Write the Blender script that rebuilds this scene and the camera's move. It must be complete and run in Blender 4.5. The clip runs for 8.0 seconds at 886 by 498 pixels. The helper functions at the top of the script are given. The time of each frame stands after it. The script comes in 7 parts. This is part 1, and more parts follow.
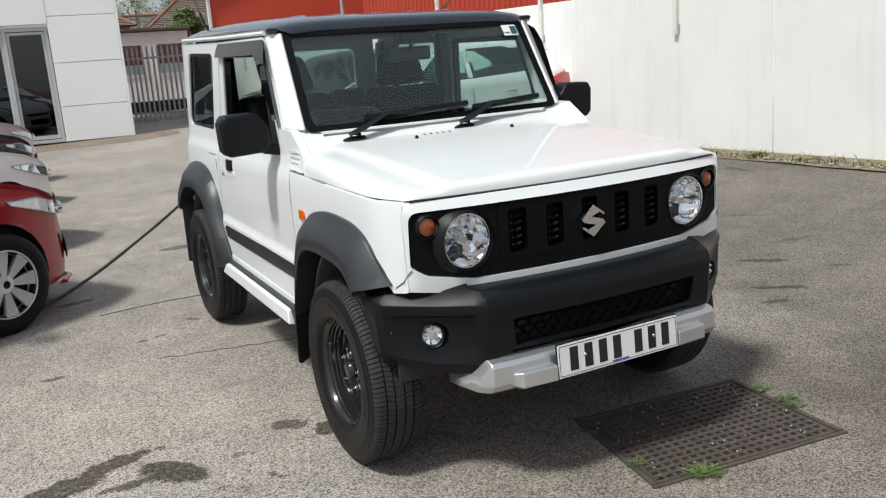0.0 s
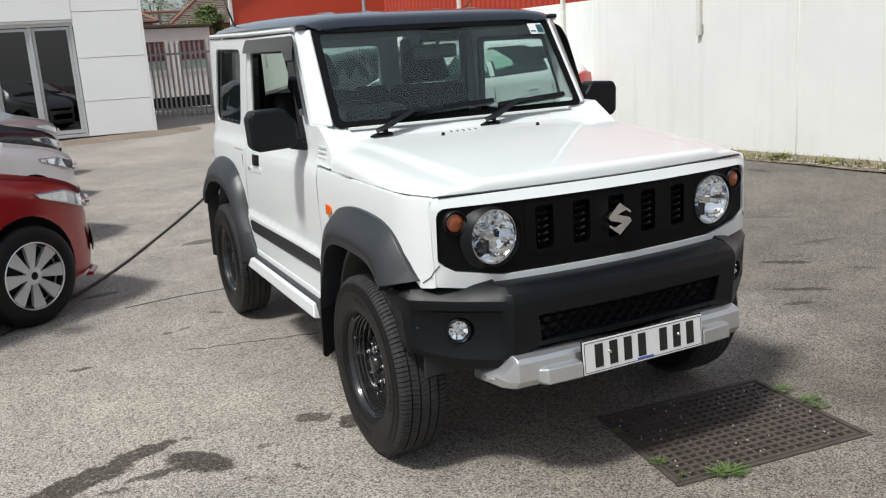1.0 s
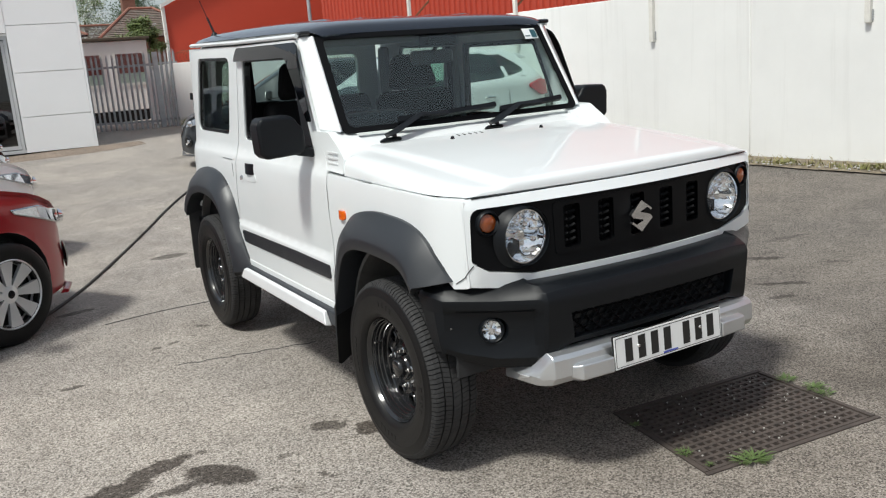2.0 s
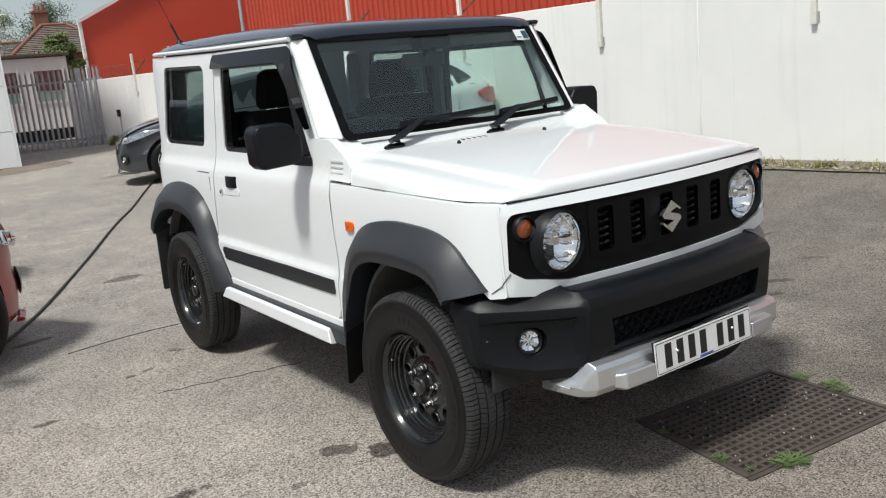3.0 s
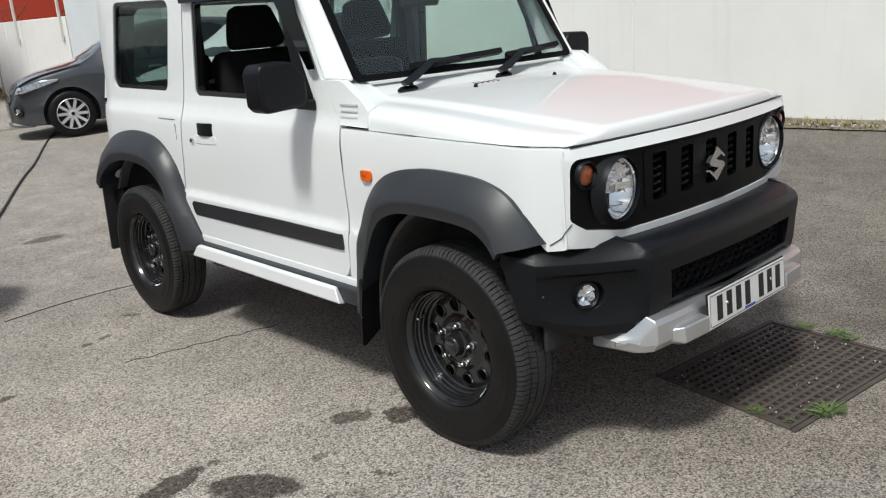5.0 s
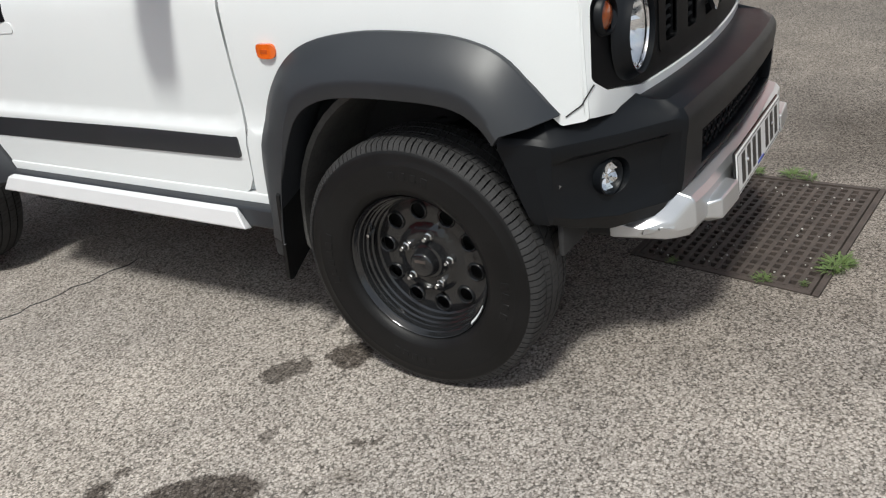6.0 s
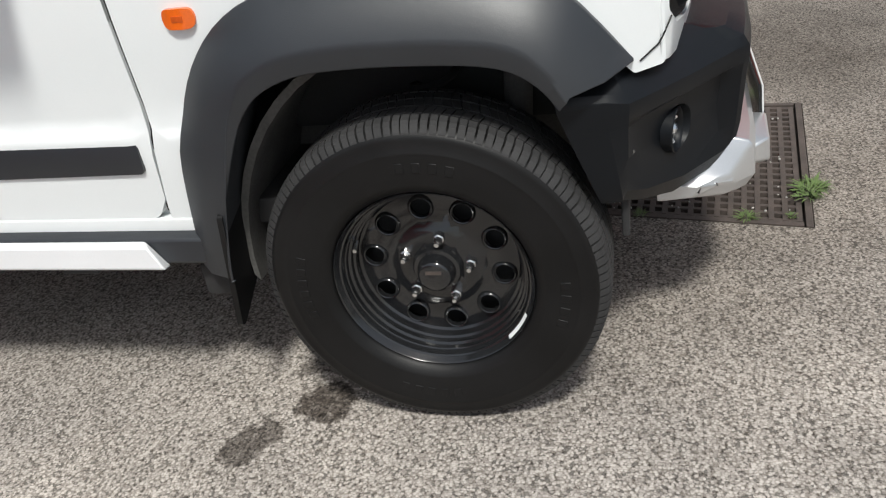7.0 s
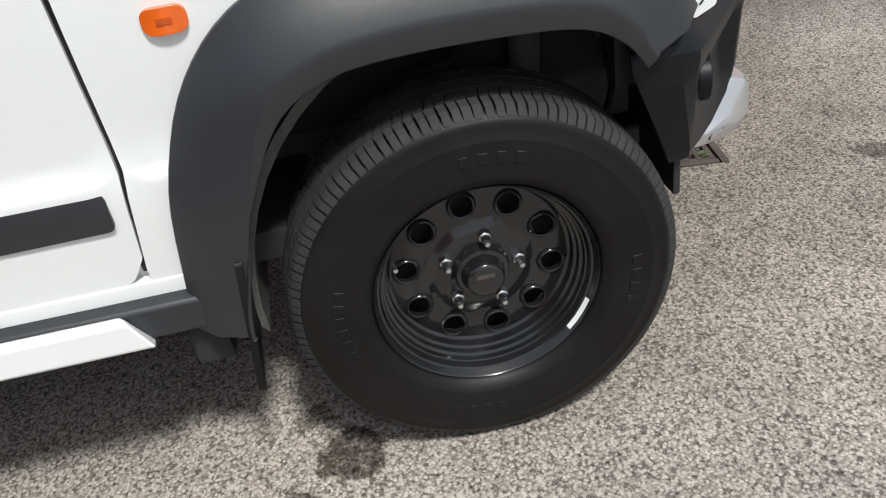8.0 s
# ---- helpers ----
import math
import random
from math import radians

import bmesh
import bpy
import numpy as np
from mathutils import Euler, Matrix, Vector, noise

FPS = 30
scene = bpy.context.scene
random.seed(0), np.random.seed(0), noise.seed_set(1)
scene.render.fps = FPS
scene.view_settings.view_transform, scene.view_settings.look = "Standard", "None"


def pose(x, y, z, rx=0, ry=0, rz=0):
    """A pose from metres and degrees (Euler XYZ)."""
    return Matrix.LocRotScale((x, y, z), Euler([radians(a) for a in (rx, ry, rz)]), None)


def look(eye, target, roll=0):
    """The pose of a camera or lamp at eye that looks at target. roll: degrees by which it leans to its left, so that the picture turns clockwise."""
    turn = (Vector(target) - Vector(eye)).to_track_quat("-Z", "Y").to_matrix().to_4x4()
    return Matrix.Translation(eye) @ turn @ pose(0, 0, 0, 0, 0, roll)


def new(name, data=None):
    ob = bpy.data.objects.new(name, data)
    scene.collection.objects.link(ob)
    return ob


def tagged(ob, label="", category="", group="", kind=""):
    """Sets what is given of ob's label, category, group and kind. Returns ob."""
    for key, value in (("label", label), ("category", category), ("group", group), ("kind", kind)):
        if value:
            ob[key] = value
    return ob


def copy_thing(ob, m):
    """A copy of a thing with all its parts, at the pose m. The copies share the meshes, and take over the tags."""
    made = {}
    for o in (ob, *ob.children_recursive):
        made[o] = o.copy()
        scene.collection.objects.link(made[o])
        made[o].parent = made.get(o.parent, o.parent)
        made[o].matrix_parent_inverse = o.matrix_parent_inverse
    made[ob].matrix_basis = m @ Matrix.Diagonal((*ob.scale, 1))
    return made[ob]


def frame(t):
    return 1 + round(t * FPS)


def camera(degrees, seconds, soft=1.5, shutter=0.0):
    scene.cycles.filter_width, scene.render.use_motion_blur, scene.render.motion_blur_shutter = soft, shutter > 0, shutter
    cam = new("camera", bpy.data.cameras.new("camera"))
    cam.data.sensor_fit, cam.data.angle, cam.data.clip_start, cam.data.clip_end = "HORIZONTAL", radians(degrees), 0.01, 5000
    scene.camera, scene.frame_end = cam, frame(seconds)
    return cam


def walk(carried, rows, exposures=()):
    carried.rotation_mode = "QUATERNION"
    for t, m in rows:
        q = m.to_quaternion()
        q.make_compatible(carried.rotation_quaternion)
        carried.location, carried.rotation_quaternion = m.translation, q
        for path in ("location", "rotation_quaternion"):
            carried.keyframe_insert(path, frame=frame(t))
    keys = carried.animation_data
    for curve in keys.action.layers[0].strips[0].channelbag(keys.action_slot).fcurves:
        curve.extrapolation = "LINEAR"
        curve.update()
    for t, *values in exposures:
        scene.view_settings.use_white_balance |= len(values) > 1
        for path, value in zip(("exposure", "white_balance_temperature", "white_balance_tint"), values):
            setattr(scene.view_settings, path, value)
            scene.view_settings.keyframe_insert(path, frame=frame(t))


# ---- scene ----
cam = camera(55.3, 8.0, soft=1.2)
PATH = [
    (0, (-1.728, -2.772, 1.428), (-0.838, -1.037, 0.985), -4.2),
    (0.5, (-1.733, -2.779, 1.428), (-0.863, -1.033, 0.987), -4.0),
    (1, (-1.769, -2.777, 1.425), (-0.914, -1.024, 0.982), -3.7),
    (1.5, (-1.897, -2.746, 1.42), (-0.991, -1.016, 0.987), -4.0),
    (1.7, (-1.97, -2.72, 1.42), (-1.031, -1.008, 0.989), -4.1),
    (2.8, (-2.169, -2.392, 1.409), (-1.069, -0.775, 0.991), -5.3),
    (3, (-2.233, -2.345, 1.406), (-1.103, -0.748, 0.99), -5.4),
    (3.5, (-2.451, -2.25, 1.43), (-1.248, -0.706, 1.021), -6.0),
    (4, (-2.528, -2.174, 1.425), (-1.266, -0.679, 1.009), -5.4),
    (4.5, (-2.541, -2.11, 1.414), (-1.249, -0.646, 0.98), -4.2),
    (5, (-2.476, -1.886, 1.371), (-1.169, -0.468, 0.842), -4.2),
    (5.2, (-2.403, -1.732, 1.345), (-1.068, -0.377, 0.728), -4.3),
    (6.3, (-2.205, -0.869, 1.244), (-0.65, -0.006, 0.328), -8.7),
    (6.5, (-2.14, -0.719, 1.228), (-0.552, 0.043, 0.281), -8.8),
    (7, (-2.047, -0.397, 1.21), (-0.392, 0.071, 0.189), -9.2),
    (7.5, (-2.004, -0.085, 1.224), (-0.326, 0.072, 0.147), -9.9),
    (8, (-1.872, 0.188, 1.197), (-0.227, 0.009, 0.074), -9.3),
]
walk(cam, [(t, look(eye, target, roll)) for t, eye, target, roll in PATH],
     [(0.0, 0.02, 6450, 5), (1.7, 0.02, 6450, 5), (3.5, -0.04, 6450, 5), (5.0, -0.12, 6450, 5), (6.5, 0.03, 6480, 7), (8.0, 0.09, 6480, 7)])

# ---- world and light ----
SUN_ELEVATION, SUN_AZIMUTH = radians(59), radians(199)   # azimuth of the way to the sun, from +x towards +y
world = bpy.data.worlds.new("sky")
scene.world = world
world.use_nodes = True
wn, wl = world.node_tree.nodes, world.node_tree.links
sky = wn.new("ShaderNodeTexSky")
sky.sky_type, sky.sun_disc = "NISHITA", False
sky.sun_elevation, sky.sun_rotation = SUN_ELEVATION, radians(90) - SUN_AZIMUTH
sky.air_density, sky.dust_density, sky.ozone_density = 1.0, 3.0, 1.0
wn["Background"].inputs["Strength"].default_value = 0.14
haze = wn.new("ShaderNodeMix")   # thin high cloud over the whole sky
haze.data_type, haze.inputs[0].default_value, haze.inputs[7].default_value = "RGBA", 0.55, (4.05, 4.18, 4.40, 1)
wl.new(sky.outputs[0], haze.inputs[6])
wl.new(haze.outputs[2], wn["Background"].inputs["Color"])

sun_lamp = bpy.data.lights.new("sun", "SUN")
sun_lamp.energy, sun_lamp.angle, sun_lamp.color = 3.4, radians(8), (1.0, 0.98, 0.94)
sun = new("sun", sun_lamp)
sun_way = Vector((math.cos(SUN_AZIMUTH) * math.cos(SUN_ELEVATION), math.sin(SUN_AZIMUTH) * math.cos(SUN_ELEVATION), math.sin(SUN_ELEVATION)))
sun.matrix_world = look(sun_way * 40, (0, 0, 0))
scene.view_settings.exposure = 0.0


# ---- materials ----
def node_material(name):
    m = bpy.data.materials.new(name)
    m.use_nodes = True
    t = m.node_tree
    return m, t.nodes, t.links, t.nodes["Principled BSDF"]


def noise_node(n, l, vec, scale, detail=4.0, rough=0.55):
    k = n.new("ShaderNodeTexNoise")
    k.inputs["Scale"].default_value, k.inputs["Detail"].default_value, k.inputs["Roughness"].default_value = scale, detail, rough
    l.new(vec, k.inputs["Vector"])
    return k.outputs["Fac"]


def ramp(n, l, fac, stops):
    r = n.new("ShaderNodeValToRGB")
    e = r.color_ramp.elements
    while len(e) < len(stops):
        e.new(0.5)
    for k, (p, c) in zip(e, stops):
        k.position, k.color = p, (*c, 1) if len(c) == 3 else c
    l.new(fac, r.inputs["Fac"])
    return r.outputs["Color"]


def mixed(n, l, fac, a, b, mode="MIX"):
    m = n.new("ShaderNodeMix")
    m.data_type, m.blend_type = "RGBA", mode
    for sock, v in ((0, fac), (6, a), (7, b)):
        if isinstance(v, (int, float)):
            m.inputs[sock].default_value = v
        elif isinstance(v, tuple):
            m.inputs[sock].default_value = (*v, 1)
        else:
            l.new(v, m.inputs[sock])
    return m.outputs[2]


def calc(n, l, op, a, b=0.0, c=0.0):
    m = n.new("ShaderNodeMath")
    m.operation = op
    for i, v in enumerate((a, b, c)):
        if isinstance(v, (int, float)):
            m.inputs[i].default_value = v
        else:
            l.new(v, m.inputs[i])
    return m.outputs[0]


def bumped(n, l, bsdf, height, strength, distance=0.002):
    b = n.new("ShaderNodeBump")
    b.inputs["Strength"].default_value, b.inputs["Distance"].default_value = strength, distance
    l.new(height, b.inputs["Height"])
    l.new(b.outputs[0], bsdf.inputs["Normal"])


def plain(name, col, rough=0.5, metal=0.0, var=0.1, scale=5.0, bump=0.0, fine=300.0, coat=0.0, spec=0.5, rvar=0.06, dist=0.001):
    """A surface of one colour with broad stains, fine grain and uneven gloss."""
    m, n, l, b = node_material(name)
    vec = n.new("ShaderNodeTexCoord").outputs["Object"]
    broad, grain = noise_node(n, l, vec, scale), noise_node(n, l, vec, fine, 2.0)
    both = calc(n, l, "MULTIPLY_ADD", grain, 0.35, calc(n, l, "MULTIPLY", broad, 0.65))
    lo, hi = tuple(c * (1 - var) for c in col), tuple(min(1, c * (1 + var)) for c in col)
    l.new(ramp(n, l, both, [(0.3, lo), (0.7, hi)]), b.inputs["Base Color"])
    l.new(calc(n, l, "MULTIPLY_ADD", broad, 2 * rvar, rough - rvar), b.inputs["Roughness"])
    b.inputs["Metallic"].default_value, b.inputs["Coat Weight"].default_value = metal, coat
    b.inputs["Coat Roughness"].default_value, b.inputs["Specular IOR Level"].default_value = 0.03, spec
    if bump:
        bumped(n, l, b, grain, bump, dist)
    return m


def clear_glass(name, tint, rough=0.0, mirror=0.04):
    """Thin pane: lets the view through with a tint, and reflects more at a glancing angle."""
    m, n, l, b = node_material(name)
    n.remove(b)
    tr, gl, mx, lw = n.new("ShaderNodeBsdfTransparent"), n.new("ShaderNodeBsdfGlossy"), n.new("ShaderNodeMixShader"), n.new("ShaderNodeLayerWeight")
    tr.inputs["Color"].default_value = (*tint, 1)
    gl.inputs["Roughness"].default_value = rough
    lw.inputs["Blend"].default_value = 0.5
    l.new(calc(n, l, "MULTIPLY_ADD", calc(n, l, "POWER", lw.outputs["Facing"], 5.0), 0.9, mirror), mx.inputs[0])
    l.new(tr.outputs[0], mx.inputs[1])
    l.new(gl.outputs[0], mx.inputs[2])
    l.new(mx.outputs[0], n["Material Output"].inputs[0])
    return m


WHITE_PAINT = plain("white_car_paint", (0.785, 0.81, 0.815), 0.34, var=0.02, scale=2.5, coat=0.5, rvar=0.03)
BLACK_PAINT = plain("black_roof_paint", (0.008, 0.0125, 0.022), 0.22, var=0.2, coat=0.8)
GREY_PLASTIC = plain("grained_grey_plastic", (0.0165, 0.019, 0.023), 0.44, var=0.16, scale=6, bump=0.2, fine=900, spec=0.7)
BLACK_PLASTIC = plain("grained_black_plastic", (0.0042, 0.0054, 0.0072), 0.42, var=0.14, scale=6, bump=0.2, fine=800, spec=0.25)
GRILLE_BLACK = plain("matt_black_grille_plastic", (0.0026, 0.0029, 0.0036), 0.55, var=0.14, scale=6, bump=0.2, fine=800, spec=0.13)
GLOSS_BLACK = plain("smooth_black_trim", (0.012, 0.012, 0.013), 0.18, var=0.1, spec=0.5)
SMOKED = clear_glass("smoked_acrylic", (0.16, 0.13, 0.13), 0.02, 0.07)
SMOKED_DARK = clear_glass("dark_smoked_acrylic", (0.03, 0.028, 0.028), 0.02, 0.06)
RUBBER = plain("tyre_rubber", (0.0075, 0.0074, 0.0076), 0.46, var=0.45, scale=7, bump=0.25, fine=500, spec=0.24)
TREAD_RUBBER = plain("dusty_tread_rubber", (0.038, 0.0375, 0.038), 0.70, var=0.3, scale=14, bump=0.35, fine=500, spec=0.25)
RIM_BLACK = plain("black_steel_wheel_paint", (0.012, 0.0125, 0.0135), 0.15, var=0.2, scale=12, spec=0.75, bump=0.05, fine=200)
SILVER = plain("silver_painted_plastic", (0.60, 0.61, 0.62), 0.30, metal=0.8, var=0.05)
STEP_SILVER = plain("pale_silver_paint", (0.76, 0.77, 0.78), 0.36, metal=0.15, var=0.04, coat=0.3)
CHROME = plain("chrome", (0.82, 0.83, 0.85), 0.06, metal=1.0, var=0.03, rvar=0.02)
LAMP_CHROME = plain("bright_lamp_reflector", (0.86, 0.87, 0.89), 0.05, metal=1.0, var=0.06, scale=40, rvar=0.02)
NUT_METAL = plain("zinc_nut", (0.72, 0.72, 0.72), 0.24, metal=1.0, var=0.1)
AMBER = plain("amber_lens", (0.75, 0.13, 0.012), 0.16, var=0.15, scale=30, coat=0.6)
AMBER_CORE = plain("amber_bulb", (0.48, 0.075, 0.008), 0.3, var=0.2, scale=60)
DULL_AMBER = plain("amber_lens_deep", (0.26, 0.055, 0.008), 0.2, var=0.2, scale=30, coat=0.8)
DARK_CLOTH = plain("black_seat_cloth", (0.010, 0.010, 0.011), 0.9, var=0.25, bump=0.4, fine=700, spec=0.15)
HEADLINER = plain("grey_headlining", (0.22, 0.22, 0.215), 0.9, var=0.08)
UNDERBODY = plain("black_underbody", (0.022, 0.022, 0.023), 0.7, var=0.25, scale=9, bump=0.2, fine=120)
# a lighter copy of the underbody black, for the wheel arches
ARCH_GREY = plain("dark_grey_arch_liner", (0.09, 0.087, 0.083), 0.85, var=0.4, scale=11, bump=0.3, fine=150)
GLASS = clear_glass("clear_window_glass", (0.84, 0.90, 0.87), 0.0, 0.045)
SCREEN_GLASS = clear_glass("windscreen_glass", (0.84, 0.91, 0.89), 0.0, 0.065)
DARK_GLASS = clear_glass("green_tinted_window_glass", (0.66, 0.73, 0.70), 0.0, 0.05)
LAMP_GLASS = clear_glass("lamp_glass", (0.97, 0.98, 0.98), 0.0, 0.04)
PLATE_WHITE = plain("white_plate_plastic", (0.78, 0.78, 0.77), 0.3, var=0.04, coat=0.4)
INK = plain("black_plate_ink", (0.012, 0.012, 0.012), 0.35)
BLUE_INK = plain("blue_ink", (0.06, 0.09, 0.42), 0.4)
STICKER = plain("white_paper_sticker", (0.78, 0.80, 0.80), 0.5, var=0.04)
TEAL_INK = plain("dark_teal_ink", (0.02, 0.08, 0.10), 0.5)


# ---- mesh helpers ----
def smooth_mesh(me, angle=32):
    me.polygons.foreach_set("use_smooth", [True] * len(me.polygons))
    me.set_sharp_from_angle(angle=radians(angle))
    me.update()


def part(name, bm, material, parent=None, label="", bevel=0.0, angle=40, segments=2):
    """Links a bmesh as one mesh object, under a thing or a part."""
    me = bpy.data.meshes.new(name)
    bm.to_mesh(me)
    bm.free()
    smooth_mesh(me, angle)
    for m in material if isinstance(material, (list, tuple)) else (material,):
        me.materials.append(m)
    ob = new(name, me)
    if parent:
        ob.parent = parent
    if bevel:
        b = ob.modifiers.new("rounded_edges", "BEVEL")
        b.width, b.segments, b.limit_method, b.angle_limit, b.harden_normals = bevel, segments, "ANGLE", radians(38), True
    w = ob.modifiers.new("flat_faces", "WEIGHTED_NORMAL")
    w.keep_sharp = True
    if label:
        tagged(ob, label)
    return ob


def thing(name, label, category, group="", kind="", m=None):
    ob = new(name)
    ob.empty_display_size = 0.1
    if m is not None:
        ob.matrix_basis = m
    return tagged(ob, label, category, group, kind)


def join(bm, other):
    """Adds the faces of another bmesh, which is freed."""
    me = bpy.data.meshes.new("t")
    other.to_mesh(me)
    other.free()
    bm.from_mesh(me)
    bpy.data.meshes.remove(me)
    return bm


def moved(bm, m):
    bmesh.ops.transform(bm, matrix=m, verts=bm.verts)
    return bm


def box(sx, sy, sz, at=(0, 0, 0), bevel=0.0, seg=2):
    bm = bmesh.new()
    bmesh.ops.create_cube(bm, size=1.0)
    bmesh.ops.scale(bm, vec=(sx, sy, sz), verts=bm.verts)
    if bevel:
        bmesh.ops.bevel(bm, geom=bm.edges[:], offset=bevel, segments=seg, profile=0.5, affect="EDGES")
    bmesh.ops.translate(bm, vec=at, verts=bm.verts)
    return bm


def loft(rings, closed=True, caps=True):
    """Skins rings of equal length."""
    bm = bmesh.new()
    vs = [[bm.verts.new(p) for p in r] for r in rings]
    k = len(rings[0])
    for a, b in zip(vs, vs[1:]):
        for i in range(k if closed else k - 1):
            j = (i + 1) % k
            bm.faces.new((a[i], a[j], b[j], b[i]))
    if caps and closed:
        bm.faces.new(vs[0][::-1])
        bm.faces.new(vs[-1])
    bmesh.ops.recalc_face_normals(bm, faces=bm.faces)
    return bm


def lathe(profile, segs=48, closed=False):
    """Turns (radius, x) pairs round the x axis."""
    bm = bmesh.new()
    rows = []
    for r, x in profile:
        rows.append([bm.verts.new((x, r * math.sin(2 * math.pi * i / segs), r * math.cos(2 * math.pi * i / segs))) for i in range(segs)] if r > 1e-6 else [bm.verts.new((x, 0, 0))])
    pairs = list(zip(rows, rows[1:])) + ([(rows[-1], rows[0])] if closed else [])
    for a, b in pairs:
        for i in range(segs):
            j = (i + 1) % segs
            f = [a[i % len(a)], a[j % len(a)], b[j % len(b)], b[i % len(b)]]
            f = [v for q, v in enumerate(f) if v not in f[:q]]
            if len(f) > 2:
                bm.faces.new(f)
    bmesh.ops.recalc_face_normals(bm, faces=bm.faces)
    return bm


def tube(points, r, segs=8, taper=1.0):
    """A round bar along points."""
    pts = [Vector(p) for p in points]
    rings = []
    for i, p in enumerate(pts):
        d = (pts[min(i + 1, len(pts) - 1)] - pts[max(i - 1, 0)]).normalized()
        side = d.cross(Vector((0, 0, 1)) if abs(d.z) < 0.9 else Vector((1, 0, 0))).normalized()
        up = side.cross(d)
        rr = r * (1 + (taper - 1) * i / (len(pts) - 1))
        rings.append([p + rr * (side * math.cos(2 * math.pi * k / segs) + up * math.sin(2 * math.pi * k / segs)) for k in range(segs)])
    return loft(rings)


def curve_through(pts, n):
    """n points on a smooth line through pts."""
    pts = [Vector(p) for p in pts]
    out = []
    for k in range(n):
        s = k / (n - 1) * (len(pts) - 1)
        i = min(int(s), len(pts) - 2)
        t = s - i
        a, b, c, d = pts[max(i - 1, 0)], pts[i], pts[i + 1], pts[min(i + 2, len(pts) - 1)]
        out.append(0.5 * ((2 * b) + (c - a) * t + (2 * a - 5 * b + 4 * c - d) * t * t + (3 * b - a - 3 * c + d) * t ** 3))
    return out


def rounded(pts, r, n=5):
    """A flat outline with its corners rounded; r: one radius, or one for each corner."""
    out, k = [], len(pts)
    rs = r if isinstance(r, (list, tuple)) else [r] * k
    for i in range(k):
        p, a, b = Vector(pts[i]), Vector(pts[i - 1]), Vector(pts[(i + 1) % k])
        if rs[i] < 1e-5:
            out.append(p)
            continue
        da, db = (a - p).normalized(), (b - p).normalized()
        half = da.angle(db) / 2
        cut = min(rs[i] / math.tan(half), 0.48 * (a - p).length, 0.48 * (b - p).length)
        p0, p1 = p + da * cut, p + db * cut
        for q in range(n + 1):
            t = q / n
            out.append((1 - t) ** 2 * p0 + 2 * t * (1 - t) * p + t * t * p1)
    return out


def in_poly(p, poly):
    c, j = False, len(poly) - 1
    for i in range(len(poly)):
        a, b = poly[i], poly[j]
        if (a[1] > p[1]) != (b[1] > p[1]) and p[0] < (b[0] - a[0]) * (p[1] - a[1]) / (b[1] - a[1]) + a[0]:
            c = not c
        j = i
    return c


def divided(loop, step):
    out = []
    for i, p in enumerate(loop):
        q = loop[(i + 1) % len(loop)]
        k = max(1, math.ceil((Vector(q) - Vector(p)).length / step))
        out += [Vector(p).lerp(Vector(q), j / k) for j in range(k)]
    return out


def flat_mesh(outer, holes=(), step=0.08, lines=()):
    """Triangles of a flat shape with holes: points and faces."""
    from mathutils.geometry import delaunay_2d_cdt
    loops = [divided([Vector(p) for p in lp], step) for lp in (outer, *holes)]
    verts, edges = [], []
    for lp in loops:
        k = len(verts)
        verts += lp
        edges += [(k + i, k + (i + 1) % len(lp)) for i in range(len(lp))]
    lo = [min(v[i] for v in loops[0]) for i in (0, 1)]
    hi = [max(v[i] for v in loops[0]) for i in (0, 1)]
    border = np.array([v[:] for v in verts])
    for i in range(1, int((hi[0] - lo[0]) / step) + 1):
        for j in range(1, int((hi[1] - lo[1]) / step) + 1):
            p = Vector((lo[0] + i * step, lo[1] + j * step))
            if any(abs(p.y - v) < 0.3 * step for v in lines):
                continue
            if in_poly(p, loops[0]) and not any(in_poly(p, h) for h in loops[1:]) and np.min(np.hypot(border[:, 0] - p.x, border[:, 1] - p.y)) > 0.45 * step:
                verts.append(p)
    for v in lines:
        for i in range(1, int((hi[0] - lo[0]) / step * 1.5) + 1):
            p = Vector((lo[0] + i * step / 1.5, v))
            if in_poly(p, loops[0]) and not any(in_poly(p, h) for h in loops[1:]) and np.min(np.hypot(border[:, 0] - p.x, border[:, 1] - p.y)) > 0.008:
                verts.append(p)
    vs, _, fs, *_ = delaunay_2d_cdt(verts, edges, [], 0, 1e-6)
    keep = []
    for f in fs:
        c = sum((vs[i] for i in f), Vector((0, 0))) / len(f)
        if in_poly(c, loops[0]) and not any(in_poly(c, h) for h in loops[1:]):
            keep.append(f)
    return vs, keep


def sheet(outer, holes, place, back, step=0.08, lines=()):
    """A panel: a flat shape with holes, laid out by place(u, v) and given depth by the vector back (or back(u, v))."""
    vs, fs = flat_mesh(outer, holes, step, lines)
    bm = bmesh.new()
    top = [bm.verts.new(place(p[0], p[1])) for p in vs]
    low = [bm.verts.new(Vector(place(p[0], p[1])) + Vector(back(p[0], p[1]) if callable(back) else back)) for p in vs]
    count = {}
    for f in fs:
        bm.faces.new([top[i] for i in f])
        bm.faces.new([low[i] for i in reversed(f)])
        for i, a in enumerate(f):
            b = f[(i + 1) % len(f)]
            count[(a, b)] = count.get((a, b), 0) + 1
    for a, b in count:
        if (b, a) not in count:
            bm.faces.new((top[b], top[a], low[a], low[b]))
    for v in [v for v in bm.verts if not v.link_faces]:
        bm.verts.remove(v)
    bmesh.ops.recalc_face_normals(bm, faces=bm.faces)
    return bm


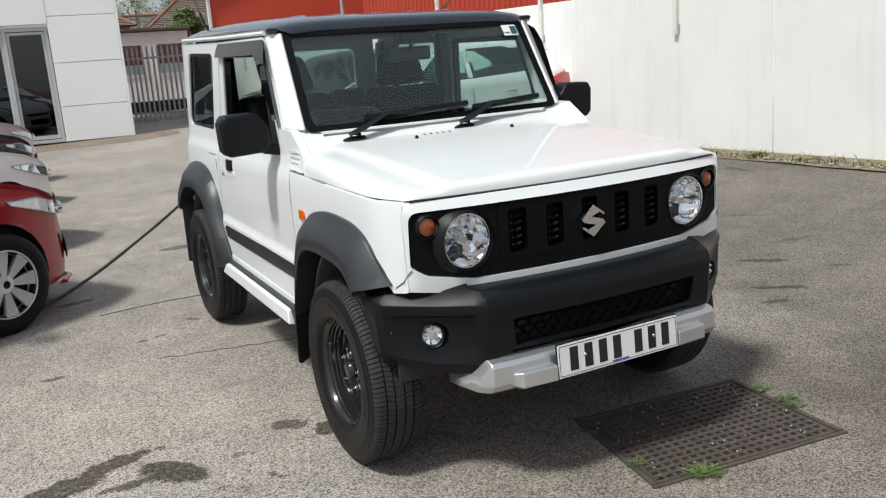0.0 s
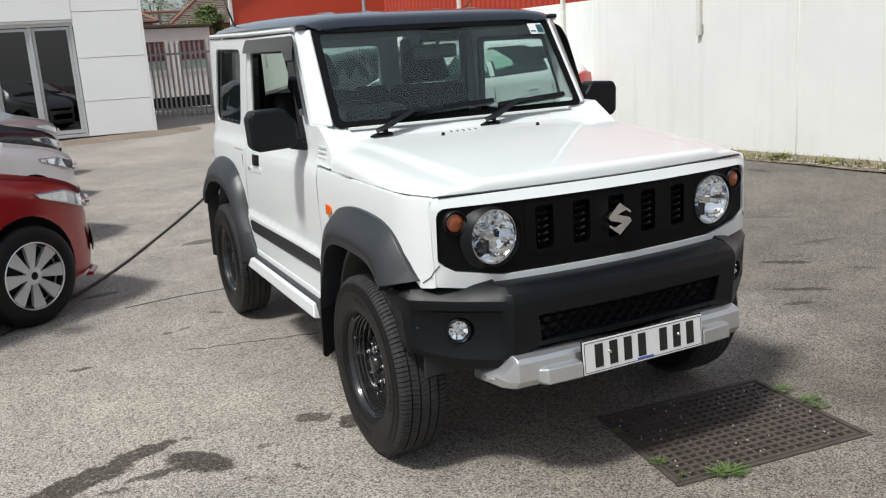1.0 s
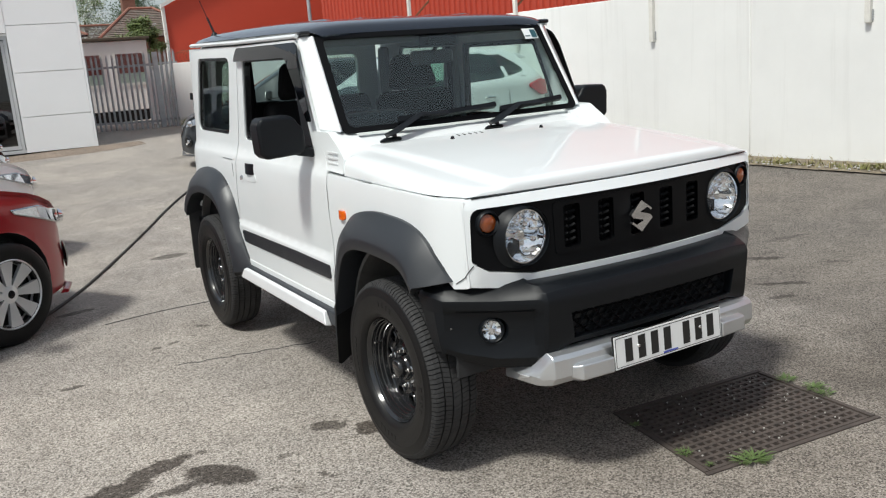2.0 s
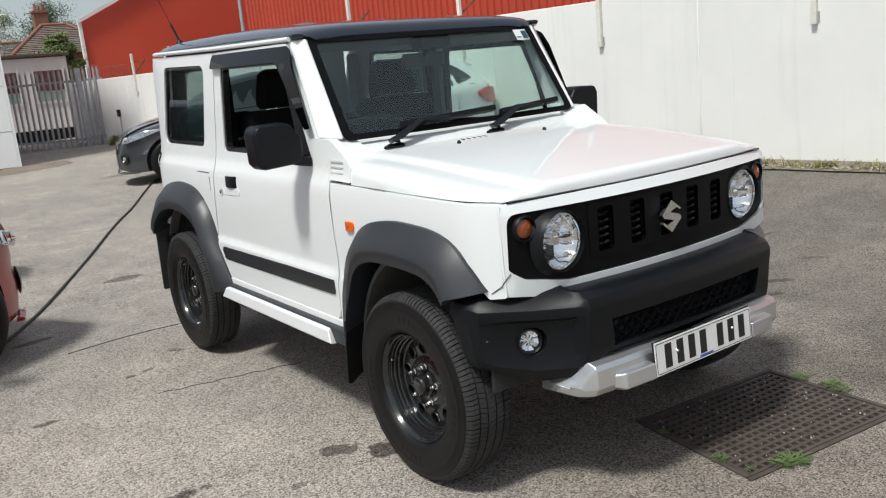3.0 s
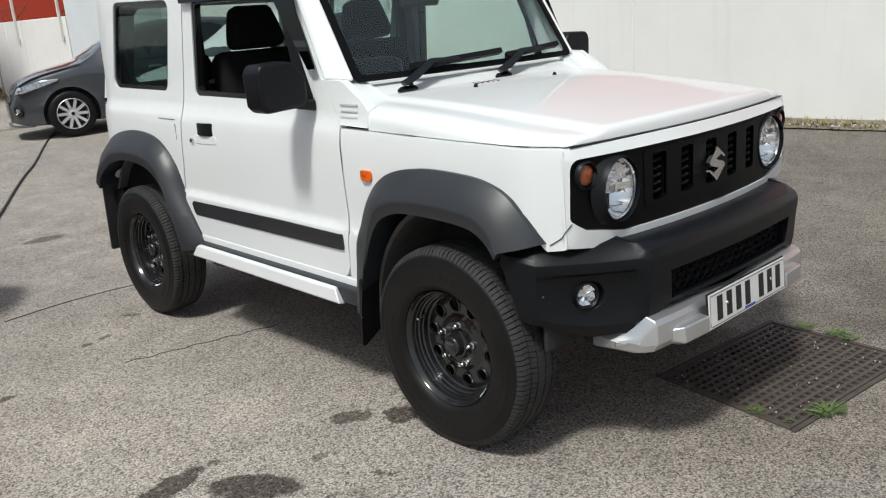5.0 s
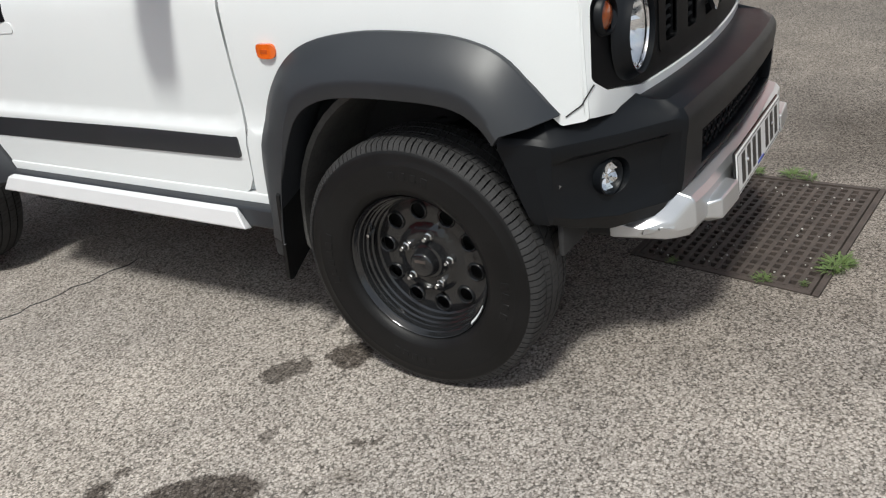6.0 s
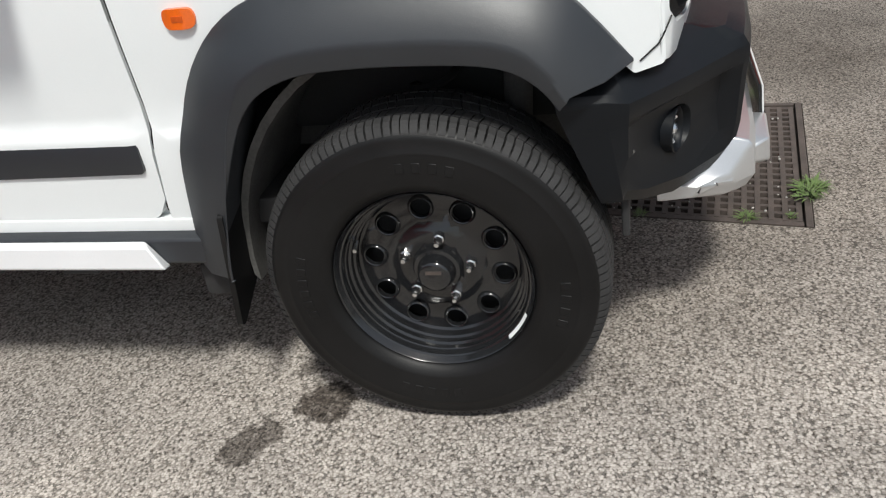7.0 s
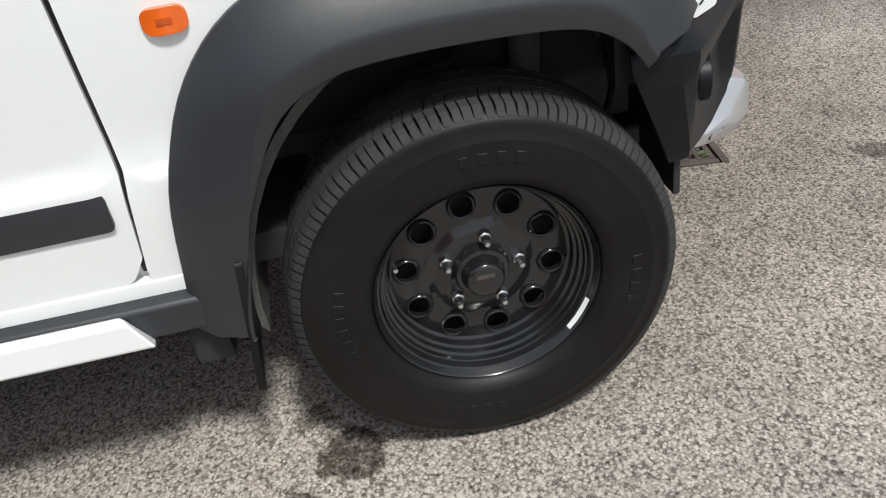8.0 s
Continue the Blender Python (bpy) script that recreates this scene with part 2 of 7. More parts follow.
def carve(ob, cutters, lining=None):
    """Cuts closed meshes out of ob for good."""
    depsgraph = None
    for bm in cutters:
        me = bpy.data.meshes.new("cut")
        bm.to_mesh(me)
        bm.free()
        if lining:
            me.materials.append(lining)
        tool = new("cut", me)
        tool.parent = ob.parent
        b = ob.modifiers.new("cut", "BOOLEAN")
        b.operation, b.object, b.solver = "DIFFERENCE", tool, "EXACT"
        if lining:
            b.material_mode = "TRANSFER"
        depsgraph = bpy.context.evaluated_depsgraph_get()
        depsgraph.update()
        made = bpy.data.meshes.new_from_object(ob.evaluated_get(depsgraph))
        ob.modifiers.remove(b)
        old, keep_name = ob.data, ob.data.name
        ob.data = made
        bpy.data.meshes.remove(old)
        made.name = keep_name
        bpy.data.objects.remove(tool)
        bpy.data.meshes.remove(me)
    if "custom_normal" in ob.data.attributes:
        ob.data.attributes.remove(ob.data.attributes["custom_normal"])
    smooth_mesh(ob.data)


def steps(table, v):
    """Reads a table of (key, value), with straight lines between."""
    if v <= table[0][0]:
        return table[0][1]
    for (a, p), (b, q) in zip(table, table[1:]):
        if v <= b:
            return p + (q - p) * (v - a) / (b - a)
    return table[-1][1]


# ---- the setting: yard, walls, buildings ----
# The yard falls gently towards the drain: far things stand a little higher than the white car.
YARD = Matrix(((0.97193, 0.00803, 0, 0.0252), (-0.00822, 0.97213, 0, -0.0302), (0.02181, 0.00883, 0.972, 0.0232), (0, 0, 0, 1)))


def yard_z(x, y):
    """Height of the tarmac: level round the white car, then rising to the wall and the gate."""
    w = min(1, max(0, (math.hypot(x + 0.2, y - 0.9) - 2.6) / 3.4))
    x, y = min(40, max(-40, x)), min(110, max(-20, y))
    return w * w * (3 - 2 * w) * (0.02262 * x + 0.0089 * y + 0.0229)


def on_yard(m, ref=None):
    """An upright pose of the yard's plan, brought to its place on the slope; ref: the plan point whose height counts."""
    p = YARD @ (Vector(ref) if ref else m.translation)
    q = YARD @ m.translation
    return Matrix.Translation((q.x, q.y, p.z + 0.972 * (m.translation.z if ref else 0))) @ Matrix.Rotation(radians(-0.48), 4, "Z") @ Matrix.Scale(0.972, 4) @ m.to_3x3().to_4x4()


def settle(ob):
    """Brings a mesh drawn in the yard's plan to its place on the slope."""
    ob.data.transform(YARD)
    return ob


def tarmac():
    m, n, l, b = node_material("worn_tarmac")
    vec = n.new("ShaderNodeNewGeometry").outputs["Position"]
    vor = n.new("ShaderNodeTexVoronoi")
    vor.inputs["Scale"].default_value, vor.inputs["Randomness"].default_value = 170, 1.0
    l.new(vec, vor.inputs["Vector"])
    sep = n.new("ShaderNodeSeparateColor")
    l.new(vor.outputs["Color"], sep.inputs[0])
    stones = ramp(n, l, sep.outputs[0], [(0.0, (0.09, 0.080, 0.072)), (0.12, (0.13, 0.117, 0.105)), (0.22, (0.31, 0.280, 0.252)), (0.5, (0.42, 0.382, 0.348)), (0.93, (0.63, 0.580, 0.532))])
    fine = noise_node(n, l, vec, 420, 2.0)
    col = mixed(n, l, 0.25, stones, ramp(n, l, fine, [(0.35, (0.16, 0.15, 0.14)), (0.65, (0.56, 0.53, 0.49))]))
    # the joints between stones hold dark binder
    gap = ramp(n, l, vor.outputs["Distance"], [(0.42, (1, 1, 1)), (0.80, (0.45, 0.43, 0.41))])
    col = mixed(n, l, 0.8, col, gap, "MULTIPLY")
    pits = noise_node(n, l, vec, 105, 2.0, 0.5)
    col = mixed(n, l, 1.0, col, ramp(n, l, pits, [(0.33, (0.42, 0.40, 0.38)), (0.42, (1, 1, 1))]), "MULTIPLY")
    broad, mid = noise_node(n, l, vec, 0.55, 5.0), noise_node(n, l, vec, 4.0, 5.0)
    col = mixed(n, l, 1.0, col, ramp(n, l, broad, [(0.33, (0.80, 0.80, 0.81)), (0.68, (1.12, 1.10, 1.07))]), "MULTIPLY")
    col = mixed(n, l, 1.0, col, ramp(n, l, mid, [(0.3, (0.84, 0.84, 0.84)), (0.7, (1.1, 1.1, 1.1))]), "MULTIPLY")
    # an older, darker layer lies beyond a ragged line
    sxyz = n.new("ShaderNodeSeparateXYZ")
    l.new(vec, sxyz.inputs[0])
    px, py = sxyz.outputs[0], sxyz.outputs[1]
    rag = noise_node(n, l, vec, 1.3, 5.0)
    side = calc(n, l, "ADD", calc(n, l, "ADD", px, calc(n, l, "MULTIPLY", py, -0.35)), calc(n, l, "MULTIPLY", rag, 1.6))
    old = calc(n, l, "MULTIPLY", calc(n, l, "SMOOTH_MIN", calc(n, l, "MAXIMUM", calc(n, l, "MULTIPLY", calc(n, l, "SUBTRACT", side, 1.9), 1.6), 0.0), 1.0, 0.2), 0.75)
    col = mixed(n, l, old, col, mixed(n, l, 1.0, col, (0.40, 0.385, 0.37), "MULTIPLY"))
    # a wide patch round the drain is darker, with a soft ragged edge
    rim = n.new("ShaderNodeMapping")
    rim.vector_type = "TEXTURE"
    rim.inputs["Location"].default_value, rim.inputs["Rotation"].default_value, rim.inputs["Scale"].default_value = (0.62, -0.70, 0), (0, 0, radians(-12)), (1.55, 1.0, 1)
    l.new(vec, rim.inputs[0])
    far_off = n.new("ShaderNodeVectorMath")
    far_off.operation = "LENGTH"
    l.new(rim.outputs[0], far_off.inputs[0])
    drain_patch = ramp(n, l, calc(n, l, "MULTIPLY_ADD", noise_node(n, l, vec, 3.2, 6.0, 0.65), -0.55, calc(n, l, "ADD", far_off.outputs["Value"], 0.27)), [(0.50, (0.9, 0.9, 0.9)), (1.20, (0, 0, 0))])
    col = mixed(n, l, drain_patch, col, mixed(n, l, 1.0, col, (0.56, 0.545, 0.53), "MULTIPLY"))
    # oil and damp: x, y, half length, half width, turn, depth
    spots = [(-1.837, 0.333, 0.145, 0.082, 25, 1.0), (-1.71, 0.396, 0.155, 0.078, 12, 1.0), (-1.541, 0.489, 0.165, 0.053, 20, 1.0), (-1.347, 0.291, 0.165, 0.073, -52, 1.0), (-1.505, 0.274, 0.107, 0.029, 3, 0.9), (-1.663, 0.226, 0.058, 0.019, 0, 0.8), (-0.855, 0.425, 0.078, 0.052, -35, 0.85), (-0.722, 0.298, 0.068, 0.072, 0, 1.0),
             (-0.604, 0.365, 0.044, 0.029, -30, 0.6), (-0.833, 0.385, 0.029, 0.029, 0, 0.8), (-1.668, 1.691, 0.063, 0.029, -10, 0.9), (-1.186, 2.027, 0.031, 0.027, 8, 0.85), (-1.08, 2.063, 0.034, 0.021, 0, 0.8), (-0.862, 2.29, 0.058, 0.019, -40, 0.8), (-1.44, 3.214, 0.126, 0.049, 15, 0.8), (-0.521, 4.505, 0.155, 0.078, 0, 0.75),
             (4.669, 3.236, 0.049, 0.155, 0, 0.7), (3.05, 1.2, 0.213, 0.034, -14, 0.5), (2.5, 0.98, 0.165, 0.034, -44, 0.85), (-0.128, -1.212, 0.087, 0.049, 60, 0.7), (-1.353, 0.527, 0.024, 0.019, 0, 0.8), (-1.105, 0.278, 0.039, 0.015, 20, 0.6), (-1.044, 0.045, 0.017, 0.014, 20, 0.8), (-1.015, 0.003, 0.019, 0.012, 0, 0.8),
             (-1.228, 0.052, 0.029, 0.014, 0, 0.7), (2.1, 0.5, 0.175, 0.034, -39, 0.8), (1.87, 0.33, 0.097, 0.029, -27, 0.7), (2.72, 0.58, 0.116, 0.019, -40, 0.5), (3.4, 1.94, 0.194, 0.029, -45, 0.5), (1.973, 12.2, 0.679, 0.242, 0, 0.5)]
    warp = n.new("ShaderNodeTexNoise")
    warp.inputs["Scale"].default_value, warp.inputs["Detail"].default_value = 16, 6
    l.new(vec, warp.inputs["Vector"])
    wob = n.new("ShaderNodeVectorMath")
    wob.operation = "MULTIPLY_ADD"
    l.new(warp.outputs["Color"], wob.inputs[0])
    wob.inputs[1].default_value = (0.075, 0.075, 0)
    l.new(vec, wob.inputs[2])
    fray = n.new("ShaderNodeTexNoise")
    fray.inputs["Scale"].default_value, fray.inputs["Detail"].default_value = 60, 4
    l.new(vec, fray.inputs["Vector"])
    ragged = n.new("ShaderNodeVectorMath")
    ragged.operation = "MULTIPLY_ADD"
    l.new(fray.outputs["Color"], ragged.inputs[0])
    ragged.inputs[1].default_value = (0.045, 0.045, 0)
    l.new(wob.outputs[0], ragged.inputs[2])
    total = None
    for x, y, a, c, turn, depth in spots:
        mp = n.new("ShaderNodeMapping")
        mp.vector_type = "TEXTURE"
        mp.inputs["Location"].default_value, mp.inputs["Rotation"].default_value, mp.inputs["Scale"].default_value = (x + 0.06, y + 0.06, 0), (0, 0, radians(turn)), (a, c, 1)
        l.new(ragged.outputs[0], mp.inputs[0])
        flat = n.new("ShaderNodeVectorMath")
        flat.operation = "MULTIPLY"
        l.new(mp.outputs[0], flat.inputs[0])
        flat.inputs[1].default_value = (1, 1, 0)
        ln = n.new("ShaderNodeVectorMath")
        ln.operation = "LENGTH"
        l.new(flat.outputs[0], ln.inputs[0])
        mr = n.new("ShaderNodeMapRange")
        mr.inputs[1].default_value, mr.inputs[2].default_value, mr.inputs[3].default_value, mr.inputs[4].default_value = 0.86, 1.06, depth, 0.0
        l.new(ln.outputs["Value"], mr.inputs[0])
        total = mr.outputs[0] if total is None else calc(n, l, "MAXIMUM", total, mr.outputs[0])
    patch = calc(n, l, "MULTIPLY", total, ramp(n, l, noise_node(n, l, vec, 48, 5.0, 0.75), [(0.34, (0.55, 0.55, 0.55)), (0.50, (1, 1, 1))]))
    col = mixed(n, l, patch, col, mixed(n, l, 1.0, col, (0.22, 0.205, 0.195), "MULTIPLY"))
    # small drips all over
    drip = n.new("ShaderNodeTexVoronoi")
    drip.inputs["Scale"].default_value = 1.6
    l.new(wob.outputs[0], drip.inputs["Vector"])
    col = mixed(n, l, ramp(n, l, drip.outputs["Distance"], [(0.035, (0.5, 0.5, 0.5)), (0.075, (0, 0, 0))]), col, mixed(n, l, 1.0, col, (0.4, 0.38, 0.36), "MULTIPLY"))
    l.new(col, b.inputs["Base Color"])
    l.new(calc(n, l, "MULTIPLY_ADD", patch, -0.25, 0.88), b.inputs["Roughness"])
    b.inputs["Specular IOR Level"].default_value = 0.15
    h = calc(n, l, "MULTIPLY_ADD", fine, 0.6, calc(n, l, "MULTIPLY_ADD", vor.outputs["Distance"], -0.45, pits))
    bumped(n, l, b, h, 0.4, 0.004)
    return m


def rendered_wall(name, col, streak=0.24):
    """Painted render with rain streaks and rough patches."""
    m, n, l, b = node_material(name)
    vec = n.new("ShaderNodeTexCoord").outputs["Object"]
    mp = n.new("ShaderNodeMapping")
    mp.inputs["Scale"].default_value = (1.0, 3.2, 0.14)
    l.new(vec, mp.inputs[0])
    down = noise_node(n, l, mp.outputs[0], 2.2, 6.0, 0.65)
    blot = noise_node(n, l, vec, 1.1, 6.0, 0.6)
    grit = noise_node(n, l, vec, 160, 3.0)
    c = ramp(n, l, blot, [(0.3, tuple(x * 0.93 for x in col)), (0.65, col)])
    c = mixed(n, l, ramp(n, l, down, [(0.54, (0, 0, 0)), (0.80, (streak, streak, streak))]), c, (0.42, 0.40, 0.37))
    flake = noise_node(n, l, vec, 5.5, 6.0, 0.7)
    c = mixed(n, l, ramp(n, l, flake, [(0.70, (0, 0, 0)), (0.76, (0.4, 0.4, 0.4))]), c, (0.50, 0.48, 0.45))
    l.new(c, b.inputs["Base Color"])
    b.inputs["Roughness"].default_value = 0.85
    bumped(n, l, b, calc(n, l, "MULTIPLY_ADD", blot, 2.0, grit), 0.35, 0.004)
    return m


TARMAC = tarmac()
WALL_WHITE = rendered_wall("white_painted_render", (0.82, 0.815, 0.795))
WALL_COOL = rendered_wall("pale_grey_render", (0.66, 0.70, 0.73), 0.1)
SMOOTH_RED = plain("smooth_red_cladding", (0.58, 0.075, 0.040), 0.45, var=0.06, scale=0.4, fine=30)
RED_SHEET = plain("red_profiled_steel", (0.42, 0.052, 0.026), 0.5, var=0.1, scale=0.5, fine=40)
SHOWROOM_WHITE = plain("white_composite_cladding", (0.87, 0.875, 0.88), 0.4, var=0.03, scale=0.8)
ALUMINIUM = plain("grey_aluminium_frame", (0.52, 0.53, 0.54), 0.4, metal=0.2, var=0.06)
SHOP_GLASS = clear_glass("dark_shop_glass", (0.16, 0.17, 0.18), 0.0, 0.10)
ROOM_SHADE = plain("showroom_interior_shade", (0.05, 0.05, 0.052), 0.8, var=0.4, scale=1.5)
GALVANISED = plain("galvanised_steel", (0.38, 0.39, 0.40), 0.55, metal=0.4, var=0.22, scale=7)
CABIN_WHITE = plain("off_white_cabin_panel", (0.74, 0.725, 0.69), 0.6, var=0.08, scale=2)
RED_BLIND = plain("faded_red_blind", (0.26, 0.055, 0.05), 0.7, var=0.15, scale=6)
ROOF_TILE = plain("weathered_roof_tile", (0.16, 0.125, 0.105), 0.85, var=0.3, scale=3, fine=20, bump=0.4)
RIDGE_TILE = plain("red_clay_ridge", (0.27, 0.125, 0.088), 0.8, var=0.2)
BRICK = plain("brown_brick", (0.20, 0.10, 0.07), 0.85, var=0.3, scale=6, fine=30)
RUST = plain("rusty_steel", (0.17, 0.07, 0.035), 0.8, var=0.4, scale=20)
POST_WHITE = plain("chipped_white_post", (0.70, 0.68, 0.63), 0.6, var=0.15, scale=9)
DIRT = plain("gravelly_soil", (0.20, 0.165, 0.12), 0.95, var=0.5, scale=14, bump=0.8, fine=90, dist=0.01)
DARK_VOID = plain("dark_shadow_board", (0.02, 0.02, 0.02), 0.9)
IRON = plain("rusted_cast_iron", (0.070, 0.055, 0.047), 0.8, var=0.4, scale=16, bump=0.5, fine=160)
LEAF = plain("spring_leaf", (0.115, 0.155, 0.045), 0.6, var=0.45, scale=2.2)
LEAF_DARK = plain("dark_leaf", (0.045, 0.075, 0.025), 0.6, var=0.45, scale=2.2)
BLOSSOM = plain("white_blossom", (0.72, 0.73, 0.66), 0.7, var=0.15, scale=3)
GRASS = plain("yellow_green_grass", (0.19, 0.19, 0.06), 0.7, var=0.45, scale=15)
DRY_GRASS = plain("dry_grass", (0.30, 0.25, 0.12), 0.8, var=0.3, scale=15)
WEED_LEAF = plain("weed_leaf", (0.10, 0.15, 0.045), 0.6, var=0.35, scale=30)
BARK = plain("bark", (0.09, 0.07, 0.05), 0.9, var=0.4, scale=9, bump=0.6, fine=60)
CABLE_BLACK = plain("dusty_black_rubber_hose", (0.035, 0.033, 0.03), 0.7, var=0.2)

GRATE = [(0.092, -0.235), (0.878, -0.302), (0.816, -0.917), (-0.015, -0.825)]


def build_ground():
    """One sheet: a grid over the yard, coarse steps to the horizon, and a sunk seat for the drain cover."""
    bm = bmesh.new()
    xs = [-420, -160, -80, -40] + [-24.5 + k for k in range(50)] + [40, 80, 160, 420]
    ys = [-420, -160, -80, -40] + [-19.5 + k for k in range(66)] + [60, 85, 110, 200, 420]
    grid = {(i, j): bm.verts.new((x, y, yard_z(x, y))) for i, x in enumerate(xs) for j, y in enumerate(ys)}
    for i in range(len(xs) - 1):
        for j in range(len(ys) - 1):
            if not (-0.6 < xs[i] < 1.4 and -1.6 < ys[j] < 0.4):
                bm.faces.new((grid[i, j], grid[i + 1, j], grid[i + 1, j + 1], grid[i, j + 1]))
    vs, fs = flat_mesh([(-0.5, -1.5), (1.5, -1.5), (1.5, 0.5), (-0.5, 0.5)], [GRATE], 1.0)
    near = [bm.verts.new((v.x, v.y, yard_z(v.x, v.y))) for v in vs]
    for f in fs:
        bm.faces.new([near[k] for k in f])
    top = [bm.verts.new((x, y, 0)) for x, y in GRATE]
    deep = [bm.verts.new((x, y, -0.08)) for x, y in GRATE]
    for i in range(4):
        j = (i + 1) % 4
        bm.faces.new((top[i], top[j], deep[j], deep[i]))
    bm.faces.new(deep)
    bmesh.ops.remove_doubles(bm, verts=bm.verts, dist=0.0005)
    for v in [v for v in bm.verts if not v.link_faces]:
        bm.verts.remove(v)
    bmesh.ops.recalc_face_normals(bm, faces=bm.faces)
    if sum(f.normal.z for f in bm.faces) < 0:
        bmesh.ops.reverse_faces(bm, faces=bm.faces)
    ob = part("ground", bm, TARMAC)
    return tagged(ob, "worn grey-brown tarmac yard with oil stains", "ground", kind="structure")


build_ground()

WALL_K, WALL_C = -0.1, 5.85          # the yard wall: x = C + K * y


def wall_frame(y):
    """A pose on the foot of the yard wall: x out of it into the yard, y along it away from the gate."""
    a = math.atan(WALL_K)
    return Matrix.Translation((WALL_C + WALL_K * y, y, 0)) @ Matrix.Rotation(-a, 4, "Z")


def wall_run(name, y0, y1, height, material, label, thick=0.22, panel=3.1):
    """Boundary wall in bays, with a narrow upright joint between them, and a weathered coping edge."""
    bm = bmesh.new()
    y = y0
    while y < y1 - 0.05:
        e = min(y1, y + panel)
        bay = box(thick, (e - y) * math.sqrt(1 + WALL_K ** 2) - 0.014, height, (thick / 2, 0, height / 2), 0.006, 1)
        join(bm, moved(bay, wall_frame((y + e) / 2)))
        y = e
    core = box(thick - 0.02, (y1 - y0) * math.sqrt(1 + WALL_K ** 2) - 0.03, height - 0.02, (thick / 2 + 0.002, 0, height / 2 - 0.01))
    join(bm, moved(core, wall_frame((y0 + y1) / 2)))
    return tagged(settle(part(name, bm, material)), label, "wall", kind="structure")


wall_run("wall_east", -12.0, 12.95, 1.87, WALL_WHITE, "white painted rendered boundary wall with faint streaks", panel=3.12)
wall_run("wall_north", 12.98, 16.55, 2.15, WALL_COOL, "taller pale grey stretch of boundary wall", panel=4.0)
wall_run("wall_far", 16.58, 24.0, 1.70, WALL_WHITE, "lower white boundary wall beside the gate", panel=3.0)


def wall_post(y, foot, top, arm):
    """White steel post bolted to the wall, with a rusty arm for barbed wire."""
    t = thing("wire_post", "chipped white steel post bolted to the wall", "post", "posts on the wall", m=on_yard(wall_frame(y)))
    part("post", box(0.05, 0.055, top - foot, (-0.027, 0, (foot + top) / 2), 0.006), POST_WHITE, t)
    part("foot_plate", box(0.012, 0.085, 0.10, (-0.006, 0, foot + 0.07), 0.003), GALVANISED, t)
    if arm:
        part("arm", tube([(0.05, 0.12, arm), (0.2, -0.25, arm + 0.32)], 0.016, 6), RUST, t, "rusty angled arm")
    return t


for y, foot, top, arm in ((2.33, 1.36, 2.75, 1.9), (4.90, 1.33, 2.75, 1.9), (7.30, 1.33, 2.75, 1.92), (9.9, 1.33, 2.75, 1.92), (16.78, 1.19, 2.22, 1.72), (18.92, 1.19, 2.20, 1.72), (-0.3, 1.36, 2.75, 1.9)):
    wall_post(y, foot, top, arm)

box_ob = thing("switch_box", "small dark junction box with a cable on the white wall", "box", m=on_yard(wall_frame(20.3)))
part("case", box(0.06, 0.14, 0.18, (-0.032, 0, 0.80), 0.01), GLOSS_BLACK, box_ob)
part("conduit", tube([(-0.012, 0, 0.72), (-0.012, 0, 0.02)], 0.011, 6), GALVANISED, box_ob)


def profiled_sheet(length, height, pitch=0.25, depth=0.045):
    """Box-profiled steel cladding, upright ribs along x."""
    bm = bmesh.new()
    pts = []
    n = int(length / pitch)
    for i in range(n):
        x = i * pitch
        pts += [(x, 0), (x + 0.5 * pitch, 0), (x + 0.6 * pitch, -depth), (x + 0.9 * pitch, -depth)]
    low = [bm.verts.new((x, y, 0)) for x, y in pts]
    high = [bm.verts.new((x, y, height)) for x, y in pts]
    for i in range(len(pts) - 1):
        bm.faces.new((low[i], low[i + 1], high[i + 1], high[i]))
    return bm


shed = thing("red_shed", "long red profiled-steel industrial shed behind the wall", "building", m=on_yard(Matrix.Identity(4), (10, 15, 0)))
part("side_cladding", moved(profiled_sheet(70, 9.0, 0.30, 0.06), pose(13.2, 33.0, 0, 0, 0, -84.3)), RED_SHEET, shed, angle=20)
part("shed_body", moved(box(24, 70, 8.9, (12.15, -35, 4.45)), pose(13.2, 33.0, 0, 0, 0, 5.7)), RED_SHEET, shed)

gable = thing("red_gable_shed", "smooth red gable end of a further shed with white verge", "building", m=on_yard(Matrix.Identity(4), (8.5, 42, 0)))
gx = 8.5
part("gable_wall", loft([[(gx + d, y, 0), (gx + d, y, 4.65), (gx + 13 + d, y, 11.0), (gx + 26 + d, y, 4.65), (gx + 26 + d, y, 0)] for y, d in ((42, 0), (62, 8))]), SMOOTH_RED, gable)
part("verge_trim", loft([[(gx - 0.15, y, 4.55), (gx - 0.15, y, 4.75), (gx + 13, y, 11.2), (gx + 13, y, 11.0)] for y in (41.8, 41.95)]), CABIN_WHITE, gable, "white verge trim")
part("corner_trim", box(0.16, 0.2, 4.6, (gx - 0.02, 41.98, 2.3), 0.02), CABIN_WHITE, gable, "pale corner flashing")

pole = thing("steel_pole", "thin grey steel pole behind the wall", "pole", m=on_yard(Matrix.Translation((4.96, 14.45, 0))))
part("shaft", tube([(0, 0, 0), (0, 0, 5.2)], 0.045, 10, 0.7), GALVANISED, pole)
part("base", box(0.2, 0.2, 0.12, (0, 0, 0.06), 0.02), GALVANISED, pole)


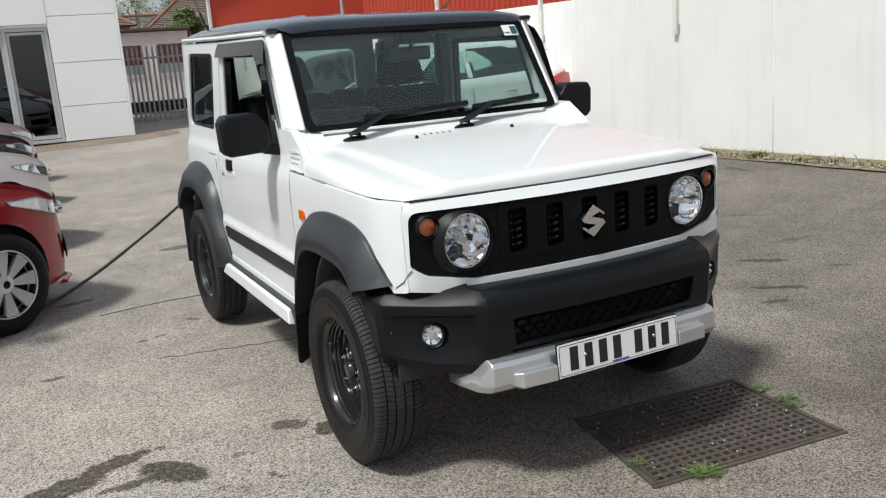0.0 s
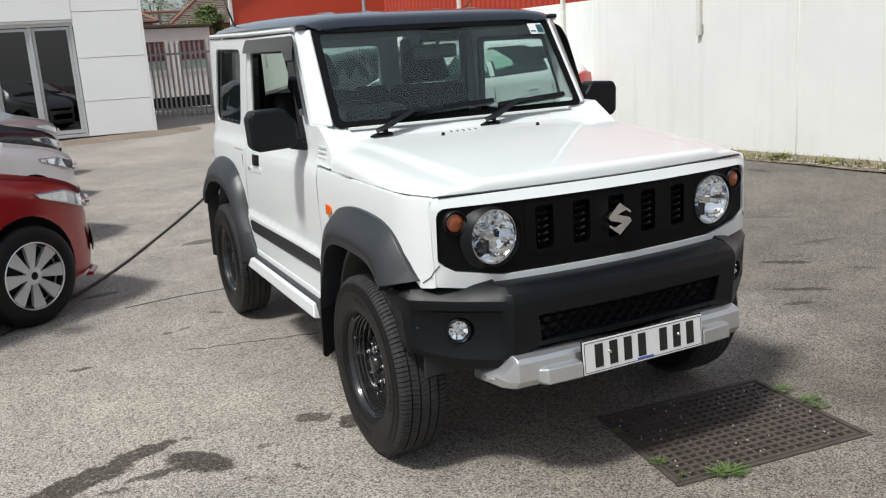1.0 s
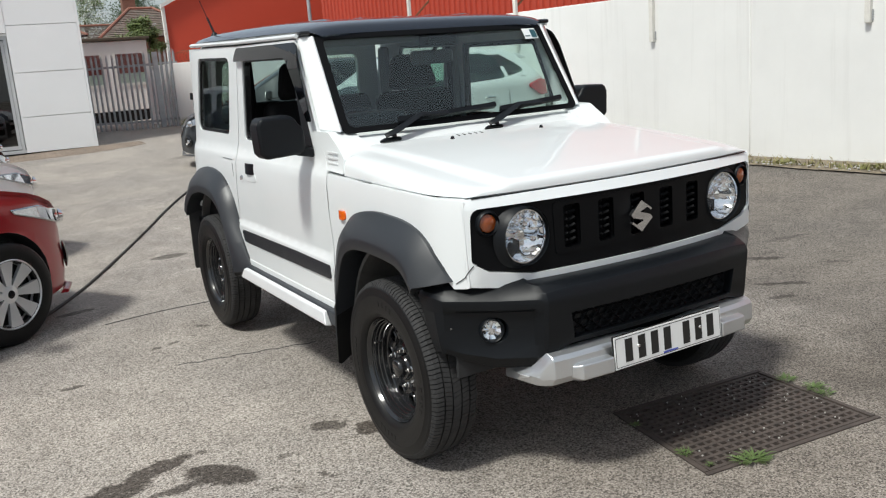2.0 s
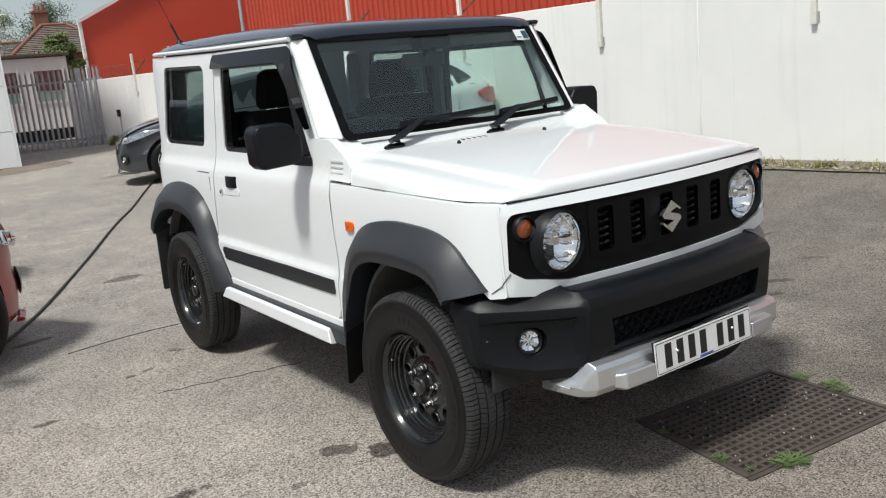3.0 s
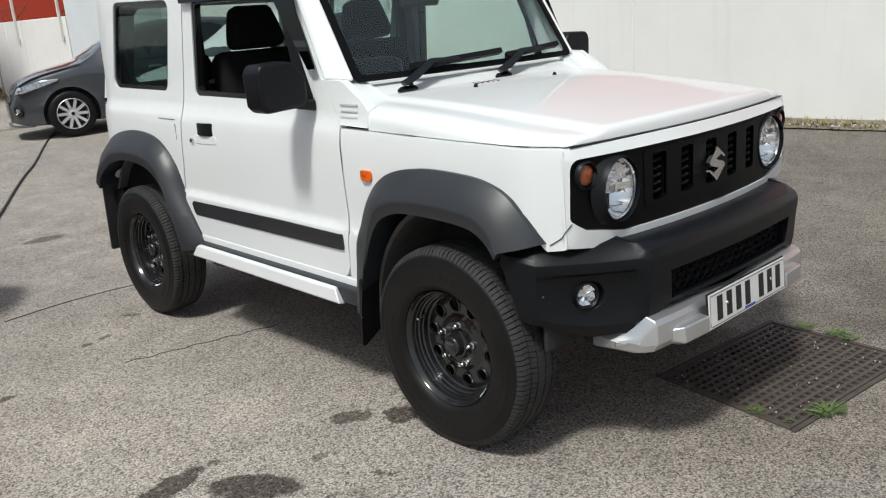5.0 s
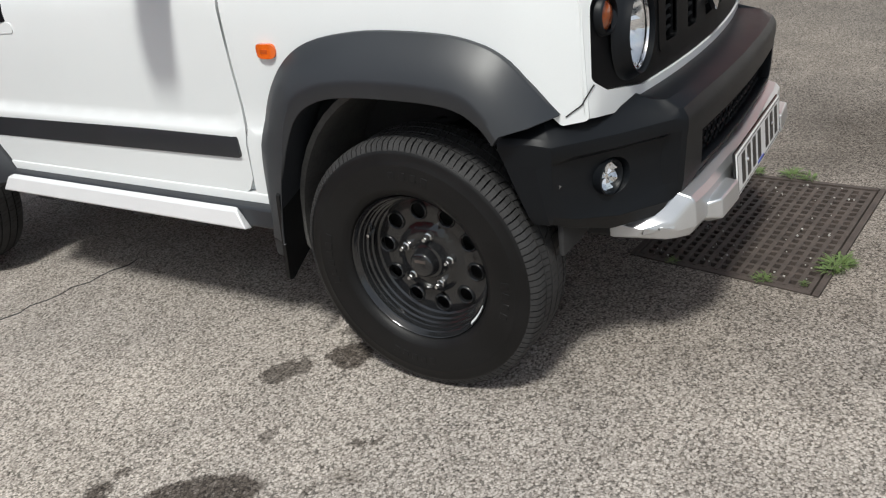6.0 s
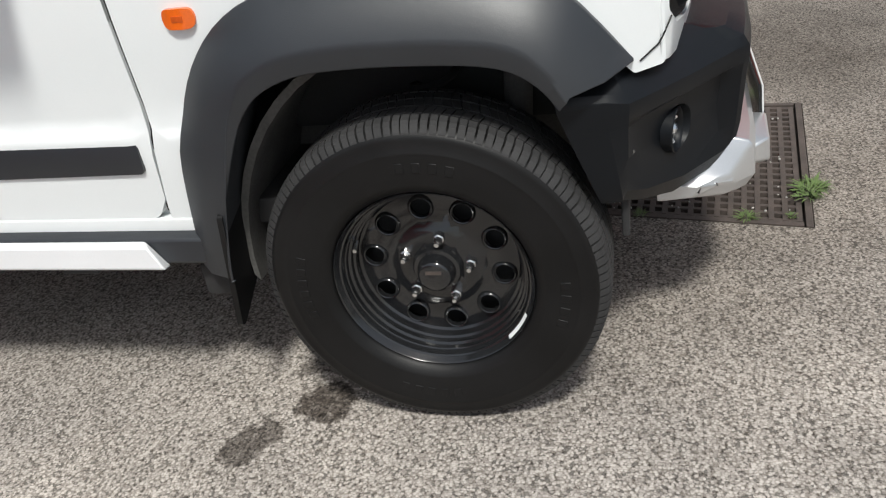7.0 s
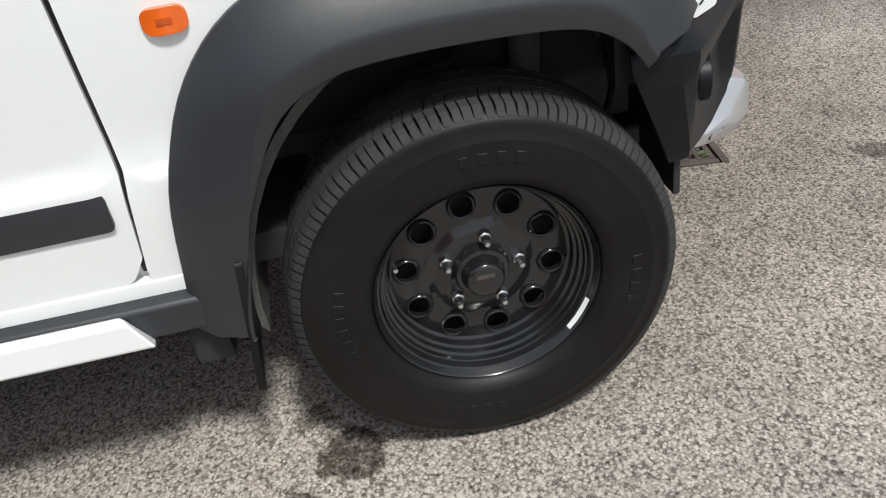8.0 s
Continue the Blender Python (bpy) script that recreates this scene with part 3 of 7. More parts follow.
def showroom():
    """White clad front with recessed joints and a tall glazed door."""
    t = thing("showroom", "white clad car showroom with tall glazed doors", "building", m=on_yard(pose(0.88, 17.9, 0, 0, 0, -4)))
    wall_w, h = 1.42, 6.0
    # clad pier, in panels with open joints
    z = 0.0
    for k, top in enumerate((0.77, 1.72, 2.72, 4.3, 6.0)):
        part("cladding_panel", box(wall_w, 0.05, top - z - 0.012, (-wall_w / 2, 0.025, (z + top) / 2 + 0.004), 0.003), SHOWROOM_WHITE, t)
        z = top
    part("core_wall", box(wall_w - 0.02, 7.0, h - 0.02, (-wall_w / 2, 3.58, h / 2 - 0.01)), SHOWROOM_WHITE, t)
    part("end_trim", box(0.05, 7.1, h, (0.028, 3.55, h / 2), 0.004), SHOWROOM_WHITE, t)
    part("fascia", box(9.0, 0.06, h - 2.57, (-wall_w - 4.5, 0.02, 2.57 + (h - 2.57) / 2), 0.004), SHOWROOM_WHITE, t)
    part("fascia_return", box(9.0, 0.5, 0.05, (-wall_w - 4.5, 0.30, 2.54)), SHOWROOM_WHITE, t)
    part("glass_head", box(9.0, 0.09, 0.09, (-wall_w - 4.5, 0.13, 2.48), 0.006), ALUMINIUM, t)
    part("glass_sill", box(9.0, 0.09, 0.07, (-wall_w - 4.5, 0.13, 0.035), 0.006), ALUMINIUM, t)
    for k in range(7):
        x = -wall_w - 0.05 - k * 0.84
        part("mullion", box(0.07, 0.09, 2.38, (x, 0.131, 1.255), 0.006), ALUMINIUM, t)
        leaf = part("door_leaf", sheet([(x - 0.80, 0.09), (x - 0.04, 0.09), (x - 0.04, 2.42), (x - 0.80, 2.42)], [[(x - 0.745, 0.17), (x - 0.10, 0.17), (x - 0.10, 2.36), (x - 0.745, 2.36)]], lambda u, v: (u, 0.12, v), (0, 0.05, 0), 0.5), ALUMINIUM, t)
        pane = part("pane", box(0.66, 0.008, 2.21, (x - 0.4225, 0.145, 1.265)), SHOP_GLASS, leaf, "dark reflecting glass")
        part("handle", tube([(x - 0.72, 0.10, 0.85), (x - 0.72, 0.08, 0.88), (x - 0.72, 0.08, 1.12), (x - 0.72, 0.10, 1.15)], 0.012, 6), GLOSS_BLACK, leaf)
    # unseen room surfaces, near-black: the room's dimness is put into their colour
    part("inner_floor", box(9, 6, 0.06, (-wall_w - 4.5, 3.3, 0.02)), ROOM_SHADE, t)
    part("inner_back", box(9, 0.1, 2.58, (-wall_w - 4.5, 6.3, 1.29)), ROOM_SHADE, t)
    part("inner_ceiling", box(9, 6, 0.06, (-wall_w - 4.5, 3.6, 2.6)), ROOM_SHADE, t)
    return t


showroom()


def palisade(x0, y0, x1, y1, n, height, name, label):
    """Steel palisade: two rails and pointed pales."""
    a = math.atan2(y1 - y0, x1 - x0)
    length = math.hypot(x1 - x0, y1 - y0)
    t = thing(name, label, "fence", m=on_yard(Matrix.Translation((x0, y0, 0)) @ Matrix.Rotation(a, 4, "Z")))
    for z in (0.22, height - 0.38):
        part("rail", box(length, 0.05, 0.06, (length / 2, 0.035, z), 0.005), GALVANISED, t)
    pale = None
    for i in range(n):
        x = (i + 0.5) * length / n
        if pale is None:
            w, d = 0.036, 0.022
            prof = [(-w, 0), (-w * 0.45, -d), (w * 0.45, -d), (w, 0)]
            bm = bmesh.new()
            rows = [[bm.verts.new((px, py, z)) for px, py in prof] for z in (0.0, height - 0.14)]
            for q in range(3):
                bm.faces.new((rows[0][q], rows[0][q + 1], rows[1][q + 1], rows[1][q]))
            for q, tx in ((0, -0.024), (1, 0.0), (2, 0.024)):
                tip = bm.verts.new((tx, -d * 0.6, height - 0.01))
                bm.faces.new((rows[1][q], rows[1][q + 1], tip))
            pale = part("pale", bm, GALVANISED, t)
            pale.location = (x, 0, 0)
        else:
            o = new("pale", pale.data)
            o.parent, o.location = t, (x, 0, 0)
            o.rotation_euler = (0, radians(random.uniform(-0.6, 0.6)), 0)
    return t


palisade(0.95, 23.9, 3.20, 21.75, 19, 2.14, "palisade_gate", "grey galvanised palisade gate, closed")
palisade(3.36, 21.68, 3.80, 21.45, 4, 2.12, "palisade_fence", "short grey palisade fence beside the wall")
gp = thing("gate_post", "square grey steel gate post", "post", m=on_yard(Matrix.Translation((3.28, 21.7, 0))))
part("post", box(0.13, 0.13, 2.05, (0, 0, 1.025), 0.01), GALVANISED, gp)
part("hinge", box(0.05, 0.16, 0.09, (-0.06, 0, 1.6), 0.01), GALVANISED, gp)
part("hinge", box(0.05, 0.16, 0.09, (-0.06, 0, 0.4), 0.01), GALVANISED, gp)


def cabin():
    t = thing("portable_cabin", "off-white portable cabin with red window blinds", "cabin", m=on_yard(pose(-0.45, 27.0, 0, 0, 0, 0)))
    part("wall", box(4.7, 2.6, 2.24, (2.35, 1.3, 1.57), 0.02), CABIN_WHITE, t)
    part("roof", box(4.9, 2.8, 0.10, (2.35, 1.3, 2.75), 0.02), BARK, t, "dark flat felt roof")
    part("skirt", box(4.5, 2.4, 0.44, (2.35, 1.35, 0.22)), DARK_VOID, t)
    for x in (0.6, 2.75, 4.08):
        w = part("window", sheet([(x - 0.5, 1.25), (x + 0.5, 1.25), (x + 0.5, 2.35), (x - 0.5, 2.35)], [[(x - 0.42, 1.33), (x + 0.42, 1.33), (x + 0.42, 2.54), (x - 0.42, 2.54)]], lambda u, v: (u, -0.03, v), (0, 0.05, 0), 0.5), POST_WHITE, t)
        part("blind", box(0.84, 0.02, 0.62, (x, -0.002, 1.96)), RED_BLIND, w)
        part("pane", box(0.84, 0.008, 0.94, (x, -0.016, 1.80)), GLASS, w)
    return t


cabin()


def tiled_house(name, label, m, w, d, wall_h, roof_h, chimney, ridge=0.9):
    """House with a hipped roof in tile courses."""
    t = thing(name, label, "house", m=on_yard(m))
    part("wall", box(w, d, wall_h, (0, 0, wall_h / 2)), BRICK, t)
    rows, over = 16, 0.4
    for i in range(rows):
        a, b = i / rows, (i + 1) / rows
        ring = []
        for s, z in ((a, wall_h - 0.1 + roof_h * a + 0.05), (b, wall_h - 0.1 + roof_h * b)):
            hw, hd = (w / 2 + over) * (1 - s) + ridge * s, (d / 2 + over) * (1 - s) + 0.02
            ring.append([(-hw, -hd, z), (hw, -hd, z), (hw, hd, z), (-hw, hd, z)])
        part("tile_course", loft(ring, caps=False), ROOF_TILE, t, angle=5)
    e, tp = wall_h - 0.03, wall_h + roof_h
    for sx in (-1, 1):
        part("ridge", tube([(sx * (w / 2 + over), -(d / 2 + over), e), (sx * ridge, 0, tp)], 0.11, 6), RIDGE_TILE, t, "red clay hip tiles")
    part("ridge", tube([(-ridge, 0, tp), (ridge, 0, tp)], 0.11, 6), RIDGE_TILE, t, "red clay ridge tiles")
    if chimney:
        c = part("chimney", box(1.0, 0.8, 2.6, (chimney, 0.6, tp - 0.3), 0.03), BRICK, t)
        part("chimney_cap", box(1.15, 0.95, 0.18, (chimney, 0.6, tp + 1.0), 0.02), BRICK, c)
        for q in (-0.25, 0.25):
            part("chimney_pot", moved(lathe([(0.12, 0), (0.14, 0.1), (0.10, 0.5), (0.12, 0.55)], 10), pose(chimney + q, 0.6, tp + 1.09, 0, -90, 0)), RIDGE_TILE, c)
    part("gutter", box(w + 0.9, 0.12, 0.12, (0, -(d / 2 + over) - 0.06, wall_h - 0.1), 0.02), GLOSS_BLACK, t)
    return t


tiled_house("tiled_house", "brick house with a brown hipped tile roof", pose(13.4, 70, 0), 7.6, 8, 4.2, 2.4, -0.8)
tiled_house("tiled_house", "brick house with a brown hipped tile roof", pose(4.4, 70, 0), 7.2, 8, 4.7, 2.1, 0)
tiled_house("tiled_house", "low brick house with a long brown roof", pose(11.0, 86, 0), 14, 9, 4.9, 1.5, 0, 5.0)


def leafy_tree(name, label, at, height, spread, leaf, count, seed, blossom=None, base=0.25):
    """Tapered trunk, limbs, and a crown of many small leaf clumps with an uneven outline."""
    rnd = random.Random(seed)
    t = thing(name, label, "tree", m=on_yard(Matrix.Translation(at)))
    wood = tube([(0, 0, 0), (0.05 * spread, 0, height * 0.3), (0, 0.04 * spread, height * 0.75)], 0.035 * height, 8, 0.35)
    lumps = []
    for i in range(34):
        a, r = rnd.uniform(0, 6.28), spread * rnd.random() ** 0.5
        h = rnd.uniform(base + 0.05, 0.97)
        r *= 1.0 - 0.75 * max(0, (h - 0.55) / 0.45) ** 1.6
        p = Vector((r * math.cos(a), r * math.sin(a), height * h))
        if i % 3 == 0:
            join(wood, tube([(0, 0, height * h * 0.45), p * 0.55 + Vector((0, 0, height * h * 0.3)), p], 0.010 * height, 5, 0.3))
        lumps.append((p, rnd.uniform(0.16, 0.34) * spread))
    part("trunk", wood, BARK, t)
    verts, faces, mats = [], [], []
    for i in range(count):
        c, r = rnd.choice(lumps)
        d = Vector((rnd.gauss(0, 1), rnd.gauss(0, 1), rnd.gauss(0, 0.8))) * r * 0.62
        p = c + d
        s = rnd.uniform(0.05, 0.11) * (0.35 + height / 12)
        u = Vector((rnd.gauss(0, 1), rnd.gauss(0, 1), rnd.gauss(0, 1))).normalized()
        v = u.orthogonal().normalized()
        k = len(verts)
        verts += [p - u * s, p + v * s * 0.5, p + u * s, p - v * s * 0.5]
        faces.append((k, k + 1, k + 2, k + 3))
        mats.append(1 if blossom and rnd.random() < blossom else 0)
    me = bpy.data.meshes.new("crown")
    me.from_pydata([tuple(v) for v in verts], [], faces)
    me.materials.append(leaf)
    me.materials.append(BLOSSOM)
    me.polygons.foreach_set("material_index", mats)
    ob = new("crown", me)
    ob.parent = t
    return t


leafy_tree("tree", "tall dark green tree behind the house", (18.5, 96, 0), 10.6, 3.6, LEAF_DARK, 14000, 3)
leafy_tree("tree", "tree with white blossom among green leaves", (13.2, 97, 0), 10.0, 3.6, LEAF, 14000, 5, 0.3)
leafy_tree("tree", "fresh green tree behind the house roofs", (9.2, 95, 0), 9.6, 3.4, LEAF, 11000, 8)
leafy_tree("shrub", "tall green shrub against the red shed", (6.35, 37.5, 0), 3.9, 0.80, LEAF, 24000, 11, base=0.05)
leafy_tree("shrub", "green shrub against the red shed", (5.5, 36.5, 0), 3.2, 0.80, LEAF, 20000, 12, base=0.05)


# ---- the white off-road car: front axle at y = 0, nose towards -y ----
car = thing("off_road_car", "white boxy two-door off-road car with black roof", "car")

SIDE_X = [(0.36, 0.722), (0.41, 0.734), (0.45, 0.741), (0.640, 0.750), (0.658, 0.748), (0.674, 0.736), (0.85, 0.741), (0.98, 0.738), (1.02, 0.730), (1.05, 0.716), (1.12, 0.708), (1.52, 0.690), (1.60, 0.684)]


def side_x(y, z):
    """Half width of the body at a height, drawn in round the corners."""
    x = steps(SIDE_X, z)
    if y < -0.26:
        x -= 0.055 * ((-0.26 - y) / 0.155) ** 2
    if y > 2.52:
        x -= 0.08 * ((y - 2.52) / 0.27) ** 2
    return x


def side_panel(name, s, outer, holes=(), label="", lift=0.0, step=0.055, thick=0.035, material=None, bevel=0.004, parent=None):
    bm = sheet(outer, holes, lambda u, v: (s * (side_x(u, v) + lift), u, v), (-s * thick, 0, 0), step, (0.642, 0.658, 0.674, 1.0, 1.022, 1.05))
    return part(name, bm, material or WHITE_PAINT, parent or car, label, bevel=bevel)


def fender_top(y):
    return 1.006 + 0.016 * (y + 0.412) / 0.955


def bonnet_edge(y):
    return side_x(max(y, -0.405), 1.01) - 0.012


def bonnet_z(x, y):
    k = min(1, max(0, (y + 0.42) / 0.96))
    ax = abs(x)
    z = 1.050 + 0.078 * k + 0.012 * math.sin(k * 3.1) - 0.010 * (ax / 0.7) ** 2
    e = (ax - 0.50 - 0.05 * k) / 0.05
    z -= 0.013 * (0 if e < 0 else 1 if e > 1 else e * e * (3 - 2 * e))
    low = fender_top(y) + 0.005
    g, h = max(0.0, bonnet_edge(y) - ax), max(0.0, y + 0.425)
    if g < 0.085:
        z -= 0.028 * ((0.085 - g) / 0.085) ** 2.2
    for gap, room in ((g, 0.022), (h, 0.026)):
        if gap < room:
            z = low + max(0, z - low) * (1 - (1 - gap / room) ** 2.6) ** (1 / 2.6)
    return max(z, low)


DOOR_WIN = [(0.735, 1.10), (0.908, 1.50), (1.595, 1.505), (1.638, 1.105)]
QUARTER_WIN = [(1.905, 1.118), (1.805, 1.515), (2.40, 1.528), (2.512, 1.122)]


def grown(pts, d):
    """An outline moved outwards by d."""
    c = sum((Vector(p) for p in pts), Vector((0, 0))) / len(pts)
    out = []
    for p in pts:
        v = Vector(p) - c
        out.append(Vector(p) + Vector((d if v.x > 0 else -d, d if v.y > 0 else -d)))
    return out


for s in (-1, 1):
    fender = rounded([(-0.416, 0.718), (-0.412, 1.006), (0.543, 1.022), (0.532, 0.668), (0.553, 0.50), (0.553, 0.452), (0.47, 0.452), (0.43, 0.60), (0.34, 0.76), (0.20, 0.85), (-0.20, 0.85), (-0.30, 0.79), (-0.366, 0.713)],
                     [0.01, 0.02, 0.006, 0, 0, 0, 0, 0.05, 0.1, 0.1, 0.08, 0.05, 0.01])
    side_panel("front_fender", s, fender)
    cowl = rounded([(0.392, 1.030), (0.549, 1.034), (0.662, 1.186), (0.545, 1.183), (0.44, 1.120), (0.398, 1.085)], [0.004, 0.004, 0.004, 0.02, 0.03, 0.02])
    cp = side_panel("cowl_side", s, cowl, lift=0.002)
    for k in range(3):
        part("louvre", box(0.0036, 0.100, 0.010, (s * 0.7175, 0.505 - k * 0.002, 1.063 + k * 0.022), 0.003), WHITE_PAINT, cp)
    door_out = rounded([(0.553, 1.028), (0.668, 1.190), (0.862, 1.560), (1.662, 1.566), (1.738, 1.13), (1.785, 0.80), (1.812, 0.68), (1.79, 0.60), (1.70, 0.476), (0.580, 0.476), (0.553, 0.52), (0.540, 0.666)],
                       [0.004, 0.004, 0.03, 0.012, 0, 0, 0.01, 0, 0.015, 0.035, 0.01, 0])
    door = side_panel("door", s, door_out, [rounded(DOOR_WIN, 0.03)], "white front door, window lowered" if s < 0 else "")
    # rubber seal round the opening
    side_panel("window_seal", s, rounded(grown(DOOR_WIN, 0.006), 0.034), [rounded(grown(DOOR_WIN, -0.020), 0.022)], lift=-0.006, thick=0.03, material=GLOSS_BLACK, bevel=0.002, parent=door)
    corner = side_panel("mirror_corner", s, rounded([(0.700, 1.075), (0.862, 1.42), (0.90, 1.42), (0.80, 1.085)], 0.012), lift=0.003, thick=0.02, material=BLACK_PLASTIC, parent=door)
    part("side_moulding", sheet(rounded([(0.570, 0.580), (0.570, 0.644), (1.735, 0.632), (1.722, 0.567)], 0.014), [], lambda u, v: (s * (0.757 - 6.0 * (v - 0.605) ** 2), u, v), (-s * 0.02, 0, 0), 0.05), GREY_PLASTIC, door, "dark grey plastic side moulding", bevel=0.006)
    # handle: cup in the door skin with a dark flap
    hd = part("door_handle", sheet(rounded([(1.462, 0.940), (1.462, 0.994), (1.625, 0.990), (1.632, 0.938)], 0.024), [], lambda u, v: (s * (side_x(u, v) + 0.012 - 2.5 * (u - 1.545) ** 2), u, v), (-s * 0.03, 0, 0), 0.03), BLACK_PLASTIC, door, "black door handle", bevel=0.004)
    part("handle_cup", sheet(rounded([(1.45, 0.905), (1.45, 0.938), (1.635, 0.934), (1.640, 0.90)], 0.015), [], lambda u, v: (s * (side_x(u, v) + 0.0025), u, v), (-s * 0.02, 0, 0), 0.05), WHITE_PAINT, door, bevel=0.004)
    part("lock", moved(lathe([(0, 0.012), (0.011, 0.010), (0.013, 0.0)], 14), pose(s * side_x(1.68, 0.912), 1.668, 0.912, 0, 0, 0 if s > 0 else 180)), NUT_METAL, door)
    if s > 0:
        side_panel("window_glass", s, rounded(grown(DOOR_WIN, -0.012), 0.025), lift=-0.018, thick=0.004, material=GLASS, bevel=0, parent=door).visible_shadow = False
    quarter = rounded([(1.670, 1.566), (2.600, 1.585), (2.655, 1.50), (2.770, 1.04), (2.790, 0.75), (2.78, 0.60), (2.72, 0.56), (2.62, 0.70), (2.44, 0.84), (2.05, 0.84), (1.92, 0.74), (1.83, 0.56), (1.785, 0.42), (1.720, 0.42), (1.80, 0.60), (1.820, 0.68), (1.794, 0.80), (1.746, 1.13)],
                      [0.01, 0.03, 0.03, 0.03, 0.02, 0.03, 0.02, 0.05, 0.08, 0.08, 0.06, 0.04, 0, 0, 0, 0.008, 0, 0])
    qp = side_panel("quarter_panel", s, quarter, [rounded(QUARTER_WIN, 0.05)])
    side_panel("window_seal", s, rounded(grown(QUARTER_WIN, 0.004), 0.054), [rounded(grown(QUARTER_WIN, -0.016), 0.040)], lift=-0.008, thick=0.02, material=GLOSS_BLACK, bevel=0.002, parent=qp)
    side_panel("quarter_glass", s, rounded(grown(QUARTER_WIN, -0.006), 0.045), lift=-0.014, thick=0.004, material=DARK_GLASS, bevel=0, parent=qp, label="green-tinted rear quarter window").visible_shadow = False
    # fuel flap or panel line
    part("panel_line", box(0.003, 0.16, 0.0018, (s * (side_x(1.9, 0.99) + 0.0005), 1.905, 0.995)), GREY_PLASTIC, qp)
    part("panel_line", box(0.003, 0.002, 0.07, (s * (side_x(1.83, 0.94) + 0.0003), 1.822, 0.940)), GREY_PLASTIC, qp)
    # sill: white strip, dark cladding, silver step
    part("sill", box(0.03, 1.40, 0.036, (s * 0.731, 1.18, 0.459), 0.006), WHITE_PAINT, car)
    part("sill_backing", box(0.02, 0.14, 0.10, (s * 0.712, 0.59, 0.47)), WHITE_PAINT, car)
    side_panel("shut_line", s, [(0.525, 1.015), (0.565, 1.015), (0.562, 0.49), (0.530, 0.49)], lift=-0.009, thick=0.015, material=GLOSS_BLACK, bevel=0)
    side_panel("shut_line", s, [(1.725, 1.12), (1.765, 1.12), (1.81, 0.80), (1.835, 0.68), (1.815, 0.60), (1.745, 0.47), (1.705, 0.47), (1.77, 0.60), (1.79, 0.68), (1.77, 0.80)], lift=-0.009, thick=0.015, material=GLOSS_BLACK, bevel=0)
    part("sill_cladding", loft([[(s * 0.745, y0, 0.450), (s * 0.768, y1, 0.440), (s * 0.774, y2, 0.388), (s * 0.70, y2, 0.355), (s * 0.66, y1, 0.39), (s * 0.66, y0, 0.435)] for y0, y1, y2 in ((0.490, 0.478, 0.478), (1.75, 1.755, 1.73))]), GREY_PLASTIC, car, "dark grey sill cladding", bevel=0.005)
    step_bar = part("side_step", loft([[(s * 0.770, y + 0.030 * e, 0.441), (s * 0.790, y + 0.016 * e, 0.436), (s * 0.802, y - 0.016 * e, 0.388), (s * 0.768, y - 0.012 * e, 0.379)] for y, e in ((0.585, 1), (1.70, -1))]), STEP_SILVER, car, "pale silver side step garnish", bevel=0.005)
    for y in (0.78, 1.02, 1.26, 1.5):
        part("step_notch", box(0.03, 0.085, 0.014, (s * 0.776, y, 0.379), 0.004), UNDERBODY, step_bar)
    part("gutter", tube([(s * 0.684, 0.835, 1.574), (s * 0.690, 1.66, 1.584), (s * 0.690, 2.50, 1.602), (s * 0.660, 2.62, 1.604), (s * 0.60, 2.66, 1.604)], 0.010, 8), WHITE_PAINT, car, "white roof gutter")
    # windscreen pillar
    part("windscreen_pillar", loft([[(s * 0.641, 0.548, 1.176), (s * 0.688, 0.606, 1.184), (s * 0.703, 0.655, 1.186), (s * 0.655, 0.665, 1.186), (s * 0.622, 0.600, 1.18)],
                                    [(s * 0.622, 0.802, 1.570), (s * 0.664, 0.832, 1.572), (s * 0.684, 0.855, 1.572), (s * 0.640, 0.875, 1.572), (s * 0.604, 0.83, 1.572)]]), WHITE_PAINT, car, bevel=0.008)
    foot = []
    for y in (0.400, 0.42, 0.445, 0.475, 0.515, 0.56, 0.61, 0.668):
        zi = 1.131 + 0.35 * (y - 0.47)
        zo = steps([(0.40, 1.075), (0.44, 1.108), (0.49, 1.146), (0.545, 1.176), (0.668, 1.187)], y)
        xo = side_x(y, zo) - 0.006
        w = min(1, max(0, (y - 0.40) / 0.14))
        w = w * w * (3 - 2 * w)
        line = []
        for k in range(15):
            q = 1 - (1 - k / 14) ** 1.6
            x = 0.57 + (xo - 0.57) * q
            line.append((s * x, y, (1 - w) * (bonnet_z(min(x, 0.700), y) + 0.0015) + w * (zi + (zo - zi) * q ** 2.4)))
        foot.append(line + [(s * xo, y, min(zo, line[-1][2]) - 0.04), (s * 0.57, y, zi - 0.06)])
    part("windscreen_foot", loft(foot), WHITE_PAINT, car, angle=55)
    # amber side repeater
    sr = part("side_repeater", sheet(rounded([(0.372, 0.853), (0.372, 0.889), (0.436, 0.889), (0.436, 0.853)], 0.0175), [], lambda u, v: (s * (side_x(u, v) + 0.012 - 7 * (u - 0.404) ** 2), u, v), (-s * 0.02, 0, 0), 0.01), AMBER, car, "orange side indicator", bevel=0.003)
    part("repeater_bulb", box(0.003, 0.022, 0.011, (s * (side_x(0.404, 0.87) + 0.0115), 0.404, 0.871), 0.0014), AMBER_CORE, sr)
    part("body_mount", box(0.08, 0.07, 0.08, (s * 0.70, 0.50, 0.325), 0.012), UNDERBODY, car)


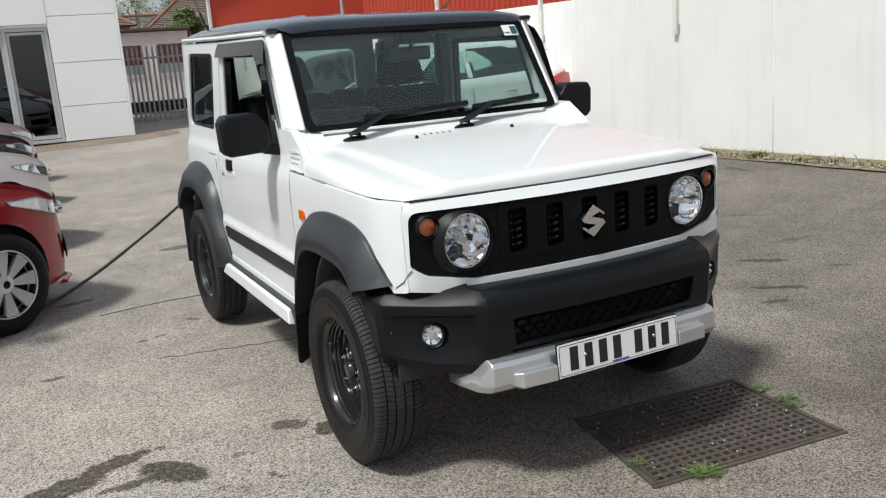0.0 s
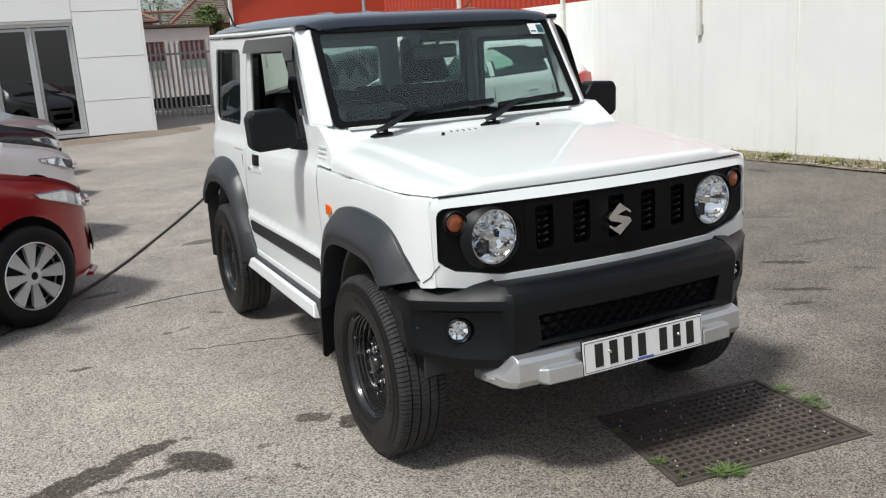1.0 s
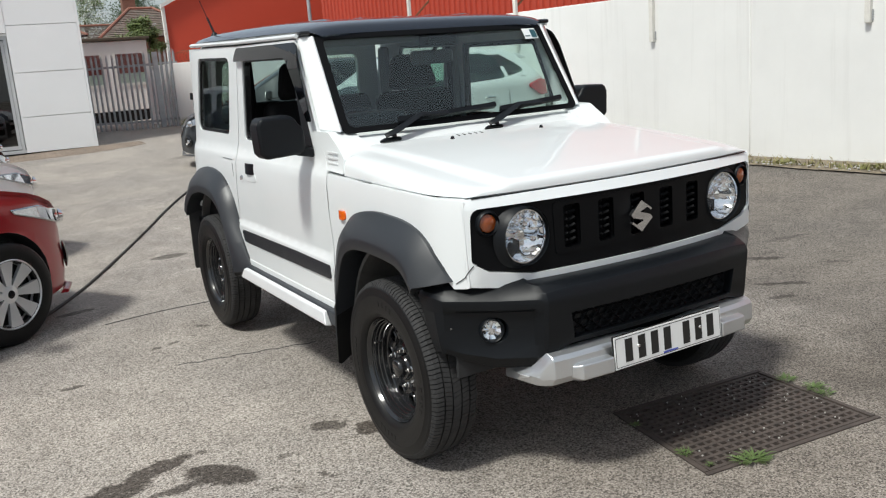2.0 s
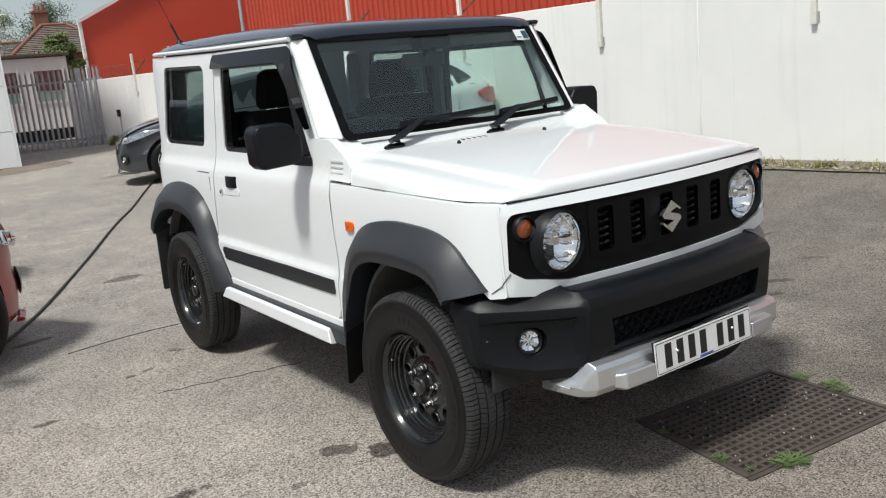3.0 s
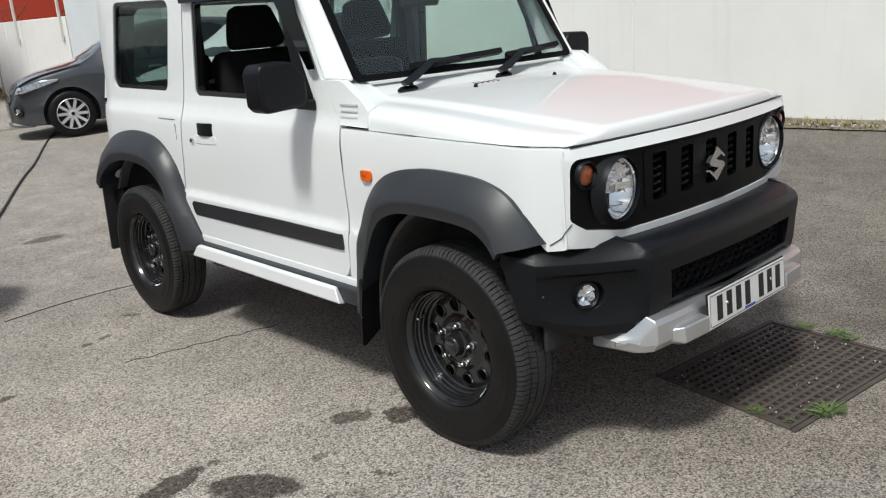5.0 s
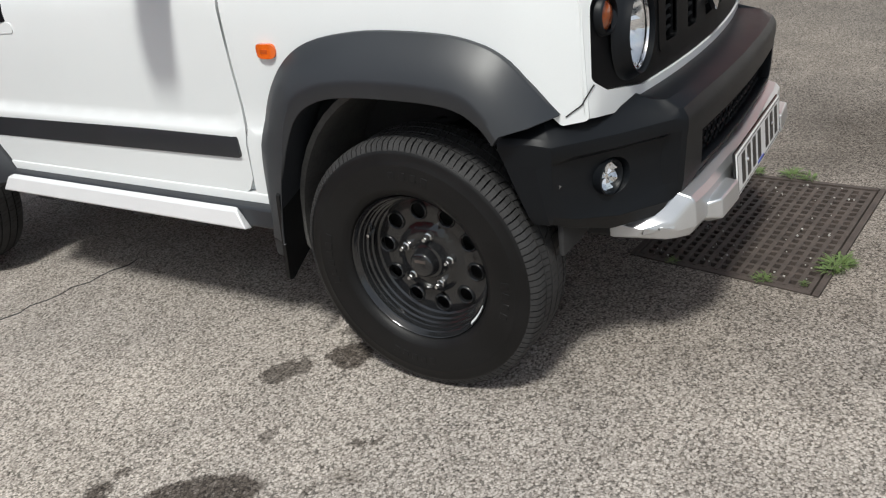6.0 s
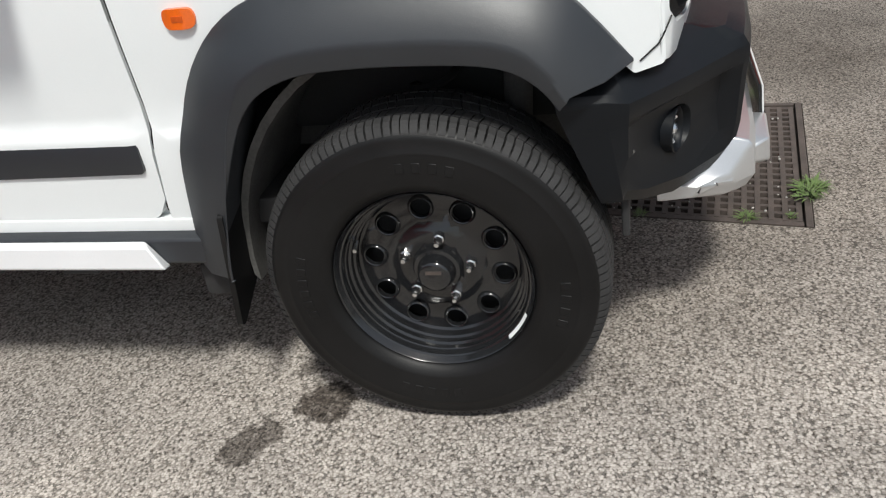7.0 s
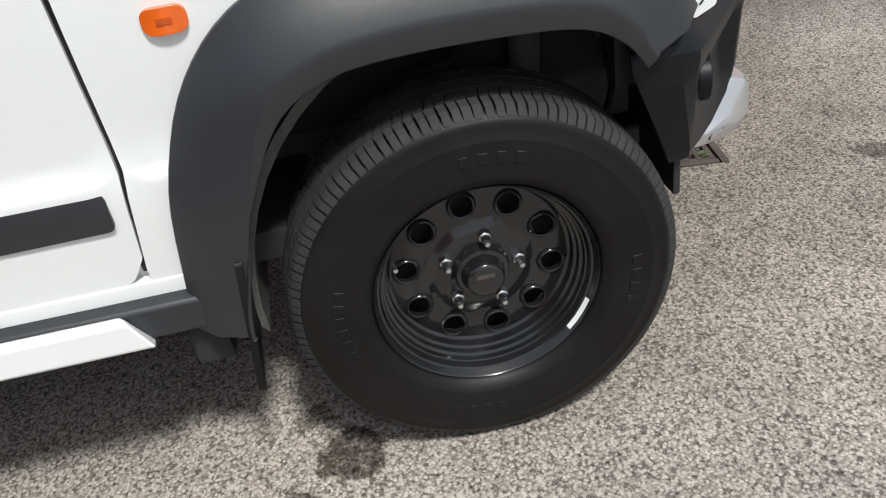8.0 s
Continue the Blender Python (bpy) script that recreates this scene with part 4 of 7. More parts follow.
# bonnet: a clamshell with a raised middle
bon = []
NX = 72
for y0 in [-0.425, -0.4245, -0.4225, -0.419, -0.414, -0.407, -0.398, -0.385, -0.365] + [-0.335 + 0.835 * i / 23 for i in range(24)]:
    row = []
    for j in range(NX + 1):
        u = 2 * j / NX - 1
        y = y0
        x = math.copysign(1 - (1 - abs(u)) ** 1.75, u) * bonnet_edge(y)
        bow = 0.058 * (x / 0.66) ** 2 * min(1, max(0, (0.30 - y) / 0.6))
        ahead = 0.022 + 0.024 * min(1, max(0, (-0.20 - y) / 0.2))
        k = min(1, max(0, (abs(x) - 0.55) / 0.13))
        pull = 0.082 * k * k * (3 - 2 * k) * max(0, (y - 0.15) / 0.35) ** 2
        row.append((x, y - ahead + bow - pull, bonnet_z(x, y - pull)))
    bon.append(row + [(x * 0.998, y + 0.003, fender_top(y) + 0.003) for x, y, z in reversed(row)])
bonnet = part("bonnet", loft(bon), WHITE_PAINT, car, "white clamshell bonnet with a raised centre", bevel=0.0, angle=50)
part("bonnet_gap", tube([(x, -0.4735 + 0.058 * (x / 0.66) ** 2, 1.0055) for x in [-0.655 + 1.31 * k / 40 for k in range(41)]], 0.0024, 6), GLOSS_BLACK, car)
part("cowl_panel", sheet([(-0.64, 0.47), (0.64, 0.47), (0.62, 0.60), (-0.62, 0.60)], [], lambda u, v: (u, v, 1.128 + 0.35 * (v - 0.47) - 0.012 * (u / 0.6) ** 2), (0, 0, -0.02), 0.1), WHITE_PAINT, car, bevel=0.004)
for k in range(5):
    part("bonnet_vent", moved(box(0.007, 0.045, 0.004, (0, 0, 0)), pose(-0.16 + 0.03 * k, 0.41, bonnet_z(0, 0.41) + 0.001, 0, 0, -18)), GLOSS_BLACK, bonnet)
for x in (-0.235, 0.235):
    jet = moved(lathe([(0, 0.016), (0.006, 0.014), (0.011, 0.0)], 10), pose(x, 0.335, bonnet_z(x, 0.335) - 0.002, 0, -90, 0))
    part("washer_jet", jet, GLOSS_BLACK, bonnet)

# nose: white surround, black panel with five slots
GRILLE = [(-0.668, 0.972), (0.668, 0.972), (0.672, 0.80), (0.615, 0.765), (0.45, 0.735), (-0.45, 0.735), (-0.615, 0.765), (-0.672, 0.80)]
NOSE = [(-0.688, 1.005), (0.688, 1.005), (0.690, 0.790), (0.686, 0.722), (0.640, 0.715), (0.540, 0.699), (-0.540, 0.699), (-0.640, 0.715), (-0.686, 0.722), (-0.690, 0.790)]


def nose_y(x):
    y = -0.495 + 0.068 * (x / 0.66) ** 2
    if abs(x) > 0.655:
        y += 10 * (abs(x) - 0.655) ** 2
    return y


def nose_place(u, v):
    y = nose_y(u)
    if v > 0.975:
        y += 18 * (v - 0.975) ** 2
    if v < 0.76:
        y += 0.10 * (0.76 - v)
    return (u, y, v)


part("nose_panel", sheet(rounded(NOSE, [0.012, 0.012, 0.01, 0.004, 0.02, 0.02, 0.02, 0.02, 0.004, 0.01]), [rounded(GRILLE, [0.035, 0.035, 0.02, 0.03, 0.05, 0.05, 0.03, 0.02])], nose_place, (0, 0.04, 0), 0.025), WHITE_PAINT, car, bevel=0.004)
for s in (-1, 1):
    part("nose_seam", tube([(s * 0.668, nose_y(0.668) - 0.002, 0.792), (s * 0.685, nose_y(0.685) - 0.001, 0.770), (s * (side_x(-0.405, 0.755) + 0.0008), -0.405, 0.754), (s * (side_x(-0.375, 0.732) + 0.0008), -0.375, 0.732)], 0.0016, 5), GLOSS_BLACK, car)
slots = []
for x in (-0.290, -0.145, 0.0, 0.145, 0.290):
    slots.append(rounded([(x - 0.034, 0.800), (x + 0.034, 0.800), (x + 0.034, 0.944), (x - 0.034, 0.944)], 0.012))
lamp_holes = []
for s in (-1, 1):
    lamp_holes.append([(s * 0.476 + 0.099 * math.cos(a), 0.862 + 0.099 * math.sin(a)) for a in [2 * math.pi * k / 40 for k in range(40)]])
grille = part("grille_panel", sheet(rounded([(x * 0.997, z) for x, z in grown(GRILLE, -0.002)], [0.033, 0.033, 0.02, 0.03, 0.05, 0.05, 0.03, 0.02]), slots + lamp_holes, lambda u, v: (u, nose_y(u) + 0.008, v), (0, 0.05, 0), 0.022), GRILLE_BLACK, car, "matt black grille panel with upright slots", bevel=0.004)
part("grille_centre", sheet(rounded([(-0.360, 0.782), (0.360, 0.782), (0.366, 0.960), (-0.366, 0.960)], 0.02), slots, lambda u, v: (u, nose_y(u) + 0.005, v), (0, 0.010, 0), 0.03), GRILLE_BLACK, grille, bevel=0.004)
part("slot_backing", sheet([(-0.36, 0.78), (0.36, 0.78), (0.36, 0.96), (-0.36, 0.96)], [], lambda u, v: (u, nose_y(u) + 0.044, v), (0, 0.01, 0), 0.1), GRILLE_BLACK, grille)
for x in (-0.290, -0.145, 0.0, 0.145, 0.290):
    bm = bmesh.new()
    for k in range(6):
        z = 0.815 + k * 0.0235
        join(bm, tube([(x - 0.034, nose_y(x) + 0.03, z), (x - 0.017, nose_y(x) + 0.016, z + 0.009), (x, nose_y(x) + 0.03, z + 0.002), (x + 0.017, nose_y(x) + 0.016, z + 0.011), (x + 0.034, nose_y(x) + 0.03, z + 0.003)], 0.006, 5))
    part("slot_mesh", bm, GRILLE_BLACK, grille)
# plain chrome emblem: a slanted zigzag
emb = [(-0.002, 0.919), (-0.050, 0.873), (-0.042, 0.862), (0.010, 0.848), (-0.026, 0.836), (-0.044, 0.848), (-0.048, 0.842), (-0.002, 0.809), (0.050, 0.851), (0.042, 0.864), (-0.010, 0.879), (0.026, 0.891), (0.044, 0.879), (0.048, 0.885)]
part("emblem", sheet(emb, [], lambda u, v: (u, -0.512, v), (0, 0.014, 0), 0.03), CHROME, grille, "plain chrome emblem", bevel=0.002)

# headlamps
for s in (-1, 1):
    x, z = s * 0.476, 0.862
    y = nose_y(x)
    yaw = -s * 1
    lamp = part("headlight", moved(lathe([(0.118, -0.004), (0.104, 0.012), (0.098, 0.02), (0.093, 0.03), (0.0935, 0.008), (0.097, -0.006), (0.105, -0.012)], 48), pose(x, y + 0.02, z, 0, 0, -90 + yaw)), BLACK_PLASTIC, car, "black lamp surround")
    refl = bmesh.new()
    segs, rows = 56, []
    for q in range(13):
        r = 0.016 + 0.0735 * q / 12
        row = []
        for k in range(segs):
            yy, zz = r * math.sin(2 * math.pi * k / segs), r * math.cos(2 * math.pi * k / segs)
            depth = -0.080 + 0.080 * (r / 0.0895) ** 1.8
            if r < 0.088:
                depth += 0.011 * (((zz + 0.09) / 0.034) % 1.0 - 0.5)
                if zz > 0.022:
                    depth += 0.010 * abs(((yy + 0.09) / 0.026) % 1.0 - 0.5)
            row.append(refl.verts.new((depth, yy, zz)))
        rows.append(row)
    for a, b in zip(rows, rows[1:]):
        for k in range(segs):
            refl.faces.new((a[k], a[(k + 1) % segs], b[(k + 1) % segs], b[k]))
    refl.faces.new(rows[0])
    bmesh.ops.recalc_face_normals(refl, faces=refl.faces)
    place = pose(x, y + 0.012, z, 0, 0, -90 + yaw) @ Matrix.Diagonal((1, 0.94, 0.94, 1))
    part("reflector", moved(refl, place), LAMP_CHROME, lamp, "stepped chrome reflector", angle=25)
    part("bulb_shield", moved(lathe([(0, -0.014), (0.016, -0.016), (0.021, -0.024), (0.021, -0.05), (0.026, -0.07)], 20), place), CHROME, lamp)
    part("shield_leg", moved(box(0.03, 0.006, 0.06, (-0.045, 0, -0.045)), place), GLOSS_BLACK, lamp)
    part("lens", moved(lathe([(0, 0.020), (0.04, 0.018), (0.075, 0.010), (0.090, 0.001), (0.094, -0.012)], 40), place), LAMP_GLASS, lamp, "clear domed glass").visible_shadow = False
    part("lamp_ring", moved(lathe([(0.0885, 0.004), (0.0905, 0.010), (0.0945, 0.010), (0.0955, -0.006)], 48), place), CHROME, lamp)
    # amber direction lamp in its round cup
    ix, iz = s * 0.607, 0.922
    ind = part("indicator", moved(lathe([(0, 0.009), (0.018, 0.007), (0.029, 0.001), (0.033, -0.012)], 28), pose(ix, nose_y(ix) + 0.004, iz, 0, 0, -90 + s * 6)), DULL_AMBER, car, "deep orange round indicator")
    part("cup", moved(lathe([(0.034, -0.012), (0.036, 0.010), (0.041, 0.006), (0.044, -0.006)], 28), pose(ix, nose_y(ix) + 0.004, iz, 0, 0, -90 + s * 6)), BLACK_PLASTIC, ind)

# front bumper: a straight middle and two corner pods, each with a brow over its fog lamp, swept back to the wheel arches
# stations in plan: x, y, and the way inwards; profiles: (depth inwards, height), from the top at the back round to the bottom
MIDDLE = [(0.16, 0.705), (0.10, 0.705), (0.042, 0.702), (0.012, 0.689), (0.002, 0.668), (0.0, 0.650), (0.001, 0.634), (0.003, 0.612), (0.006, 0.560), (0.010, 0.522), (0.018, 0.498), (0.045, 0.486), (0.15, 0.49)]
CREASE = [(0.16, 0.706), (0.10, 0.706), (0.046, 0.702), (0.012, 0.682), (0.001, 0.663), (0.0, 0.650), (0.001, 0.632), (0.004, 0.615), (0.008, 0.560), (0.012, 0.510), (0.020, 0.470), (0.045, 0.452), (0.15, 0.46)]
POD = [(0.13, 0.719), (0.095, 0.717), (0.055, 0.705), (0.014, 0.677), (0.001, 0.663), (0.0, 0.652), (0.003, 0.632), (0.024, 0.619), (0.030, 0.560), (0.026, 0.505), (0.012, 0.466), (0.034, 0.428), (0.12, 0.435)]
POD_END = [(0.08, 0.724), (0.06, 0.720), (0.040, 0.706), (0.012, 0.681), (0.001, 0.667), (0.0, 0.656), (0.003, 0.637), (0.018, 0.624), (0.022, 0.565), (0.020, 0.515), (0.010, 0.488), (0.026, 0.462), (0.08, 0.468)]
CORNER = [(0.05, 0.722), (0.042, 0.718), (0.030, 0.702), (0.010, 0.683), (0.001, 0.669), (0.0, 0.658), (0.002, 0.640), (0.004, 0.626), (0.006, 0.570), (0.008, 0.530), (0.012, 0.505), (0.024, 0.482), (0.05, 0.485)]
FLANK = [(0.04, 0.708), (0.034, 0.706), (0.024, 0.700), (0.008, 0.690), (0.001, 0.678), (0.0, 0.664), (0.001, 0.645), (0.002, 0.628), (0.003, 0.575), (0.005, 0.535), (0.008, 0.508), (0.016, 0.488), (0.03, 0.49)]
STATIONS = [(0.0, -0.614, 0, 1, MIDDLE), (0.20, -0.610, 0, 1, MIDDLE), (0.372, -0.600, 0, 1, MIDDLE), (0.466, -0.588, 0, 1, CREASE), (0.478, -0.578, -0.1, 1, CREASE), (0.494, -0.560, -0.2, 1, POD), (0.60, -0.478, -0.36, 0.93, POD), (0.690, -0.410, -0.5, 0.87, POD_END), (0.733, -0.374, -0.75, 0.66, CORNER), (0.748, -0.335, -0.97, 0.26, FLANK), (0.752, -0.256, -1, 0, FLANK)]
rings = []
for k, (x, y, ix, iy, profile) in [(-1, q) for q in STATIONS[:0:-1]] + [(1, q) for q in STATIONS]:
    ring = []
    for d, z in profile:
        slant = 0.38 * max(0, 0.665 - z) if x > 0.75 else 0.16 * max(0, 0.665 - z) if x > 0.745 else 0.0
        ring.append((k * (x + ix * d), y + iy * d - slant, z))
    rings.append(ring)
bumper = part("front_bumper", loft(rings), BLACK_PLASTIC, car, "grained black plastic front bumper", angle=30)
cut = loft([[(-0.382, y, 0.606), (0.382, y, 0.606), (0.368, y, 0.514), (-0.368, y, 0.514)] for y in (-0.70, -0.556)])
carve(bumper, [cut] + [moved(lathe([(0, 0.08), (0.062, 0.08), (0.040, -0.035), (0, -0.035)], 28), pose(s * 0.597, -0.468, 0.559, 0, 0, -90 + s * 16)) for s in (-1, 1)])
smooth_mesh(bumper.data, 26)
for mod in list(bumper.modifiers):
    bumper.modifiers.remove(mod)
bev = bumper.modifiers.new("rounded_edges", "BEVEL")
bev.width, bev.segments, bev.limit_method, bev.angle_limit, bev.harden_normals = 0.004, 2, "ANGLE", radians(26), True
mesh_bars = bmesh.new()
for r in range(4):
    z = 0.524 + r * 0.0240
    for k in range(16):
        x = -0.375 + 0.050 * k + (0.025 if r % 2 else 0)
        if abs(x) < 0.362:
            y = -0.572 + 0.02 * (x / 0.4) ** 2
            ring = [(0.0235 * math.cos(radians(60 * q)), 0.0145 * math.sin(radians(60 * q))) for q in range(6)]
            for (ax, az), (bx, bz) in zip(ring, ring[1:] + ring[:1]):
                join(mesh_bars, tube([(x + ax, y, z + az), (x + bx, y, z + bz)], 0.0045, 4))
part("lower_mesh", mesh_bars, GRILLE_BLACK, bumper, "black honeycomb lower grille")
for s in (-1, 1):
    place = pose(s * 0.597, -0.450, 0.559, 0, 0, -90 + s * 16) @ Matrix.Diagonal((1, 0.80, 0.80, 1))
    fl = part("fog_lamp", moved(lathe([(0.053, -0.016), (0.052, 0.004), (0.049, 0.006), (0.044, 0.002), (0.041, -0.008), (0.039, -0.014)], 32), place), BLACK_PLASTIC, car, "small round front fog lamp")
    fr = bmesh.new()
    rows = [[fr.verts.new((a + (0.006 if k % 2 else 0), r * math.sin(2 * math.pi * k / 16), r * math.cos(2 * math.pi * k / 16))) for k in range(16)] for r, a in ((0.008, -0.016), (0.024, -0.014), (0.040, -0.008))]
    for a, b in zip(rows, rows[1:]):
        for k in range(16):
            fr.faces.new((a[k], a[(k + 1) % 16], b[(k + 1) % 16], b[k]))
    fr.faces.new(rows[0])
    bmesh.ops.recalc_face_normals(fr, faces=fr.faces)
    part("reflector", moved(fr, place), LAMP_CHROME, fl, angle=5)
    part("lens", moved(lathe([(0, 0.002), (0.025, 0.0), (0.041, -0.007)], 28), place), LAMP_GLASS, fl).visible_shadow = False

# silver lower garnish, and the plate it carries
lip = []
lip_xs = [0.550, 0.532, 0.515, 0.500, 0.486, 0.40, 0.2]
for x in [-v for v in lip_xs] + [0.0] + lip_xs[::-1]:
    a = abs(x)
    f = steps([(0, -0.618), (0.40, -0.602), (0.486, -0.592), (0.500, -0.574), (0.515, -0.548), (0.532, -0.515), (0.55, -0.48)], a)
    top = steps([(0, 0.47), (0.2, 0.484), (0.486, 0.482), (0.500, 0.460), (0.515, 0.428), (0.532, 0.418), (0.55, 0.410)], a)
    low = steps([(0, 0.392), (0.486, 0.384), (0.515, 0.380), (0.55, 0.392)], a)
    lip.append([(x, f + 0.055, top + 0.012), (x, f + 0.012, top), (x, f, top - 0.014), (x, f - 0.003, low + 0.026), (x, f + 0.014, low), (x, f + 0.08, low - 0.006), (x, f + 0.08, low + 0.02)])
garnish = part("skid_garnish", loft(lip), SILVER, car, "silver painted lower bumper garnish", bevel=0.004, angle=22)
for s in (-1, 1):
    part("garnish_step", loft([[(s * x, y + 0.05, z0 + 0.006), (s * x, y, z0), (s * x, y - 0.004, z1), (s * x, y + 0.03, z1 - 0.012)] for x, y, z0, z1 in ((0.265, -0.640, 0.446, 0.396), (0.395, -0.632, 0.446, 0.396), (0.418, -0.600, 0.438, 0.402))]), SILVER, garnish, bevel=0.004)
part("lower_valance", loft([[(x, -0.52, 0.42), (x, -0.56, 0.375), (x, -0.50, 0.345), (x, -0.30, 0.34), (x, -0.30, 0.42)] for x in (-0.46, 0.46)]), UNDERBODY, car, bevel=0.01)

plate_m = pose(0, -0.634, 0.4515, -4)
plate = part("number_plate", moved(box(0.520, 0.004, 0.111, (0, 0, 0), 0.0012), plate_m), PLATE_WHITE, car, "white number plate with plain dark bars")
part("plate_backing", moved(box(0.526, 0.006, 0.117, (0, 0.006, 0), 0.002), plate_m), GLOSS_BLACK, plate)
part("plate_border", moved(sheet(rounded([(-0.2555, -0.0505), (0.2555, -0.0505), (0.2555, 0.0505), (-0.2555, 0.0505)], 0.006), [rounded([(-0.2535, -0.0485), (0.2535, -0.0485), (0.2535, 0.0485), (-0.2535, 0.0485)], 0.005)], lambda u, v: (u, -0.0026, v), (0, 0.001, 0), 0.1), plate_m), INK, plate)
for k, x in enumerate((-0.196, -0.135, -0.074, -0.013, 0.081, 0.142, 0.203)):
    part("plate_bar", moved(box(0.034, 0.0014, 0.079, (x, -0.0026, 0.002), 0.0004, 1), plate_m), INK, plate)
part("plate_bar", moved(box(0.07, 0.0012, 0.006, (0.0, -0.0026, -0.0445)), plate_m), BLUE_INK, plate, "small blue bar")
for x in (-0.150, 0.150):
    part("plate_screw", moved(lathe([(0, 0.005), (0.005, 0.004), (0.007, 0.0)], 12), plate_m @ pose(x, -0.002, 0.006, 0, 0, -90)), NUT_METAL, plate)


# wheel-arch flares
def flare(name, s, outer, crease, inner, label):
    n = 46
    o, c, i = (curve_through([(*p, 0) for p in q], n) for q in (outer, crease, inner))
    rings = []
    for k in range(n):
        bx = side_x(o[k].x, o[k].y)
        mid = o[k].lerp(c[k], 0.45)
        rings.append([(s * (bx - 0.03), o[k].x, o[k].y), (s * (bx + 0.012), o[k].x, o[k].y), (s * (bx + (0.818 - bx) * 0.72), mid.x, mid.y), (s * 0.818, c[k].x, c[k].y), (s * 0.822, c[k].lerp(i[k], 0.3).x, c[k].lerp(i[k], 0.3).y), (s * 0.816, i[k].x, i[k].y),
                      (s * 0.80, i[k].x, i[k].y + 0.002), (s * 0.68, i[k].x, i[k].y + 0.03)])
    return part(name, loft(rings), GREY_PLASTIC, car, label, bevel=0.004, angle=40)


for s in (-1, 1):
    flare("front_flare", s, [(0.525, 0.375), (0.508, 0.43), (0.476, 0.628), (0.405, 0.785), (0.29, 0.884), (0.12, 0.920), (-0.06, 0.920), (-0.185, 0.902), (-0.275, 0.856), (-0.366, 0.738)],
          [(0.410, 0.375), (0.402, 0.43), (0.362, 0.600), (0.312, 0.748), (0.225, 0.812), (0.085, 0.832), (-0.080, 0.828), (-0.185, 0.810), (-0.238, 0.768), (-0.270, 0.716)],
          [(0.420, 0.372), (0.412, 0.43), (0.368, 0.570), (0.295, 0.715), (0.205, 0.772), (0.08, 0.786), (-0.08, 0.782), (-0.170, 0.768), (-0.222, 0.735), (-0.252, 0.694)], "dark grey plastic front wheel-arch flare")
    flare("rear_flare", s, [(1.672, 0.415), (1.700, 0.47), (1.800, 0.630), (1.885, 0.800), (2.03, 0.898), (2.25, 0.924), (2.45, 0.902), (2.60, 0.850), (2.735, 0.770), (2.790, 0.69)],
          [(1.780, 0.40), (1.802, 0.47), (1.858, 0.610), (1.930, 0.745), (2.05, 0.818), (2.25, 0.832), (2.43, 0.812), (2.55, 0.765), (2.655, 0.700), (2.70, 0.64)],
          [(1.775, 0.38), (1.795, 0.46), (1.848, 0.570), (1.925, 0.695), (2.05, 0.765), (2.25, 0.784), (2.42, 0.765), (2.53, 0.725), (2.630, 0.665), (2.67, 0.60)], "dark grey plastic rear wheel-arch flare")
    part("front_mudflap", sheet(rounded([(-0.818, 0.52), (-0.60, 0.50), (-0.60, 0.400), (-0.70, 0.330), (-0.802, 0.262), (-0.818, 0.266)], 0.01), [], lambda u, v: (-s * u * 1.0 if s > 0 else u, 0.395 + (0.52 - v) * 0.11, v), (0, 0.012, 0), 0.08), RUBBER, car, "black mud flap behind the front wheel", bevel=0.002)
    part("rear_mudflap", sheet(rounded([(-0.800, 0.66), (-0.58, 0.64), (-0.58, 0.27), (-0.800, 0.26)], 0.015), [], lambda u, v: (-s * u if s > 0 else u, 2.665 + (0.66 - v) * 0.06, v), (0, 0.012, 0), 0.08), UNDERBODY, car, "black mud flap behind the rear wheel", bevel=0.002)
    for y0, tag in ((0.0, "front"), (2.25, "rear")):
        arc = [(y0 + (0.42 if y0 else 0.40) * math.cos(a), 0.36 + 0.44 * math.sin(a)) for a in [radians(-5 + 157 * k / 20) for k in range(21)]]
        part("wheel_arch_liner", loft([[(s * x, y, z) for x in (0.30, 0.735)] + [(s * x, y0 + (y - y0) * 1.03, z + 0.015) for x in (0.735, 0.30)] for y, z in arc]), ARCH_GREY, car)
    part("inner_wing", box(0.03, 0.78, 0.40, (s * 0.40, 0.02, 0.63)), ARCH_GREY, car)
    part("inner_wing", box(0.03, 0.95, 0.45, (s * 0.40, 2.25, 0.63)), UNDERBODY, car)
    part("splash_guard", box(0.16, 0.014, 0.26, (s * 0.63, -0.345, 0.53), 0.004), UNDERBODY, car)
    part("brake_hose", tube(curve_through([(s * 0.56, -0.20, 0.42), (s * 0.60, -0.27, 0.56), (s * 0.58, -0.25, 0.68), (s * 0.52, -0.18, 0.76)], 14), 0.007, 6), BLACK_PLASTIC, car)
    part("hose_bracket", box(0.04, 0.05, 0.09, (s * 0.63, -0.285, 0.64), 0.006), GREY_PLASTIC, car)
    part("damper", tube([(s * 0.52, -0.13, 0.36), (s * 0.50, -0.16, 0.80)], 0.028, 10), ARCH_GREY, car)
    part("arch_rib", box(0.26, 0.03, 0.02, (s * 0.60, 0.02, 0.785), 0.004), ARCH_GREY, car)
    part("arch_rib", box(0.24, 0.10, 0.012, (s * 0.58, 0.14, 0.775), 0.004), ARCH_GREY, car)
    part("inner_box", moved(box(0.16, 0.20, 0.09, (0, 0, 0), 0.02, 3), pose(s * 0.54, -0.05, 0.765, 6, 0, 0)), UNDERBODY, car)
    part("brake_pipe", tube(curve_through([(s * 0.60, 0.30, 0.70), (s * 0.62, 0.18, 0.765), (s * 0.62, 0.02, 0.772), (s * 0.60, -0.16, 0.76)], 14), 0.006, 6), GREY_PLASTIC, car)
